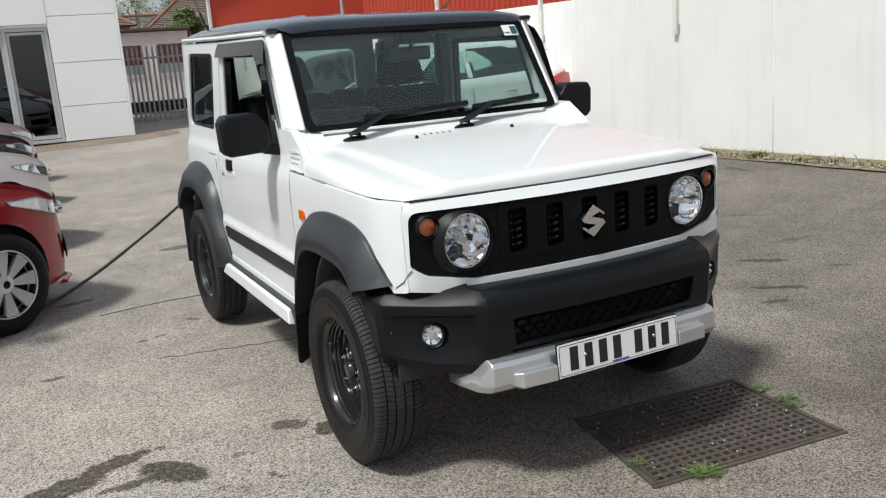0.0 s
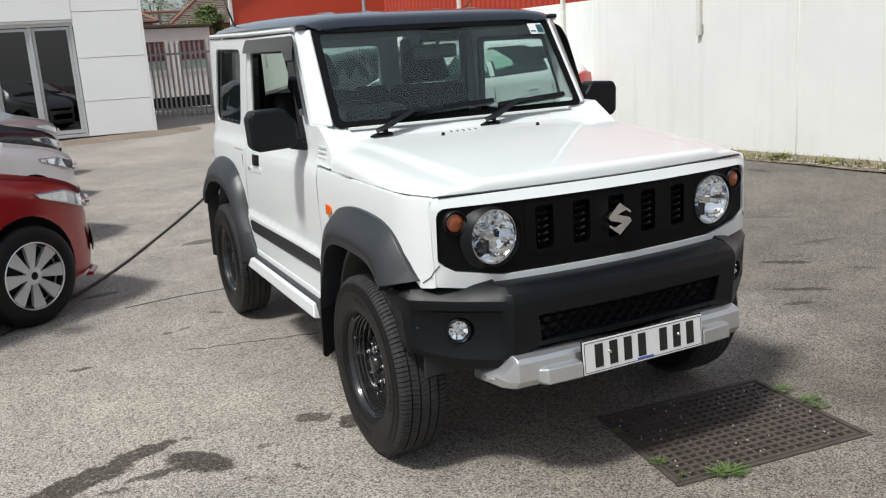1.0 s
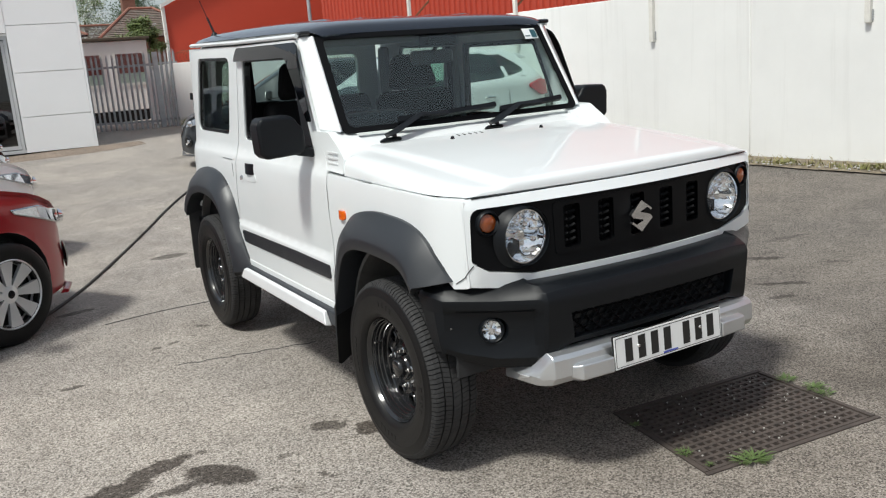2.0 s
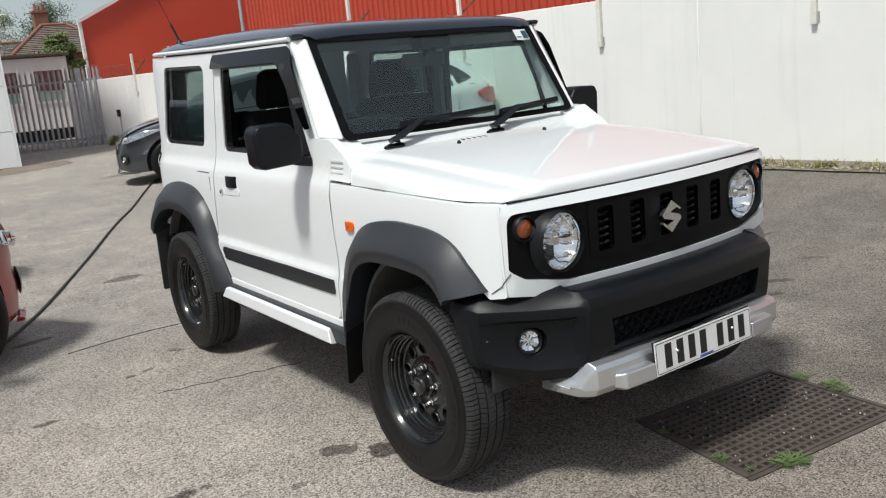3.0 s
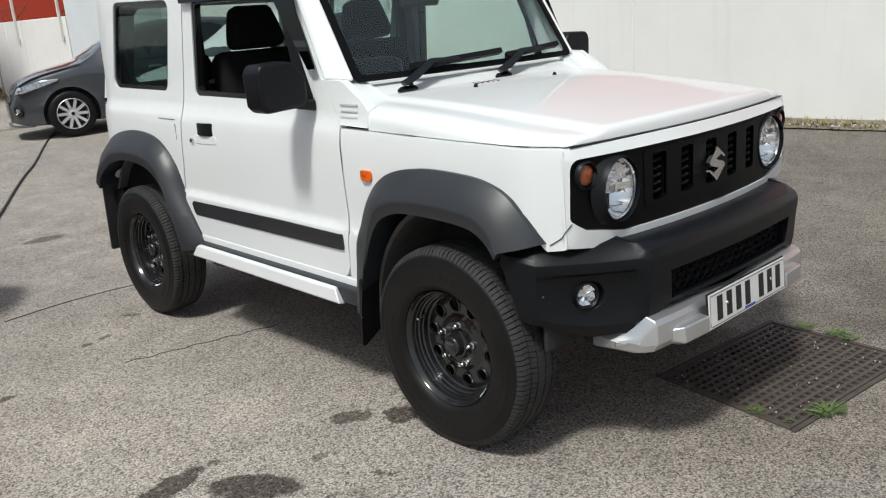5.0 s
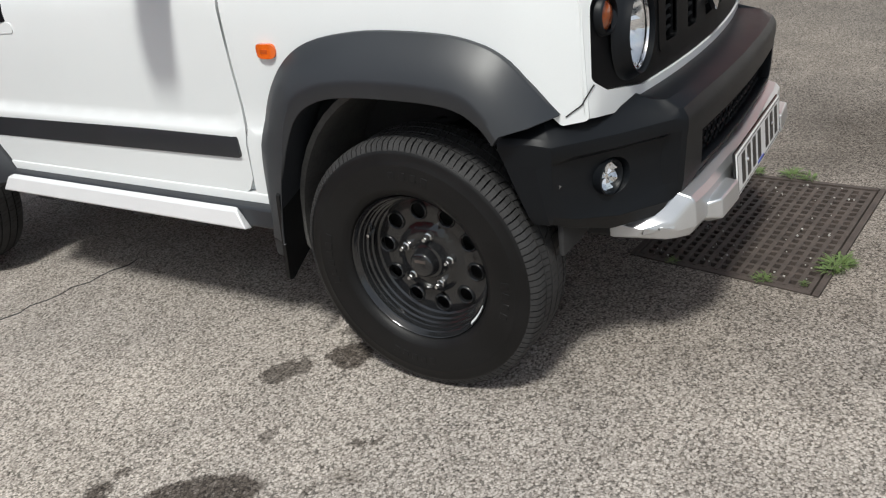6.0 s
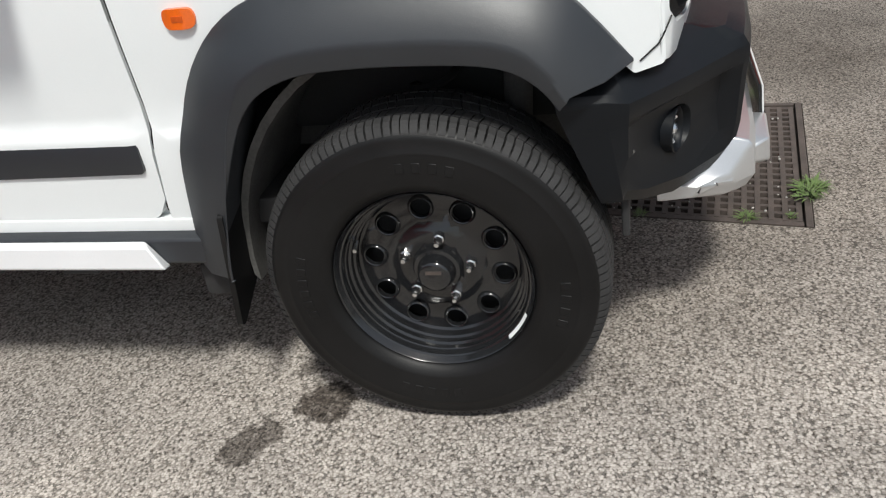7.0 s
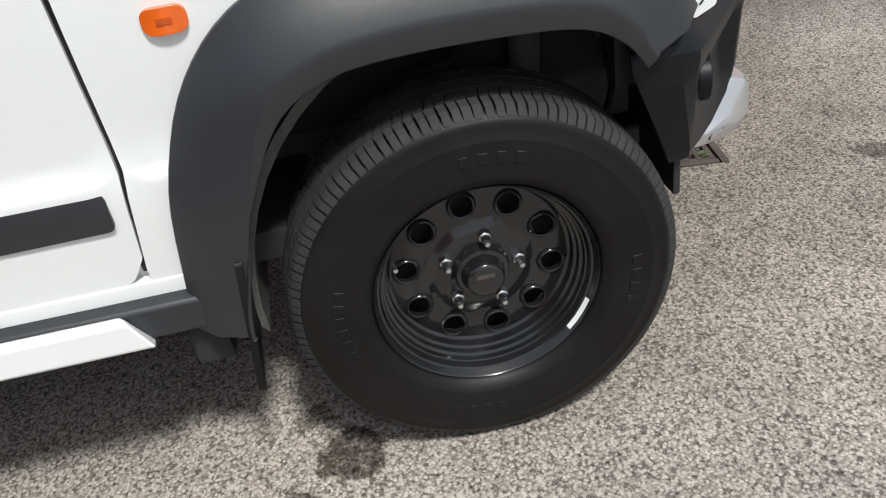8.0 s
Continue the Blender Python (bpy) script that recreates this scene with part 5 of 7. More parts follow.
    part("wiring_clip", box(0.02, 0.018, 0.02, (s * 0.69, 0.15, 0.772), 0.004), POST_WHITE, car)


# wheels
def road_wheel(name, label, side, steer=0.0):
    """Black steel wheel with ten holes on a road tyre; outer face towards -x before it is placed."""
    w = part(name, lathe([(0.196, 0.075), (0.188, 0.03), (0.183, -0.02), (0.186, -0.055), (0.1945, -0.068), (0.1980, -0.076), (0.2010, -0.080), (0.2040, -0.075), (0.203, -0.068), (0.203, -0.04), (0.203, 0.075)], 72, True), RIM_BLACK, car, label)
    # dished rings inside the rim
    part("rim_well", lathe([(0.1945, -0.067), (0.190, -0.064), (0.1885, -0.054), (0.1835, -0.051), (0.182, -0.041), (0.177, -0.038), (0.1755, -0.027), (0.171, -0.024), (0.169, -0.008), (0.163, -0.004)], 72), RIM_BLACK, w)
    holes = [[(0.1335 * math.cos(c) + 0.0200 * math.cos(a) * (1 + 0.12 * math.cos(a - c)), 0.1335 * math.sin(c) + 0.0208 * math.sin(a)) for a in [2 * math.pi * k / 16 for k in range(16)]] for c in [radians(10 + 36 * q) for q in range(10)]]

    def disc_x(u, v):
        r = math.hypot(u, v)
        return steps([(0.04, -0.018), (0.075, -0.018), (0.086, -0.014), (0.099, -0.005), (0.110, -0.006), (0.1335, -0.010), (0.165, -0.004)], r)
    disc = part("wheel_disc", sheet([(0.164 * math.cos(a), 0.164 * math.sin(a)) for a in [2 * math.pi * k / 60 for k in range(60)]], holes, lambda u, v: (disc_x(u, v), u, v), (0.007, 0, 0), 0.013), RIM_BLACK, w, bevel=0.0015, angle=40)
    for q in range(10):
        c = radians(10 + 36 * q)
        part("hole_lip", moved(lathe([(0.0200, 0.004), (0.0210, -0.003), (0.0228, -0.0040), (0.0256, -0.002), (0.027, 0.002)], 20), Matrix.Translation((disc_x(0.1335, 0), 0.1335 * math.cos(c), 0.1335 * math.sin(c)))), RIM_BLACK, w)
    part("brake_disc", lathe([(0, 0.030), (0.150, 0.030), (0.151, 0.040), (0.182, 0.042), (0.182, 0.050), (0, 0.050)], 36), UNDERBODY, w)
    part("hub_cap", lathe([(0, -0.062), (0.028, -0.061), (0.034, -0.056), (0.038, -0.044), (0.040, -0.034), (0.047, -0.032), (0.052, -0.024), (0.054, -0.016)], 36), RIM_BLACK, w)
    part("cap_mark", moved(sheet([(-0.016, -0.004), (0.016, -0.004), (0.016, 0.004), (-0.016, 0.004)], [], lambda u, v: (-0.0625, u, v + 0.012), (0.001, 0, 0), 0.05), Matrix.Identity(4)), IRON, w)
    for q in range(5):
        a = radians(-10 + 72 * q)
        nut = join(lathe([(0, -0.046), (0.005, -0.046), (0.0085, -0.042), (0.0095, -0.031), (0.012, -0.029), (0.0135, -0.016)], 6), lathe([(0, -0.052), (0.0045, -0.051), (0.0052, -0.040)], 10))
        part("wheel_nut", moved(nut, Matrix.Translation((0, 0.0699 * math.sin(a), 0.0699 * math.cos(a)))), NUT_METAL, w)
        b = radians(-10 + 72 * q + 36)
        part("hub_bolt", moved(lathe([(0, -0.026), (0.006, -0.026), (0.007, -0.015)], 8), Matrix.Translation((0, 0.050 * math.sin(b), 0.050 * math.cos(b)))), RIM_BLACK, w)
    part("valve", tube([(-0.030, 0.156, 0.069), (-0.064, 0.152, 0.067)], 0.0042, 8), NUT_METAL, w)
    lab = bmesh.new()
    arc = [radians(114 + 2.6 * k) for k in range(9)]
    rows = [[lab.verts.new((x, -r * math.sin(a), r * math.cos(a))) for a in arc] for r, x in ((0.1965, -0.0745), (0.1915, -0.0665))]
    for k in range(8):
        lab.faces.new((rows[0][k], rows[0][k + 1], rows[1][k + 1], rows[1][k]))
    bmesh.ops.translate(lab, vec=(-0.0015, 0, 0), verts=lab.verts)
    lb = part("rim_label", lab, STICKER, w, "white paper sticker on the rim")
    # tyre: turned carcass, shoulder blocks and centre ribs
    R = 0.3465
    tyre = part("tyre", lathe([(0.201, -0.072), (0.207, -0.086), (0.222, -0.0955), (0.228, -0.0970), (0.236, -0.0975), (0.238, -0.0985), (0.262, -0.1005), (0.285, -0.1000), (0.287, -0.1012), (0.292, -0.1012), (0.294, -0.0992), (0.312, -0.0955), (0.316, -0.0962), (0.324, -0.0925), (0.331, -0.0840), (0.3355, -0.0745),
                               (0.3365, 0.0745), (0.331, 0.084), (0.312, 0.0955), (0.262, 0.1005), (0.226, 0.0955), (0.203, 0.076)], 96, True), RUBBER, w, "black road tyre with ribbed tread", angle=50)
    verts, faces = [], []

    def wedge(a0, a1, profile, skew):
        k = len(verts)
        for a, sk in ((a0, 0), (a1, 0)):
            for r, x in profile:
                an = a + skew * x
                verts.append((x, r * math.sin(an), r * math.cos(an)))
        m = len(profile)
        for q in range(m):
            p = (q + 1) % m
            faces.append((k + q, k + p, k + m + p, k + m + q))
        faces.append(tuple(k + q for q in range(m))[::-1])
        faces.append(tuple(k + m + q for q in range(m)))
    N = 124
    for q in range(N):
        a0, a1 = 2 * math.pi * q / N, 2 * math.pi * (q + (0.76 if q % 3 else 0.84)) / N
        for sg in (-1, 1):
            wedge(a0, a1, [(0.318, sg * 0.0945), (0.327, sg * 0.0915), (0.3385, sg * 0.0835), (R - 0.003, sg * 0.0745), (R, sg * 0.054), (0.332, sg * 0.054), (0.328, sg * 0.08)], 0.25)
            wedge(a0, a1 + 0.004, [(R, sg * 0.048), (R + 0.0005, sg * 0.021), (0.332, sg * 0.021), (0.332, sg * 0.048)], 0.6 * sg)
        wedge(a0, a1 + 0.006, [(R + 0.0005, -0.015), (R + 0.0005, 0.015), (0.332, 0.015), (0.332, -0.015)], 0.9)
    me = bpy.data.meshes.new("tread")
    me.from_pydata(verts, [], faces)
    me.materials.append(TREAD_RUBBER)
    tr = new("tread", me)
    tr.parent = tyre
    # unreadable raised marks on the sidewall
    for start, count, wd in ((-16, 4, 4.5), (160, 5, 4.0), (75, 6, 3.5), (252, 4, 4.2)):
        for k in range(count):
            a = radians(start + k * (wd + 2.2))
            bar = box(0.003, 0.016, 0.020, (-0.1003, 0, 0.262), 0.001, 1)
            part("sidewall_mark", moved(bar, Matrix.Rotation(-a, 4, "X")), RUBBER, tyre)
    return w


wheel = road_wheel("front_wheel", "black steel front wheel with ten round holes", -1)
wheel.matrix_basis = pose(-0.678, 0, 0.3365) @ Matrix.Scale(0.97, 4)


def wheel_copy(name, m, label):
    c = copy_thing(wheel, m)
    c.parent = car
    c.name = name
    return tagged(c, label)


wheel_copy("front_wheel", pose(0.678, 0, 0.3365, 0, 0, 180) @ Matrix.Scale(0.97, 4), "black steel front wheel with ten round holes")
wheel_copy("rear_wheel", pose(-0.685, 2.185, 0.3365, 40, 0, 0) @ Matrix.Scale(0.97, 4), "black steel rear wheel with ten round holes")
wheel_copy("rear_wheel", pose(0.685, 2.185, 0.3365, 25, 0, 180) @ Matrix.Scale(0.97, 4), "black steel rear wheel with ten round holes")

# underneath
part("chassis", box(0.70, 3.0, 0.16, (0, 1.05, 0.42), 0.02), UNDERBODY, car)
part("floor_pan", box(1.36, 2.35, 0.06, (0, 1.45, 0.455), 0.01), UNDERBODY, car)
part("engine_bay", box(0.95, 0.75, 0.40, (0, 0.0, 0.74), 0.03), UNDERBODY, car)
for y in (0.0, 2.25):
    part("axle", tube([(-0.60, y, 0.335), (0.60, y, 0.335)], 0.045, 12), UNDERBODY, car)
    part("differential", moved(lathe([(0, -0.11), (0.09, -0.09), (0.12, 0.0), (0.09, 0.09), (0, 0.11)], 20), pose(-0.15 if y == 0 else 0, y, 0.335)), UNDERBODY, car)
for s in (-1, 1):
    part("coil_spring", tube([(s * 0.50 + 0.05 * math.cos(k * 0.6), 0.02 + 0.05 * math.sin(k * 0.6), 0.38 + k * 0.0058) for k in range(64)], 0.008, 5), UNDERBODY, car)
    part("radius_arm", tube([(s * 0.46, 0.02, 0.30), (s * 0.42, 0.75, 0.40)], 0.025, 8), UNDERBODY, car)

# roof: black, with a rounded brim
roof_rings = []
for y, zc, ze, hw in ((0.790, 1.575, 1.566, 0.585), (0.800, 1.602, 1.580, 0.612), (0.84, 1.622, 1.590, 0.640), (0.95, 1.640, 1.594, 0.660), (1.3, 1.660, 1.600, 0.672), (1.8, 1.672, 1.606, 0.676), (2.3, 1.674, 1.612, 0.676), (2.50, 1.666, 1.614, 0.664), (2.60, 1.652, 1.612, 0.634), (2.655, 1.630, 1.610, 0.585)):
    ring = []
    for k in range(29):
        u = 2 * k / 28 - 1
        q = abs(u)
        x = math.copysign(hw * (1 - (1 - q) ** 1.25), u)
        drop = q ** 6 * 0.6 + 0.4 * q ** 2 * 0.35
        ring.append((x, y, zc - (zc - ze) * min(1.0, drop / 0.74)))
    ring += [(hw * (1 - 2 * k / 8) * 0.98, y + (0.02 if y < 1 else -0.02), ze - 0.016) for k in range(9)]
    roof_rings.append(ring)
roof = part("roof", loft(roof_rings), BLACK_PAINT, car, "gloss black roof", angle=50)
for x in (-0.40, -0.2, 0.0, 0.2, 0.40):
    part("roof_rib", loft([[(x - 0.03, y, z), (x - 0.015, y, z + h), (x + 0.015, y, z + h), (x + 0.03, y, z)] for y, z, h in ((1.05, 1.632, 0.002), (1.15, 1.642, 0.012), (2.35, 1.660, 0.012), (2.45, 1.652, 0.002))]), BLACK_PAINT, roof)
part("brim_corner", box(0.05, 0.05, 0.02, (0.655, 0.83, 1.583), 0.008), GLOSS_BLACK, roof)
part("brim_corner", box(0.05, 0.05, 0.02, (-0.655, 0.83, 1.583), 0.008), GLOSS_BLACK, roof)
part("headlining", box(1.22, 1.72, 0.015, (0, 1.72, 1.555), 0.004), HEADLINER, car)
aerial = part("aerial", moved(lathe([(0, 0.035), (0.012, 0.034), (0.026, 0.012), (0.030, 0.0)], 16), pose(-0.54, 2.50, 1.638, 0, -90, 0)), BLACK_PLASTIC, roof)
part("aerial_rod", tube([(-0.54, 2.50, 1.665), (-0.555, 2.56, 1.76)], 0.007, 6), BLACK_PLASTIC, aerial)
part("aerial_whip", tube([(-0.555, 2.56, 1.76), (-0.595, 2.72, 2.02)], 0.0022, 5), BLACK_PLASTIC, aerial)

# windscreen: glass, black band, wipers
WS = [(-0.632, 0.0), (0.632, 0.0), (0.614, 1.0), (-0.614, 1.0)]


def ws_place(u, v):
    return (u, 0.553 + 0.258 * v - 0.030 * (1 - (u / 0.62) ** 2), 1.172 + 0.402 * v)


part("windscreen_band", sheet(rounded([(p, q * 0.46) for p, q in WS], 0.03), [rounded([(-0.600, 0.022), (0.600, 0.022), (0.584, 0.436), (-0.584, 0.436)], 0.030)], lambda u, v: ws_place(u, v / 0.46), (0, 0.006, -0.004), 0.05), GRILLE_BLACK, car, "black band round the windscreen")
ws = part("windscreen", sheet(rounded([(p * 0.985, 0.006 + q * 0.448) for p, q in WS], 0.03), [], lambda u, v: Vector(ws_place(u, v / 0.46)) + Vector((0, 0.007, -0.004)), (0, 0.004, -0.003), 0.05), SCREEN_GLASS, car, "clear windscreen")
ws.visible_shadow = False
st = part("windscreen_sticker", sheet([(0.485, 0.376), (0.570, 0.376), (0.566, 0.432), (0.482, 0.432)], [], lambda u, v: Vector(ws_place(u, v / 0.46)) + Vector((0, -0.003, 0.002)), (0, 0.001, 0), 0.1), STICKER, ws, "small pale sticker")
part("sticker_mark", sheet([(0.530, 0.382), (0.565, 0.382), (0.562, 0.424), (0.528, 0.424)], [], lambda u, v: Vector(ws_place(u, v / 0.46)) + Vector((0, -0.005, 0.003)), (0, 0.001, 0), 0.1), TEAL_INK, st)
part("sticker_bar", sheet([(0.490, 0.388), (0.520, 0.388), (0.520, 0.394), (0.490, 0.394)], [], lambda u, v: Vector(ws_place(u, v / 0.46)) + Vector((0, -0.005, 0.003)), (0, 0.001, 0), 0.1), TEAL_INK, st)
for px, ex in ((-0.44, 0.13), (0.09, 0.53)):
    piv = Vector((px, 0.484, 1.143))
    wp = part("wiper", moved(lathe([(0, 0.022), (0.012, 0.020), (0.020, 0.0)], 14), pose(*piv, 0, -80, 0)), BLACK_PLASTIC, car, "black windscreen wiper")
    elbow = Vector(ws_place(px + 0.16, 0.085)) + Vector((0, -0.030, 0.010))
    mid = Vector(ws_place(px + 0.30, 0.075)) + Vector((0, -0.022, 0.008))
    part("wiper_arm", loft([[c + Vector((-h * 0.4, -h * 0.3, -0.008)), c + Vector((h * 0.4, -h, 0.0)), c + Vector((h * 0.4, -h * 0.2, 0.012)), c + Vector((-h * 0.4, h * 0.6, 0.008))] for c, h in ((piv + Vector((-0.03, -0.008, 0.006)), 0.022), (piv + Vector((0.02, 0.0, 0.020)), 0.026), (elbow, 0.020), (mid, 0.014))]), BLACK_PLASTIC, wp, bevel=0.002)
    pts = [Vector(ws_place(px + 0.06 + (ex - px - 0.06) * k / 8, 0.045 + 0.006 * k)) + Vector((0, -0.014, 0.006)) for k in range(9)]
    part("wiper_blade", loft([[p + Vector((0, -0.012, 0.004)), p + Vector((0, -0.004, 0.022)), p + Vector((0, 0.008, 0.016)), p + Vector((0, 0.010, -0.008))] for p in pts]), BLACK_PLASTIC, wp)
    part("wiper_well", sheet(rounded([(px - 0.085, 0.462), (px + 0.035, 0.468), (px + 0.04, 0.494), (px - 0.03, 0.494)], 0.012), [], lambda u, v: (u, v, 1.1335 + 0.30 * (v - 0.47)), (0, 0, -0.006), 0.1), BLACK_PLASTIC, wp)

# door mirrors and wind deflectors
for s in (-1, 1):
    mr = part("door_mirror", loft([[(s * 0.775, y0 + d, 1.096), (s * 0.930, y0 + d * 0.8, 1.088), (s * 0.952, y0 + d * 0.8, 1.113), (s * 0.957, y0 + d * 0.8, 1.223), (s * 0.940, y0 + d * 0.8, 1.256), (s * 0.82, y0 + d, 1.260), (s * 0.790, y0 + d, 1.250), (s * 0.775, y0 + d, 1.223), (s * 0.752, y0 + d, 1.203), (s * 0.748, y0 + d, 1.118)] for y0, d in ((0.690, 0.0), (0.706, 0.0), (0.800, 0.0))]), BLACK_PLASTIC, car, "square black door mirror", bevel=0.022, segments=4)
    part("mirror_arm", loft([[(s * 0.712, y, z) for y, z in ((0.70, 1.075), (0.79, 1.08), (0.79, 1.122), (0.70, 1.117))], [(s * 0.79, y, z) for y, z in ((0.705, 1.090), (0.785, 1.092), (0.785, 1.125), (0.705, 1.12))]]), BLACK_PLASTIC, mr, bevel=0.008)
    part("mirror_glass", sheet(rounded([(0.775, 1.110), (0.938, 1.106), (0.942, 1.238), (0.785, 1.238)], 0.02), [], lambda u, v: (s * u, 0.802, v), (0, 0.003, 0), 0.1), CHROME, mr)
    visor = [(1.672, 1.492), (1.672, 1.540), (1.655, 1.556), (0.852, 1.550), (0.806, 1.530), (0.668, 1.226), (0.710, 1.222), (0.900, 1.470), (0.95, 1.490)]
    part("wind_deflector", sheet(rounded(visor, [0.02, 0.02, 0.015, 0.03, 0.03, 0.006, 0.006, 0.06, 0.03]), [], lambda u, v: (s * (side_x(u, v) + 0.030 - 0.30 * max(0, v - 1.47) - 0.003 * max(0, (0.85 - u) * 8)), u, v), (-s * 0.004, 0, 0), 0.03), SMOKED_DARK, car, "smoked plastic wind deflector over the door window")

# rear end
part("rear_panel", sheet(rounded([(-0.66, 0.50), (0.66, 0.50), (0.66, 1.04), (0.60, 1.60), (-0.60, 1.60), (-0.66, 1.04)], 0.04), [rounded([(-0.50, 1.12), (0.50, 1.12), (0.47, 1.50), (-0.47, 1.50)], 0.05)], lambda u, v: (u, steps([(0.5, 2.80), (1.04, 2.785), (1.60, 2.665)], v), v), (0, -0.04, 0), 0.08), WHITE_PAINT, car, bevel=0.01)
part("rear_glass", sheet(rounded([(-0.50, 1.12), (0.50, 1.12), (0.47, 1.50), (-0.47, 1.50)], 0.05), [], lambda u, v: (u, steps([(0.5, 2.80), (1.04, 2.785), (1.60, 2.665)], v) - 0.02, v), (0, -0.004, 0), 0.1), DARK_GLASS, car).visible_shadow = False
part("rear_bumper", loft([[(x, 2.66 + d, 0.60), (x, 2.84 + d, 0.58), (x, 2.86 + d, 0.46), (x, 2.68 + d, 0.42)] for x, d in ((-0.74, -0.12), (-0.66, 0.0), (0.66, 0.0), (0.74, -0.12))]), BLACK_PLASTIC, car, bevel=0.01)

# cabin
part("dashboard", loft([[(x, 0.56, 1.05), (x, 0.62, 1.16), (x, 0.78, 1.165), (x, 0.90, 1.10), (x, 0.92, 0.86), (x, 0.70, 0.80)] for x in (-0.66, -0.3, 0.3, 0.66)]), BLACK_PLASTIC, car, "black dashboard", bevel=0.02)
part("binnacle", box(0.30, 0.16, 0.09, (-0.34, 0.86, 1.185), 0.03, 3), BLACK_PLASTIC, car)
part("inner_tub", loft([[(-0.66, y, 0.50), (-0.665, y, 1.06), (-0.685, y, 1.06), (-0.69, y, 0.48), (0.69, y, 0.48), (0.685, y, 1.06), (0.665, y, 1.06), (0.66, y, 0.50)] for y in (0.62, 2.72)], caps=False), DARK_CLOTH, car)
sw = bmesh.new()
ringp = [(-0.34 + 0.18 * math.cos(a), 0.985 + 0.07 * math.sin(a), 1.07 + 0.165 * math.sin(a)) for a in [2 * math.pi * k / 32 for k in range(33)]]
join(sw, tube(ringp, 0.015, 8))
join(sw, box(0.12, 0.04, 0.10, (-0.34, 0.975, 1.06), 0.02))
for dx in (-0.12, 0.12):
    join(sw, box(0.13, 0.02, 0.03, (-0.34 + dx, 0.98, 1.06), 0.006))
part("steering_wheel", sw, BLACK_PLASTIC, car, "black steering wheel on the car's right-hand side")
part("rear_view_mirror", box(0.235, 0.03, 0.065, (0.045, 0.93, 1.450), 0.014, 3), GREY_PLASTIC, car)
part("mirror_stem", tube([(0.03, 0.80, 1.535), (0.045, 0.92, 1.47)], 0.010, 6), BLACK_PLASTIC, car)
part("camera_housing", box(0.17, 0.10, 0.055, (0.03, 0.835, 1.520), 0.014), BLACK_PLASTIC, car)


def seat(x, y, w, name, label, rest=True):
    b = part(name, box(w, 0.50, 0.16, (x, y, 0.72), 0.05, 3), DARK_CLOTH, car, label)
    part("backrest", moved(box(w, 0.13, 0.55 if rest else 0.36, (0, 0, 0.275 if rest else 0.18), 0.055, 3), pose(x, y + 0.25, 0.74, -14)), DARK_CLOTH, b)
    for dx in ((0.0,) if rest else (-0.30, 0.30)):
        h0, h1, w0, w1 = (0.555, 0.745, 0.138, 0.105) if rest else (0.38, 0.52, 0.13, 0.11)
        pad = [[(-w, -d, z), (w, -d, z), (w, d, z), (-w, d, z)] for w, d, z in ((w0 * 0.94, 0.040, h0), (w0, 0.052, h0 + 0.03), (w1 + 0.6 * (w0 - w1), 0.050, (h0 + h1) / 2), (w1, 0.042, h1 - 0.02), (w1 * 0.86, 0.030, h1))]
        part("headrest", moved(loft(pad), pose(x + dx, y + 0.25, 0.74, -12)), DARK_CLOTH, b, bevel=0.018, segments=3)
        for q in (-0.05, 0.05):
            part("headrest_stem", moved(tube([(q, 0, 0.46 if rest else 0.33), (q, 0, 0.60 if rest else 0.4)], 0.007, 6), pose(x + dx, y + 0.25, 0.74, -12)), NUT_METAL, b)
    return b


seat(-0.34, 1.30, 0.48, "front_seat", "black cloth front seat with headrest")
seat(0.34, 1.30, 0.48, "front_seat", "black cloth front seat with headrest")
seat(0.0, 2.10, 1.10, "rear_seat", "black cloth rear bench with two headrests", rest=False)
for s in (-1, 1):
    part("pillar_trim", box(0.05, 0.12, 0.45, (s * 0.645, 1.72, 1.32), 0.02), HEADLINER if s > 0 else DARK_CLOTH, car)
    part("seat_belt", box(0.008, 0.045, 0.5, (s * 0.615, 1.70, 1.30)), DARK_CLOTH, car)
    part("pillar_trim", box(0.04, 0.12, 0.42, (s * 0.63, 2.57, 1.32), 0.02), HEADLINER, car)


def proportioned(ob):
    """Brings the shell to its final proportions: a little narrower and shorter, the nose drawn forward, the tail raised."""
    for v in ob.data.vertices:
        x, y, z = v.co
        k = min(1, max(0, -y / 0.5))
        v.co = (0.968 * x, 0.968 * y - 0.012 - 0.02 * k * k * (3 - 2 * k), z + 0.012 * (max(y, 0.0) - 0.75))
    for c in ob.children:
        proportioned(c)


for child in car.children:
    if child.name.split(".")[0] not in ("front_bumper", "fog_lamp", "front_wheel", "rear_wheel"):
        proportioned(child)


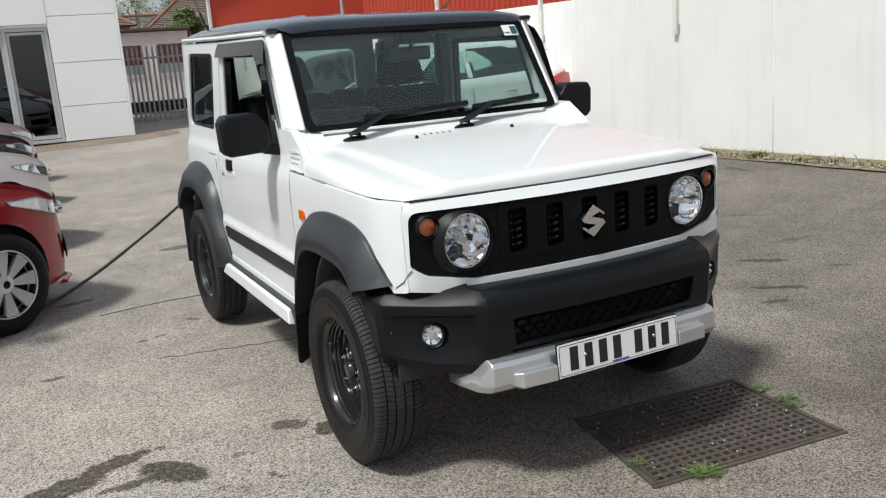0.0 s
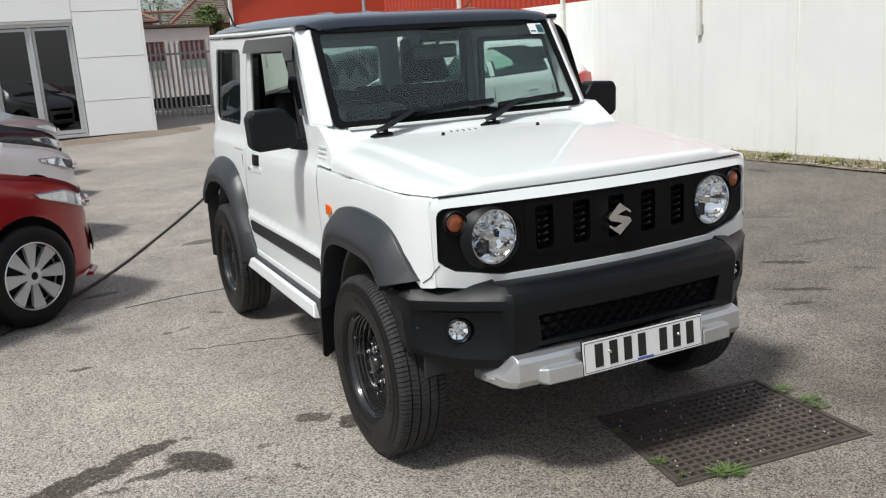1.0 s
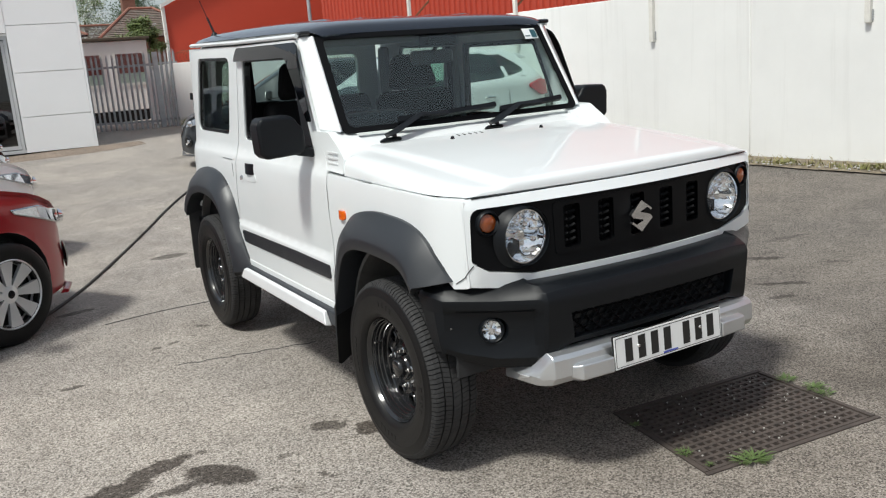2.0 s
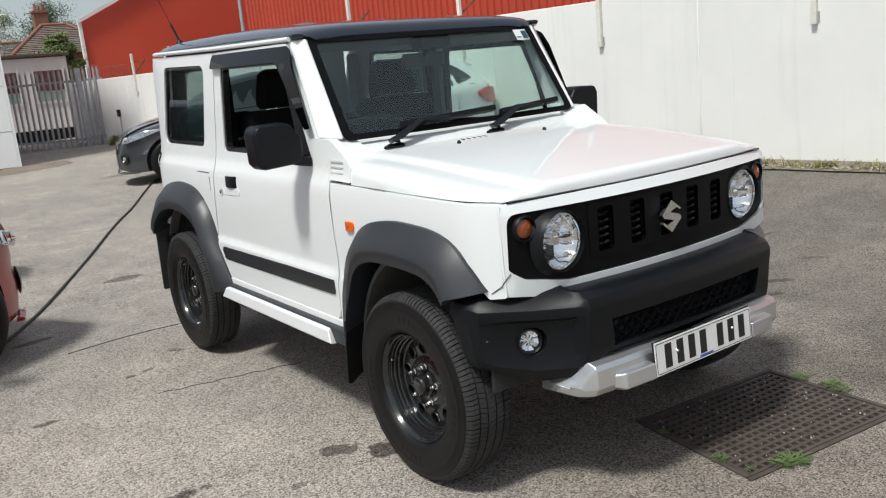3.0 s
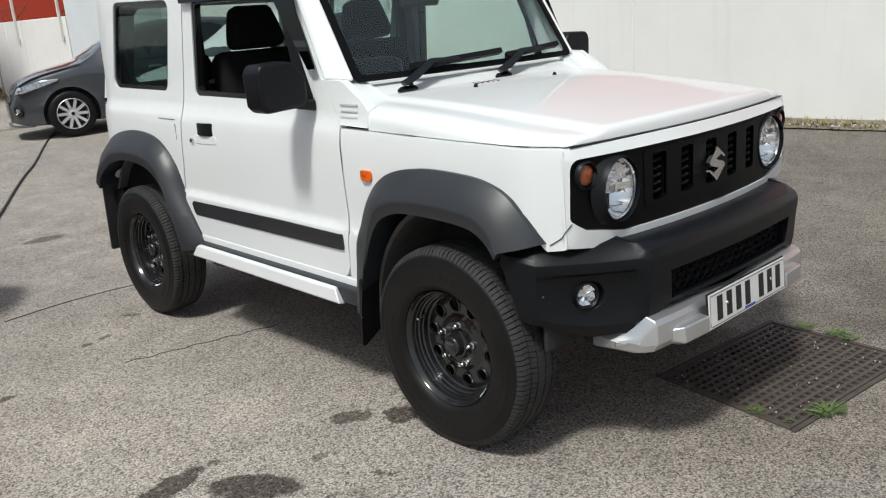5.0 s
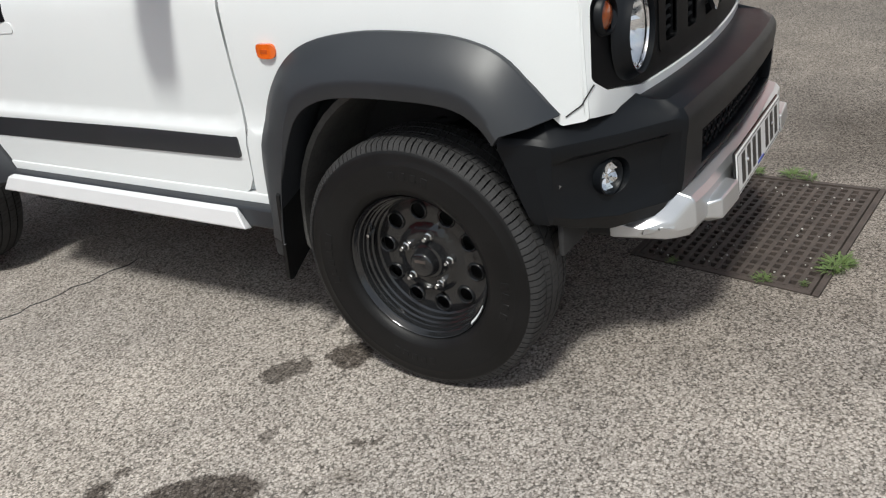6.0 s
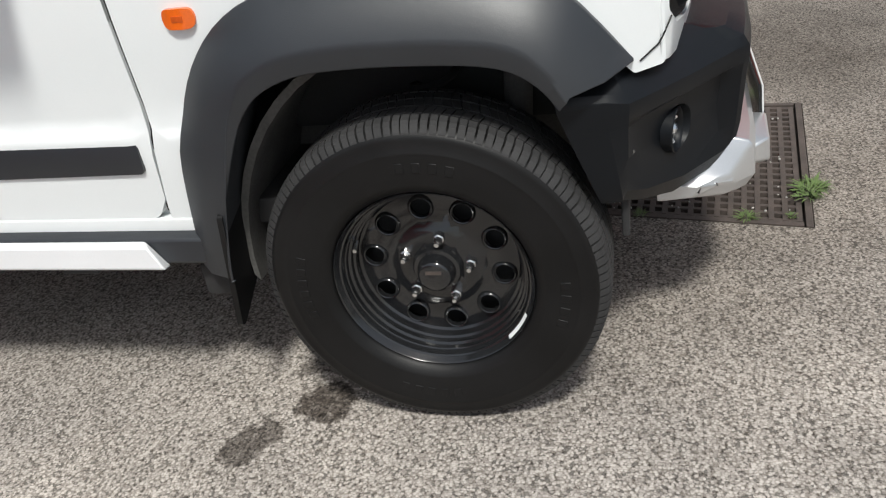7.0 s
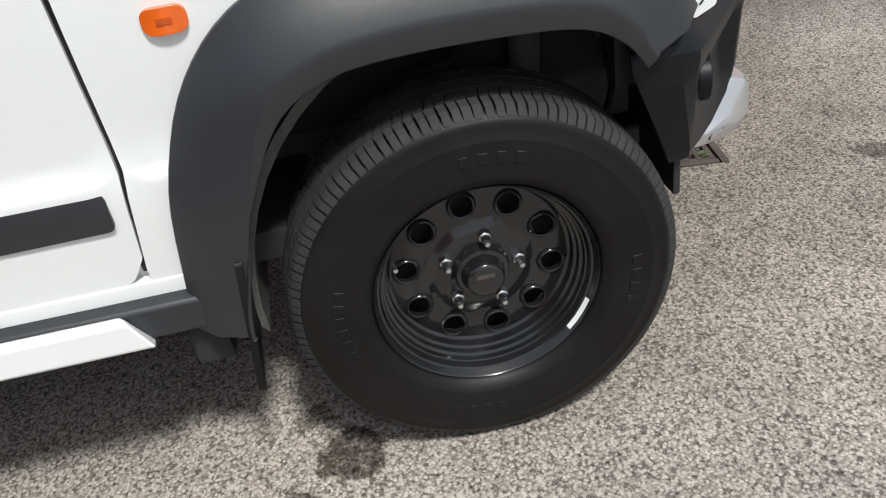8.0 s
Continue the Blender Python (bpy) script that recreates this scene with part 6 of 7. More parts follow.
# ---- the other parked cars ----
def hatchback(label, paint, m, style=0, open_glass=False, rise=0.0):
    """A five-door hatchback: x forward from the front axle, y to its left."""
    t = thing("hatchback", label, "car", "parked hatchbacks", m=on_yard(m))
    TOP = [(-3.22, 0.95), (-3.16, 1.02), (-3.0, 1.18), (-2.80, 1.38), (-2.55, 1.47), (-2.0, 1.505), (-1.4, 1.50), (-0.95, 1.43), (-0.50, 1.18), (-0.22, 1.00), (-0.05, 0.965), (0.25, 0.90), (0.50, 0.82), (0.64, 0.73), (0.72, 0.62), (0.755, 0.50)]
    BELT = [(-3.22, 0.90), (-3.0, 1.00), (-2.3, 1.00), (-0.6, 0.93), (-0.2, 0.93), (0.25, 0.85), (0.50, 0.77), (0.64, 0.69), (0.755, 0.47)]
    HALF = [(-3.25, 0.60), (-3.15, 0.70), (-2.9, 0.80), (-2.4, 0.852), (-1.2, 0.86), (0.0, 0.85), (0.30, 0.80), (0.52, 0.70), (0.66, 0.58), (0.755, 0.44)]
    LOW = [(-3.25, 0.38), (-3.1, 0.28), (-2.8, 0.22), (0.4, 0.20), (0.66, 0.21), (0.755, 0.26)]
    TOP = [(x, z + rise * (0.35 if x < -0.6 else 0)) for x, z in TOP]
    BELT = [(x, z + rise) if x < -0.3 else (x, z) for x, z in BELT]
    xs = [-3.25, -3.2, -3.1, -2.95, -2.8, -2.6, -2.4, -2.15, -1.9, -1.65, -1.4, -1.15, -0.95, -0.7, -0.5, -0.35, -0.2, -0.05, 0.12, 0.28, 0.42, 0.54, 0.63, 0.70, 0.74, 0.762]
    rings = []
    for x in xs:
        top, belt, w, low = steps(TOP, x), steps(BELT, x), steps(HALF, x), steps(LOW, x)
        cab = min(1, max(0, (top - belt - 0.03) / 0.25))
        rw = w - 0.22 * cab
        half = [(0.0, top + 0.012), (rw * 0.55, top + 0.004), (rw * 0.88, top - 0.02), (rw, top - 0.05 * cab - 0.012), (w - 0.045, belt + 0.012), (w - 0.015, belt - 0.03), (w - 0.004, belt - 0.12), (w - 0.02, belt - 0.20), (w, (belt + low) / 2 - 0.05), (w - 0.006, low + 0.10), (w - 0.03, low), (w - 0.16, low - 0.02)]
        rings.append([(x, y, z) for y, z in half] + [(x, -y, z) for y, z in half[:0:-1]])
    body = part("body", loft(rings), paint, t, angle=35)
    wells = []
    for x in (0.0, -2.55):
        for sy in (-1, 1):
            wells.append(moved(lathe([(0, -0.16), (0.365, -0.16), (0.365, 0.2), (0, 0.2)], 32), pose(x, sy * 0.80, 0.315, 0, 0, sy * 90)))
    panes = ([(-0.62, 0.965), (-1.02, 1.33), (-1.42, 1.40), (-1.45, 0.975)], [(-1.52, 0.98), (-1.50, 1.40), (-2.10, 1.41), (-2.32, 1.34), (-2.40, 1.02)], [(-2.46, 1.03), (-2.40, 1.30), (-2.62, 1.27), (-2.82, 1.10)])
    panes = tuple([(x, z + rise * (1.0 if z < 1.2 else 0.35)) for x, z in q] for q in panes)
    if open_glass:
        # the cabin can be seen through from side to side
        for pts in panes:
            wells.append(loft([[(p[0], y, p[1]) for p in rounded(pts, 0.04)] for y in (-1.2, 1.2)]))
        wells.append(loft([[(x, y, z) for x, z in ((-0.80, 0.95 + rise), (-1.15, 1.39), (-2.40, 1.41), (-2.72, 1.25), (-2.70, 0.95 + rise))] for y in (-0.73, 0.73)]))
    carve(body, wells[:4], UNDERBODY)
    if open_glass:
        carve(body, wells[4:], HEADLINER)
    smooth_mesh(body.data, 35)

    def at_side(x, z, sy, out=0.004):
        """A place on the flank, between belt and roof or on the flank itself."""
        top, belt, w = steps(TOP, x), steps(BELT, x), steps(HALF, x)
        cab = min(1, max(0, (top - belt - 0.03) / 0.25))
        rw, zr = w - 0.22 * cab, top - 0.05 * cab - 0.012
        if z >= belt:
            k = min(1, (z - belt) / max(0.05, zr - belt))
            return (x, sy * (w - 0.045 + (rw - w + 0.045) * k + out), z)
        return (x, sy * (steps([(0.15, w - 0.03), (belt - 0.35, w), (belt - 0.20, w - 0.02), (belt - 0.12, w - 0.004), (belt - 0.03, w - 0.015), (belt, w - 0.045)], z) + out), z)
    for sy in (-1, 1):
        for pts in panes:
            part("side_window", sheet(rounded(pts, 0.04), [], lambda u, v: at_side(u, v, sy), (0, -sy * 0.012, 0), 0.12), GREEN_GLASS if open_glass else TINT, t, "green-tinted side window" if open_glass else "dark tinted side window")
        part("window_line", tube([at_side(x, steps(BELT, x) + 0.02, sy, 0.006) for x in (-0.55, -1.0, -1.6, -2.2, -2.8)], 0.007, 5), GLOSS_BLACK, t)
        for x in (-0.50, -1.48, -2.42):
            part("door_seam", tube([at_side(x + dx, z, sy, 0.0) for dx, z in ((0, 0.93), (-0.01, 0.6), (0.0, 0.32))], 0.004, 5), GLOSS_BLACK, t)
        for x in (-1.28, -2.18):
            part("door_handle", tube([at_side(x, 0.86, sy, 0.0), at_side(x + 0.02, 0.865, sy, 0.022), at_side(x + 0.15, 0.865, sy, 0.022), at_side(x + 0.17, 0.86, sy, 0.0)], 0.013, 6), CHROME if style == 1 else paint, t)
        mr = part("door_mirror", moved(box(0.10, 0.20, 0.13, (0, 0, 0), 0.035, 3), pose(-0.60, sy * 0.96, 1.02)), paint, t)
        part("mirror_arm", box(0.05, 0.12, 0.03, (-0.60, sy * 0.83, 0.985), 0.01), GLOSS_BLACK, mr)
        hl = part("headlight", loft([[(x, sy * y, z) for x, y, z in ring] for ring in (
            [(0.10, 0.835, 0.800), (0.12, 0.842, 0.770), (0.12, 0.80, 0.77), (0.10, 0.79, 0.815)],
            [(0.34, 0.790, 0.790), (0.36, 0.800, 0.695), (0.34, 0.74, 0.695), (0.32, 0.72, 0.800)],
            [(0.54, 0.700, 0.735), (0.57, 0.700, 0.635), (0.52, 0.64, 0.635), (0.50, 0.62, 0.745)],
            [(0.655, 0.565, 0.680), (0.675, 0.560, 0.615), (0.63, 0.50, 0.615), (0.62, 0.48, 0.685)])]), CAR_LAMP, t, "wrap-round headlamp", bevel=0.008)
        part("lamp_core", moved(lathe([(0, 0.02), (0.035, 0.012), (0.05, -0.01)], 14), pose(0.615, sy * 0.655, 0.672, 0, 0, sy * 38)), CHROME, hl)
        tl = part("tail_light", loft([[(x, sy * y, z) for x, y, z in ring] for ring in (
            [(-2.80, 0.83, 0.99), (-2.80, 0.84, 0.95), (-2.80, 0.78, 0.95), (-2.80, 0.76, 0.99)],
            [(-3.02, 0.785, 1.05), (-3.03, 0.797, 0.83), (-3.0, 0.74, 0.83), (-2.98, 0.70, 1.05)],
            [(-3.20, 0.685, 1.03), (-3.245, 0.66, 0.83), (-3.18, 0.58, 0.83), (-3.13, 0.58, 1.03)])]), TAIL_RED, t, "red tail lamp", bevel=0.01)
        fg = part("fog_lamp", moved(lathe([(0, 0.01), (0.03, 0.006), (0.04, -0.01)], 14), pose(0.665, sy * 0.58, 0.40, 0, 0, sy * 35)), CHROME, t)
        part("fog_recess", moved(lathe([(0.04, -0.01), (0.06, 0.012), (0.09, 0.0)], 14), pose(0.665, sy * 0.58, 0.40, 0, 0, sy * 35)), GLOSS_BLACK, fg)
    part("windscreen", sheet(rounded([(-0.62, 0.02), (0.62, 0.02), (0.54, 0.98), (-0.54, 0.98)], 0.06), [], lambda u, v: (-0.24 - 0.68 * v, u, 1.035 + 0.375 * v - 0.03 * (u / 0.6) ** 2 + 0.006), (0.006, 0, -0.012), 0.15), TINT, t)
    part("rear_window", sheet(rounded([(-0.56, 0.05), (0.56, 0.05), (0.50, 0.95), (-0.50, 0.95)], 0.06), [], lambda u, v: (-3.06 + 0.23 * v, u, 1.13 + 0.245 * v + 0.02 - 0.03 * (u / 0.6) ** 2), (0.02, 0, -0.01), 0.15), TINT, t)
    part("rear_wiper", tube([(-3.09, 0.05, 1.12), (-3.02, -0.25, 1.19)], 0.012, 6), GLOSS_BLACK, t)
    part("spoiler", loft([[(-2.78, y, 1.425), (-2.98, y * 0.96, 1.36), (-2.99, y * 0.96, 1.335), (-2.80, y, 1.36)] for y in (-0.52, 0.52)]), paint, t, bevel=0.01)
    part("lower_grille", sheet(rounded([(-0.42, 0.30), (0.42, 0.30), (0.46, 0.46), (-0.46, 0.46)], 0.04), [], lambda u, v: (0.768 - 0.35 * max(0, abs(u) - 0.30) ** 1.5, u, v), (-0.02, 0, 0), 0.1), GLOSS_BLACK, t)
    part("upper_grille", sheet(rounded([(-0.40, 0.555), (0.40, 0.555), (0.44, 0.625), (-0.44, 0.625)], 0.02), [], lambda u, v: (0.742 - 0.3 * max(0, abs(u) - 0.25) ** 1.5, u, v), (-0.03, 0, 0), 0.1), GLOSS_BLACK, t)
    part("front_lip", loft([[(x, y, 0.205), (x + 0.035, y * 1.02, 0.195), (x + 0.03, y * 1.02, 0.175), (x - 0.03, y, 0.18)] for x, y in ((0.50, -0.70), (0.66, -0.56), (0.75, -0.3), (0.75, 0.3), (0.66, 0.56), (0.50, 0.70))]), paint, t, bevel=0.006)
    part("underside", box(3.5, 1.3, 0.15, (-1.25, 0, 0.27), 0.02), UNDERBODY, t)
    part("inner_arch", box(0.5, 1.1, 0.45, (0.0, 0, 0.45)), UNDERBODY, t)
    for x, sy in ((0, -1), (0, 1), (-2.55, -1), (-2.55, 1)):
        w = part("wheel", moved(lathe([(0.19, -0.09), (0.205, -0.10), (0.25, -0.105), (0.29, -0.098), (0.308, -0.082), (0.313, -0.05), (0.313, 0.06), (0.30, 0.09), (0.2, 0.09)], 40, True), pose(x, sy * 0.745, 0.312, 0, 0, 90 if sy < 0 else -90)), RUBBER, t, "black tyre on a silver alloy wheel")
        rim = bmesh.new()
        join(rim, lathe([(0.206, -0.098), (0.211, -0.102), (0.205, -0.106), (0.198, -0.092), (0.19, -0.03)], 36))
        if style == 0:
            spokes = [(2 * math.pi * k / 8, 2 * math.pi * k / 8, 0.016, 0.046) for k in range(8)]
        else:
            spokes = [(2 * math.pi * (k + 0.12 * d) / 10, 2 * math.pi * k / 10 + 0.27 * d, 0.009, 0.010) for k in range(10) for d in (-1, 1)]
        for a, tip, hw0, hw1 in spokes:
            r0, r1 = 0.045, 0.203
            c0, c1 = Vector((0, math.sin(a) * r0, math.cos(a) * r0)), Vector((0, math.sin(tip) * r1, math.cos(tip) * r1))
            d = (c1 - c0).normalized()
            e = Vector((0, -d.z, d.y))
            join(rim, loft([[c0 + e * hw0 + Vector((-0.082, 0, 0)), c0 - e * hw0 + Vector((-0.082, 0, 0)), c0 - e * hw0 + Vector((-0.06, 0, 0)), c0 + e * hw0 + Vector((-0.06, 0, 0))],
                            [c1 + e * hw1 + Vector((-0.096, 0, 0)), c1 - e * hw1 + Vector((-0.096, 0, 0)), c1 - e * hw1 + Vector((-0.07, 0, 0)), c1 + e * hw1 + Vector((-0.07, 0, 0))]]))
        join(rim, lathe([(0, -0.092), (0.026, -0.090), (0.055, -0.082), (0.06, -0.06)], 20))
        place = pose(x, sy * 0.745, 0.312, 0, 0, 90 if sy < 0 else -90)
        part("rim", moved(rim, place), ALLOY, w, "silver multi-spoke alloy rim")
        part("brake", moved(lathe([(0, -0.03), (0.14, -0.03), (0.14, -0.01), (0.19, -0.01), (0.19, 0.02)], 24), place), UNDERBODY, w)
        part("hub_mark", moved(lathe([(0, -0.0945), (0.022, -0.0935), (0.026, -0.089)], 16), place), GLOSS_BLACK, w)
    return t


RED_PAINT = plain("dark_red_metallic_paint", (0.30, 0.004, 0.010), 0.32, metal=0.2, var=0.08, coat=0.35)
WHITE2 = plain("white_hatch_paint", (0.84, 0.85, 0.86), 0.3, var=0.03, coat=0.25)
NAVY = plain("near_black_blue_paint", (0.012, 0.014, 0.024), 0.25, var=0.1, coat=0.25)
SILVER_PAINT = plain("silver_metallic_paint", (0.50, 0.51, 0.53), 0.32, metal=0.6, var=0.05, coat=0.25)
GREY_PAINT = plain("dark_grey_metallic_paint", (0.075, 0.080, 0.088), 0.32, metal=0.55, var=0.08, coat=1.0)
TINT = plain("dark_tinted_glass", (0.012, 0.016, 0.016), 0.03, var=0.1, spec=0.6, rvar=0.01)
GREEN_GLASS = clear_glass("pale_green_glass", (0.86, 0.97, 0.93), 0.0, 0.05)
CAR_LAMP = plain("glossy_headlamp", (0.42, 0.43, 0.45), 0.08, metal=0.85, var=0.5, scale=26, rvar=0.04, coat=1.0)
TAIL_RED = plain("red_tail_lens", (0.55, 0.012, 0.018), 0.12, var=0.2, scale=20, coat=1.0)
ALLOY = plain("bright_alloy", (0.74, 0.74, 0.75), 0.34, metal=0.6, var=0.08)

hatchback("dark red hatchback with silver alloy wheels", RED_PAINT, pose(-2.41, 3.47, 0, 0, 0, 37), 0)
hatchback("white hatchback parked in the row", WHITE2, pose(-2.34, 5.85, 0, 0, 0, 37), 0)
hatchback("near-black hatchback parked in the row", NAVY, pose(-2.36, 8.65, 0, 0, 0, 37), 0)
hatchback("silver hatchback parked in the row", SILVER_PAINT, pose(-2.27, 11.25, 0, 0, 0, 37), 0)
hatchback("dark grey metallic hatchback with multi-spoke alloys", GREY_PAINT, pose(1.94, 11.0, 0, 0, 0, 166), 1)
hatchback("white hatchback with its tail towards the wall", WHITE2, pose(2.12, 7.30, 0, 0, 0, 180) @ Matrix.Diagonal((0.92, 0.97, 0.98, 1)), 1, True, 0.08)


# ---- drain cover, hose, weeds ----
def drain_cover():
    o, u, v = Vector((*GRATE[3], 0)), Vector((*GRATE[2], 0)) - Vector((*GRATE[3], 0)), Vector((*GRATE[0], 0)) - Vector((*GRATE[3], 0))
    a = math.atan2(u.y, u.x)
    t = thing("drain_cover", "rusty cast-iron drain cover with a waffle grid, set in the tarmac", "drain cover", m=Matrix.Translation((o.x, o.y, 0)) @ Matrix.Rotation(a, 4, "Z"))
    inv = Matrix.Rotation(-a, 3, "Z")
    lu, lv = inv @ u, inv @ v
    w3 = inv @ (Vector((*GRATE[1], 0)) - o)

    def place(p, q, z):
        """A place on the cover: p across, q along, 0 to 1."""
        b = lu * p * (1 - q) + (lv + (w3 - lv) * p) * q
        return Vector((b.x, b.y, z))

    def bar(p0, q0, p1, q1, z0, z1):
        bm = bmesh.new()
        lo = [bm.verts.new(place(p, q, z0)) for p, q in ((p0, q0), (p1, q0), (p1, q1), (p0, q1))]
        e0, e1 = 0.12 * (p1 - p0) if p1 - p0 < 0.1 else 0.002, 0.12 * (q1 - q0) if q1 - q0 < 0.1 else 0.002
        hi = [bm.verts.new(place(p, q, z1)) for p, q in ((p0 + e0, q0 + e1), (p1 - e0, q0 + e1), (p1 - e0, q1 - e1), (p0 + e0, q1 - e1))]
        bm.faces.new(hi)
        for i in range(4):
            bm.faces.new((lo[i], lo[(i + 1) % 4], hi[(i + 1) % 4], hi[i]))
        return bm
    part("base", bar(0.01, 0.01, 0.99, 0.99, -0.05, -0.024), IRON, t)
    for p0, q0, p1, q1 in ((0.0, 0.0, 1.0, 0.04), (0.0, 0.96, 1.0, 1.0), (0.0, 0.042, 0.032, 0.958), (0.968, 0.042, 1.0, 0.958)):
        part("frame", bar(p0, q0, p1, q1, -0.06, 0.003), IRON, t)
    part("centre_joint", bar(0.492, 0.045, 0.508, 0.955, -0.04, 0.001), IRON, t)
    nu, nv = 20, 15
    for i in range(nu + 1):
        p = 0.045 + 0.91 * i / nu
        part("bar", bar(p - 0.0105, 0.045, p + 0.0105, 0.955, -0.03, -0.001), IRON, t)
    for j in range(nv + 1):
        q = 0.06 + 0.88 * j / nv
        part("bar", bar(0.035, q - 0.016, 0.965, q + 0.016, -0.03, 0.0005), IRON, t)
    grit = bmesh.new()
    rnd = random.Random(4)
    for k in range(70):
        p, q = rnd.uniform(0.05, 0.95), rnd.uniform(0.05, 0.95)
        s = rnd.uniform(0.002, 0.0045)
        c = place(p, q, 0.002)
        b = bmesh.new()
        bmesh.ops.create_icosphere(b, subdivisions=0 or 1, radius=s)
        join(grit, moved(b, Matrix.Translation(c)))
    tagged(part("grit", grit, STONE, t), kind="stuff")
    return t


STONE = plain("pale_grit", (0.42, 0.40, 0.37), 0.9, var=0.3, scale=60)
drain_cover()

hose_line = [(-2.50, 2.03), (-1.93, 2.76), (-1.64, 3.20), (-1.29, 3.86), (-0.86, 4.80), (-0.36, 5.90), (0.22, 7.20), (0.62, 8.05), (1.15, 9.30), (1.62, 10.36), (1.95, 10.9)]
hose = tagged(part("hose", tube([(p.x, p.y, yard_z(p.x, p.y) + 0.011) for p in curve_through([(*p, 0) for p in hose_line], 110)], 0.011, 8), CABLE_BLACK), "long black rubber hose lying across the yard", "hose")
crack = tagged(part("tarmac_seam", tube([(x, 2.77 + 0.04 * (x + 1.325) + 0.03 * math.sin(5 * x), yard_z(x, 2.78) + 0.0005) for x in [-1.33 + 0.06 * k for k in range(15)]], 0.004, 4), UNDERBODY), "thin dark seam in the tarmac", "seam", kind="structure")

tagged(part("tarmac_crack", tube([(-1.163 + 0.05 * k, 1.656 - 0.0115 * k + 0.012 * math.sin(2.3 * k), 0.0003) for k in range(15)], 0.0028, 4), UNDERBODY), "hairline crack in the tarmac", "crack", kind="structure")

coil = []
for k in range(220):
    y, a = 18.9 + 2.3 * k / 219, k * 0.27
    coil.append((WALL_C + WALL_K * y + 0.10 + 0.15 * math.cos(a), y, 1.853 + (0.145 + 0.02 * math.sin(k * 0.11)) * math.sin(a)))
tagged(settle(part("barbed_wire", tube(coil, 0.005, 4), RUST)), "loose coil of rusty barbed wire along the wall top", "barbed wire")


def blades(name, label, at, radius, count, height, material, seed, lean=0.7, wide=0.004, category="grass", along=None):
    """A tuft of tapered blades, each bent outwards."""
    rnd = random.Random(seed)
    verts, faces = [], []
    for i in range(count):
        if along:
            f = rnd.random()
            c = Vector(along[0]).lerp(Vector(along[1]), f) + Vector((rnd.gauss(0, radius), rnd.gauss(0, radius), 0))
        else:
            r, a = radius * rnd.random() ** 0.7, rnd.uniform(0, 6.28)
            c = Vector(at) + Vector((r * math.cos(a), r * math.sin(a), 0))
        d = Vector((rnd.gauss(0, 1), rnd.gauss(0, 1), 0)).normalized()
        h, w = height * rnd.uniform(0.35, 1.1), wide * rnd.uniform(0.6, 1.4)
        s = d.cross(Vector((0, 0, 1))) * w
        k = len(verts)
        for q, sc in ((0, 1.0), (0.5, 0.8), (1.0, 0.05)):
            p = c + d * h * lean * q * q + Vector((0, 0, h * (q - 0.25 * lean * q * q)))
            verts += [p - s * sc, p + s * sc]
        faces += [(k, k + 1, k + 3, k + 2), (k + 2, k + 3, k + 5, k + 4)]
    me = bpy.data.meshes.new(name)
    me.from_pydata([tuple(v) for v in verts], [], faces)
    me.materials.append(material)
    return tagged(settle(new(name, me)), label, category, kind="stuff")


def weed(at, size, seed):
    """A flat weed: bent leaves in a rosette, with a few grass blades."""
    rnd = random.Random(seed)
    t = thing("weed", "small green weed growing at the drain cover's edge", "weed", "weeds", m=Matrix.Translation((*at, 0)))
    bm = bmesh.new()
    for k in range(int(26 + 60 * size / 0.1)):
        a, h = rnd.uniform(0, 6.28), size * rnd.uniform(0.35, 1.0)
        d, s = Vector((math.cos(a), math.sin(a), 0)), Vector((-math.sin(a), math.cos(a), 0))
        base = d * rnd.uniform(0, 0.35) * size + s * rnd.gauss(0, 0.15) * size
        w = size * rnd.uniform(0.025, 0.06)
        up = rnd.uniform(0.25, 1.0)
        prev = None
        for q, sc in ((0, 0.25), (0.35, 1.0), (0.7, 0.8), (1.0, 0.05)):
            p = base + d * h * q + Vector((0, 0, 0.004 + h * up * (q - 0.65 * q * q)))
            row = [bm.verts.new(p - s * w * sc), bm.verts.new(p + Vector((0, 0, -w * 0.3 * sc))), bm.verts.new(p + s * w * sc)]
            if prev:
                for i in (0, 1):
                    bm.faces.new((prev[i], prev[i + 1], row[i + 1], row[i]))
            prev = row
    tagged(part("leaves", bm, WEED_LEAF, t), kind="stuff")
    return t


for at, size, seed in (((0.188, -0.845), 0.062, 1), ((0.148, -0.83), 0.045, 6), ((0.222, -0.86), 0.04, 9), ((0.875, -0.591), 0.055, 2), ((0.87, -0.46), 0.05, 3), ((0.857, -0.652), 0.045, 7), ((0.076, -0.385), 0.028, 4), ((0.044, -0.661), 0.035, 5), ((0.046, -0.776), 0.02, 8)):
    weed(at, size, seed)

# verge along the wall: soil, grass, dry stems
bm = bmesh.new()
rnd = random.Random(9)
edge0, edge1 = [], []
for k in range(121):
    y = -11 + 24 * k / 120
    edge0.append((WALL_C + WALL_K * y - 0.01, y))
    edge1.append((WALL_C + WALL_K * y - 0.36 - 0.06 * noise.noise(Vector((y * 1.7, 3, 0))), y))
rows = [[bm.verts.new((a[0], a[1], 0.035)) for a in edge0], [bm.verts.new(((a[0] + b[0]) / 2 + rnd.uniform(-0.02, 0.02), a[1], 0.04 + rnd.uniform(-0.012, 0.012))) for a, b in zip(edge0, edge1)], [bm.verts.new((b[0], b[1], 0.001)) for b in edge1]]
for a, b in zip(rows, rows[1:]):
    for k in range(120):
        bm.faces.new((a[k], a[k + 1], b[k + 1], b[k]))
bmesh.ops.recalc_face_normals(bm, faces=bm.faces)
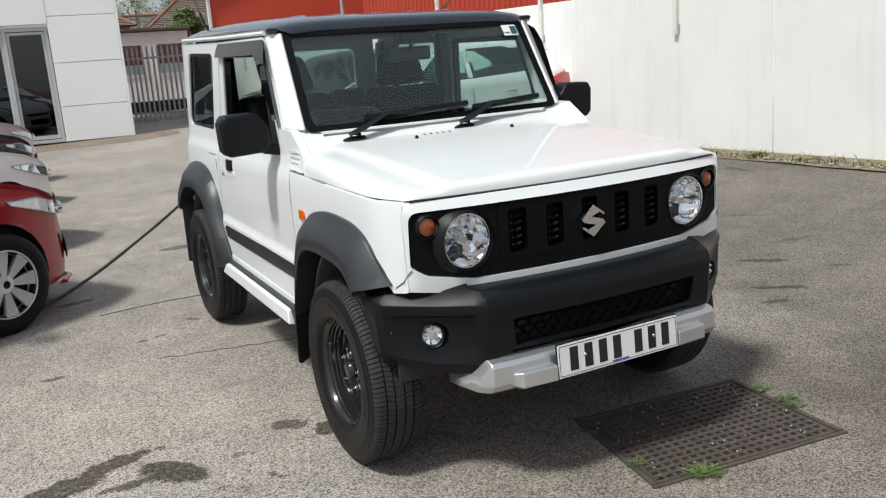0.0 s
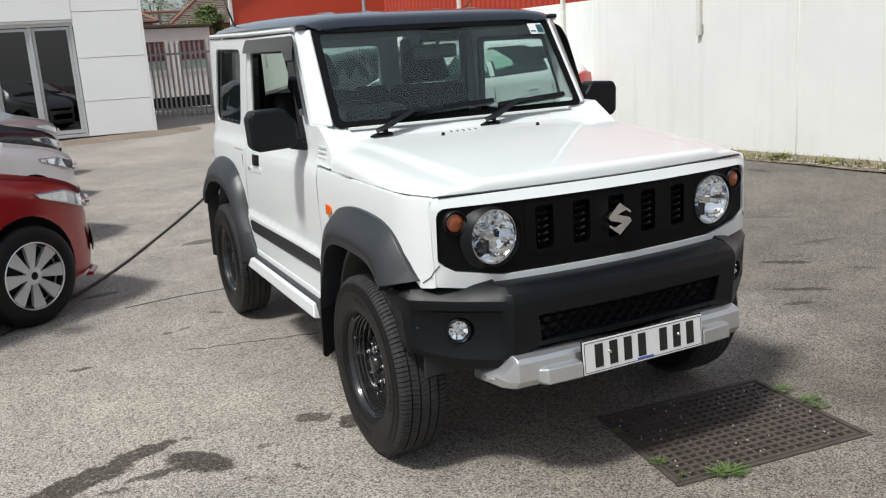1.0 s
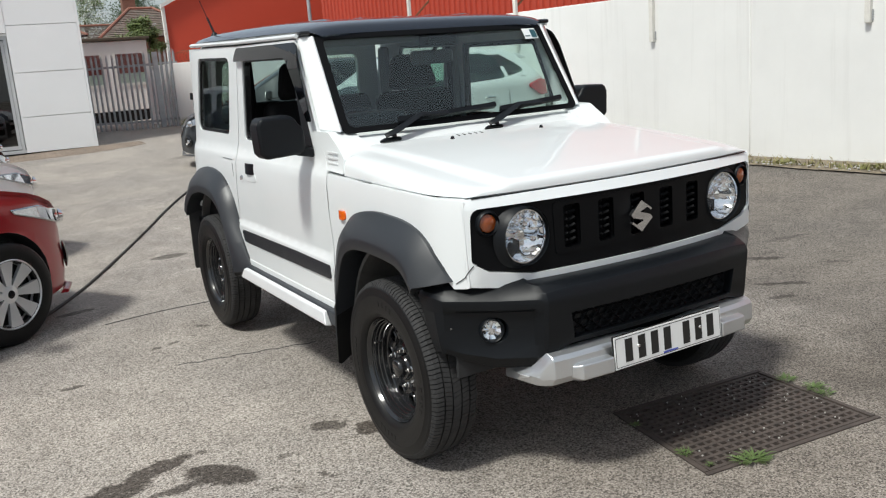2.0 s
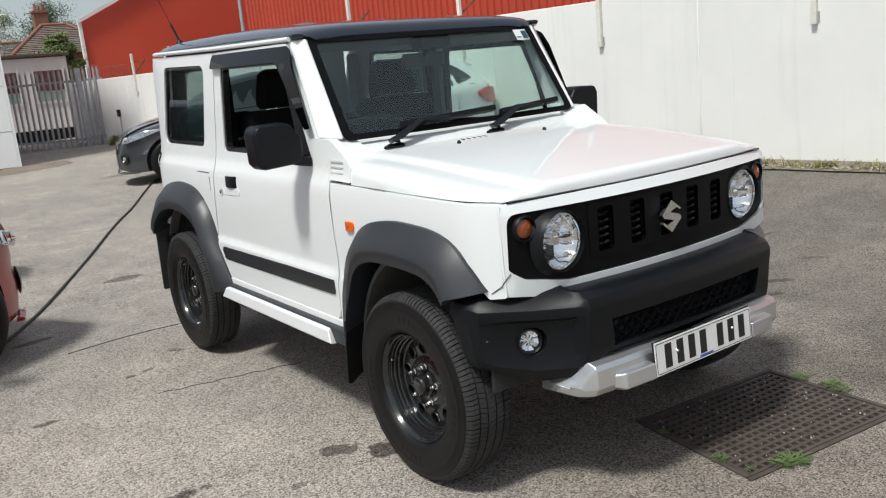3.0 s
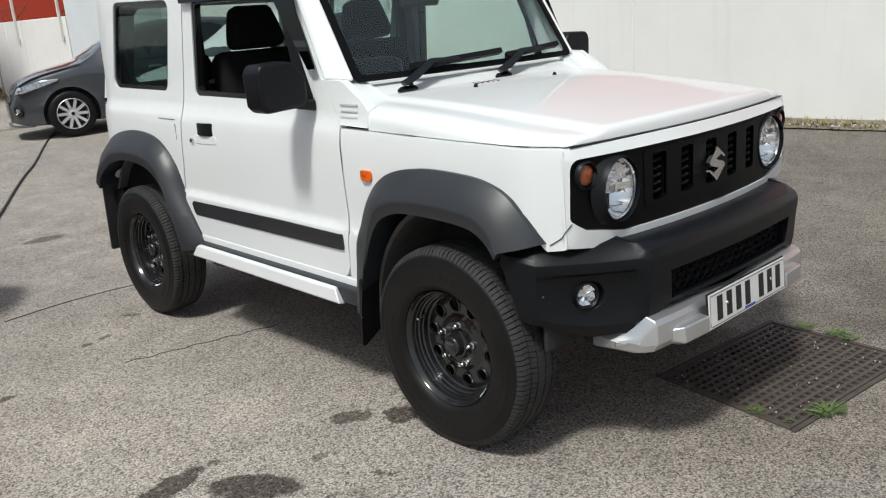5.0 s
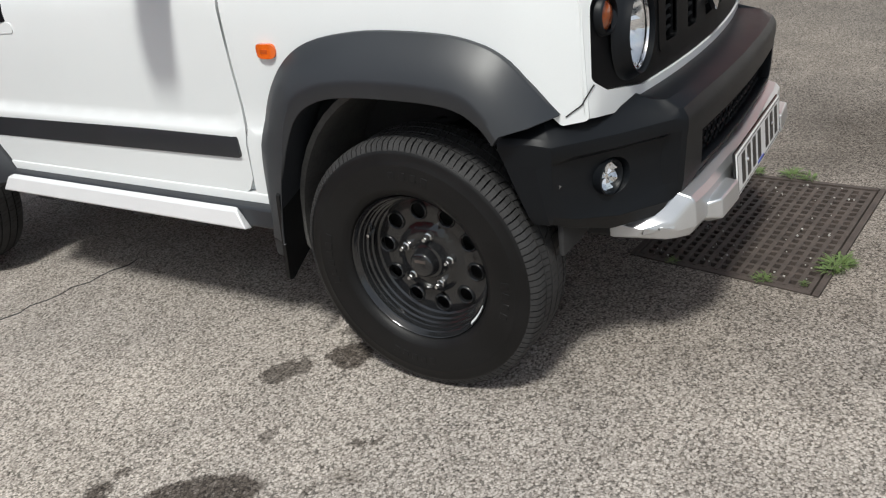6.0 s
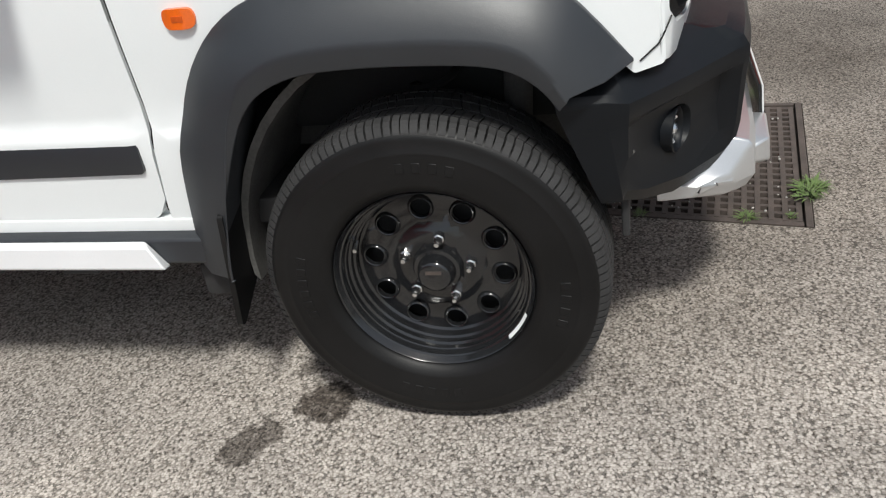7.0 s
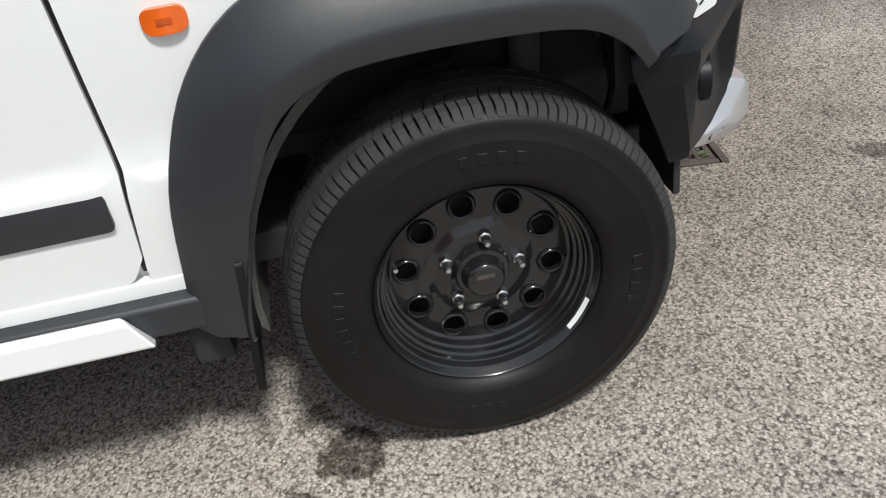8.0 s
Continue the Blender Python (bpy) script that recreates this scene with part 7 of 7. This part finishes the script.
tagged(settle(part("verge", bm, DIRT)), "strip of gravelly soil along the wall foot", "verge", kind="structure")


def on_verge(y, off):
    return (WALL_C + WALL_K * y - off, y, 0.02)


blades("verge_grass", "patchy green grass along the wall foot", None, 0.07, 3400, 0.055, GRASS, 21, 0.9, 0.005, along=(on_verge(-6, 0.25), on_verge(12.5, 0.25)))
blades("verge_grass", "dry grass stems along the wall foot", None, 0.09, 1800, 0.10, DRY_GRASS, 22, 0.9, 0.004, along=(on_verge(-6, 0.2), on_verge(12.5, 0.2)))
for y, n, h in ((3.6, 150, 0.09), (2.1, 110, 0.07), (4.6, 150, 0.08), (0.7, 110, 0.06), (6.2, 120, 0.08), (3.0, 90, 0.07)):
    blades("grass_tuft", "taller green grass tuft at the wall foot", on_verge(y, 0.24), 0.12, n, h, GRASS, int(40 + y * 10), 0.8, 0.005)
blades("grass_tuft", "grass and weeds at the end of the gate", (3.95, 20.6, 0.0), 0.45, 500, 0.32, GRASS, 61, 0.7, 0.014)
blades("grass_tuft", "dry grass at the wall foot by the gate", (3.85, 19.6, 0.0), 0.40, 300, 0.22, DRY_GRASS, 62, 0.7, 0.012)


def stones_on_verge():
    rnd = random.Random(17)
    verts, faces = [], []
    base = bmesh.new()
    bmesh.ops.create_icosphere(base, subdivisions=1, radius=1.0)
    bv, bf = [v.co.copy() for v in base.verts], [[v.index for v in f.verts] for f in base.faces]
    base.free()
    for k in range(900):
        y = rnd.uniform(-5, 12)
        p = Vector(on_verge(y, rnd.uniform(0.03, 0.4)))
        s = Vector((rnd.uniform(0.008, 0.022), rnd.uniform(0.008, 0.022), rnd.uniform(0.006, 0.013)))
        i = len(verts)
        verts += [(p.x + v.x * s.x, p.y + v.y * s.y, 0.028 + v.z * s.z) for v in bv]
        faces += [[q + i for q in f] for f in bf]
    me = bpy.data.meshes.new("verge_stones")
    me.from_pydata(verts, [], faces)
    me.materials.append(STONE)
    tagged(settle(new("verge_stones", me)), "small loose stones in the verge", "gravel", kind="stuff")


stones_on_verge()


def paved_apron():
    """Brown block paving before the showroom, in one sheet of separate blocks."""
    rnd = random.Random(31)
    verts, faces = [], []
    m = pose(0.88, 17.9, 0, 0, 0, -4)
    for r in range(16):
        for c in range(46):
            x, y = 0.75 - c * 0.205 + (0.10 if r % 2 else 0), -0.06 - r * 0.105
            if y < -1.75 + 0.55 * max(0, x + 0.2):
                continue
            z = 0.008 + rnd.uniform(0, 0.004)
            k = len(verts)
            for zz, e in ((0.0, 0.0), (z, 0.006)):
                verts += [tuple(m @ Vector(p)) for p in ((x - 0.098 + e, y - 0.048 + e, zz), (x + 0.098 - e, y - 0.048 + e, zz), (x + 0.098 - e, y + 0.048 - e, zz), (x - 0.098 + e, y + 0.048 - e, zz))]
            faces.append((k + 4, k + 5, k + 6, k + 7))
            faces += [(k + i, k + (i + 1) % 4, k + 4 + (i + 1) % 4, k + 4 + i) for i in range(4)]
    me = bpy.data.meshes.new("paving")
    me.from_pydata(verts, [], faces)
    me.materials.append(PAVER)
    tagged(settle(new("paving", me)), "brown block paving before the showroom", "pavement", kind="structure")


PAVER = plain("brown_block_paver", (0.205, 0.16, 0.125), 0.85, var=0.35, scale=2.5, fine=60, bump=0.3)
paved_apron()
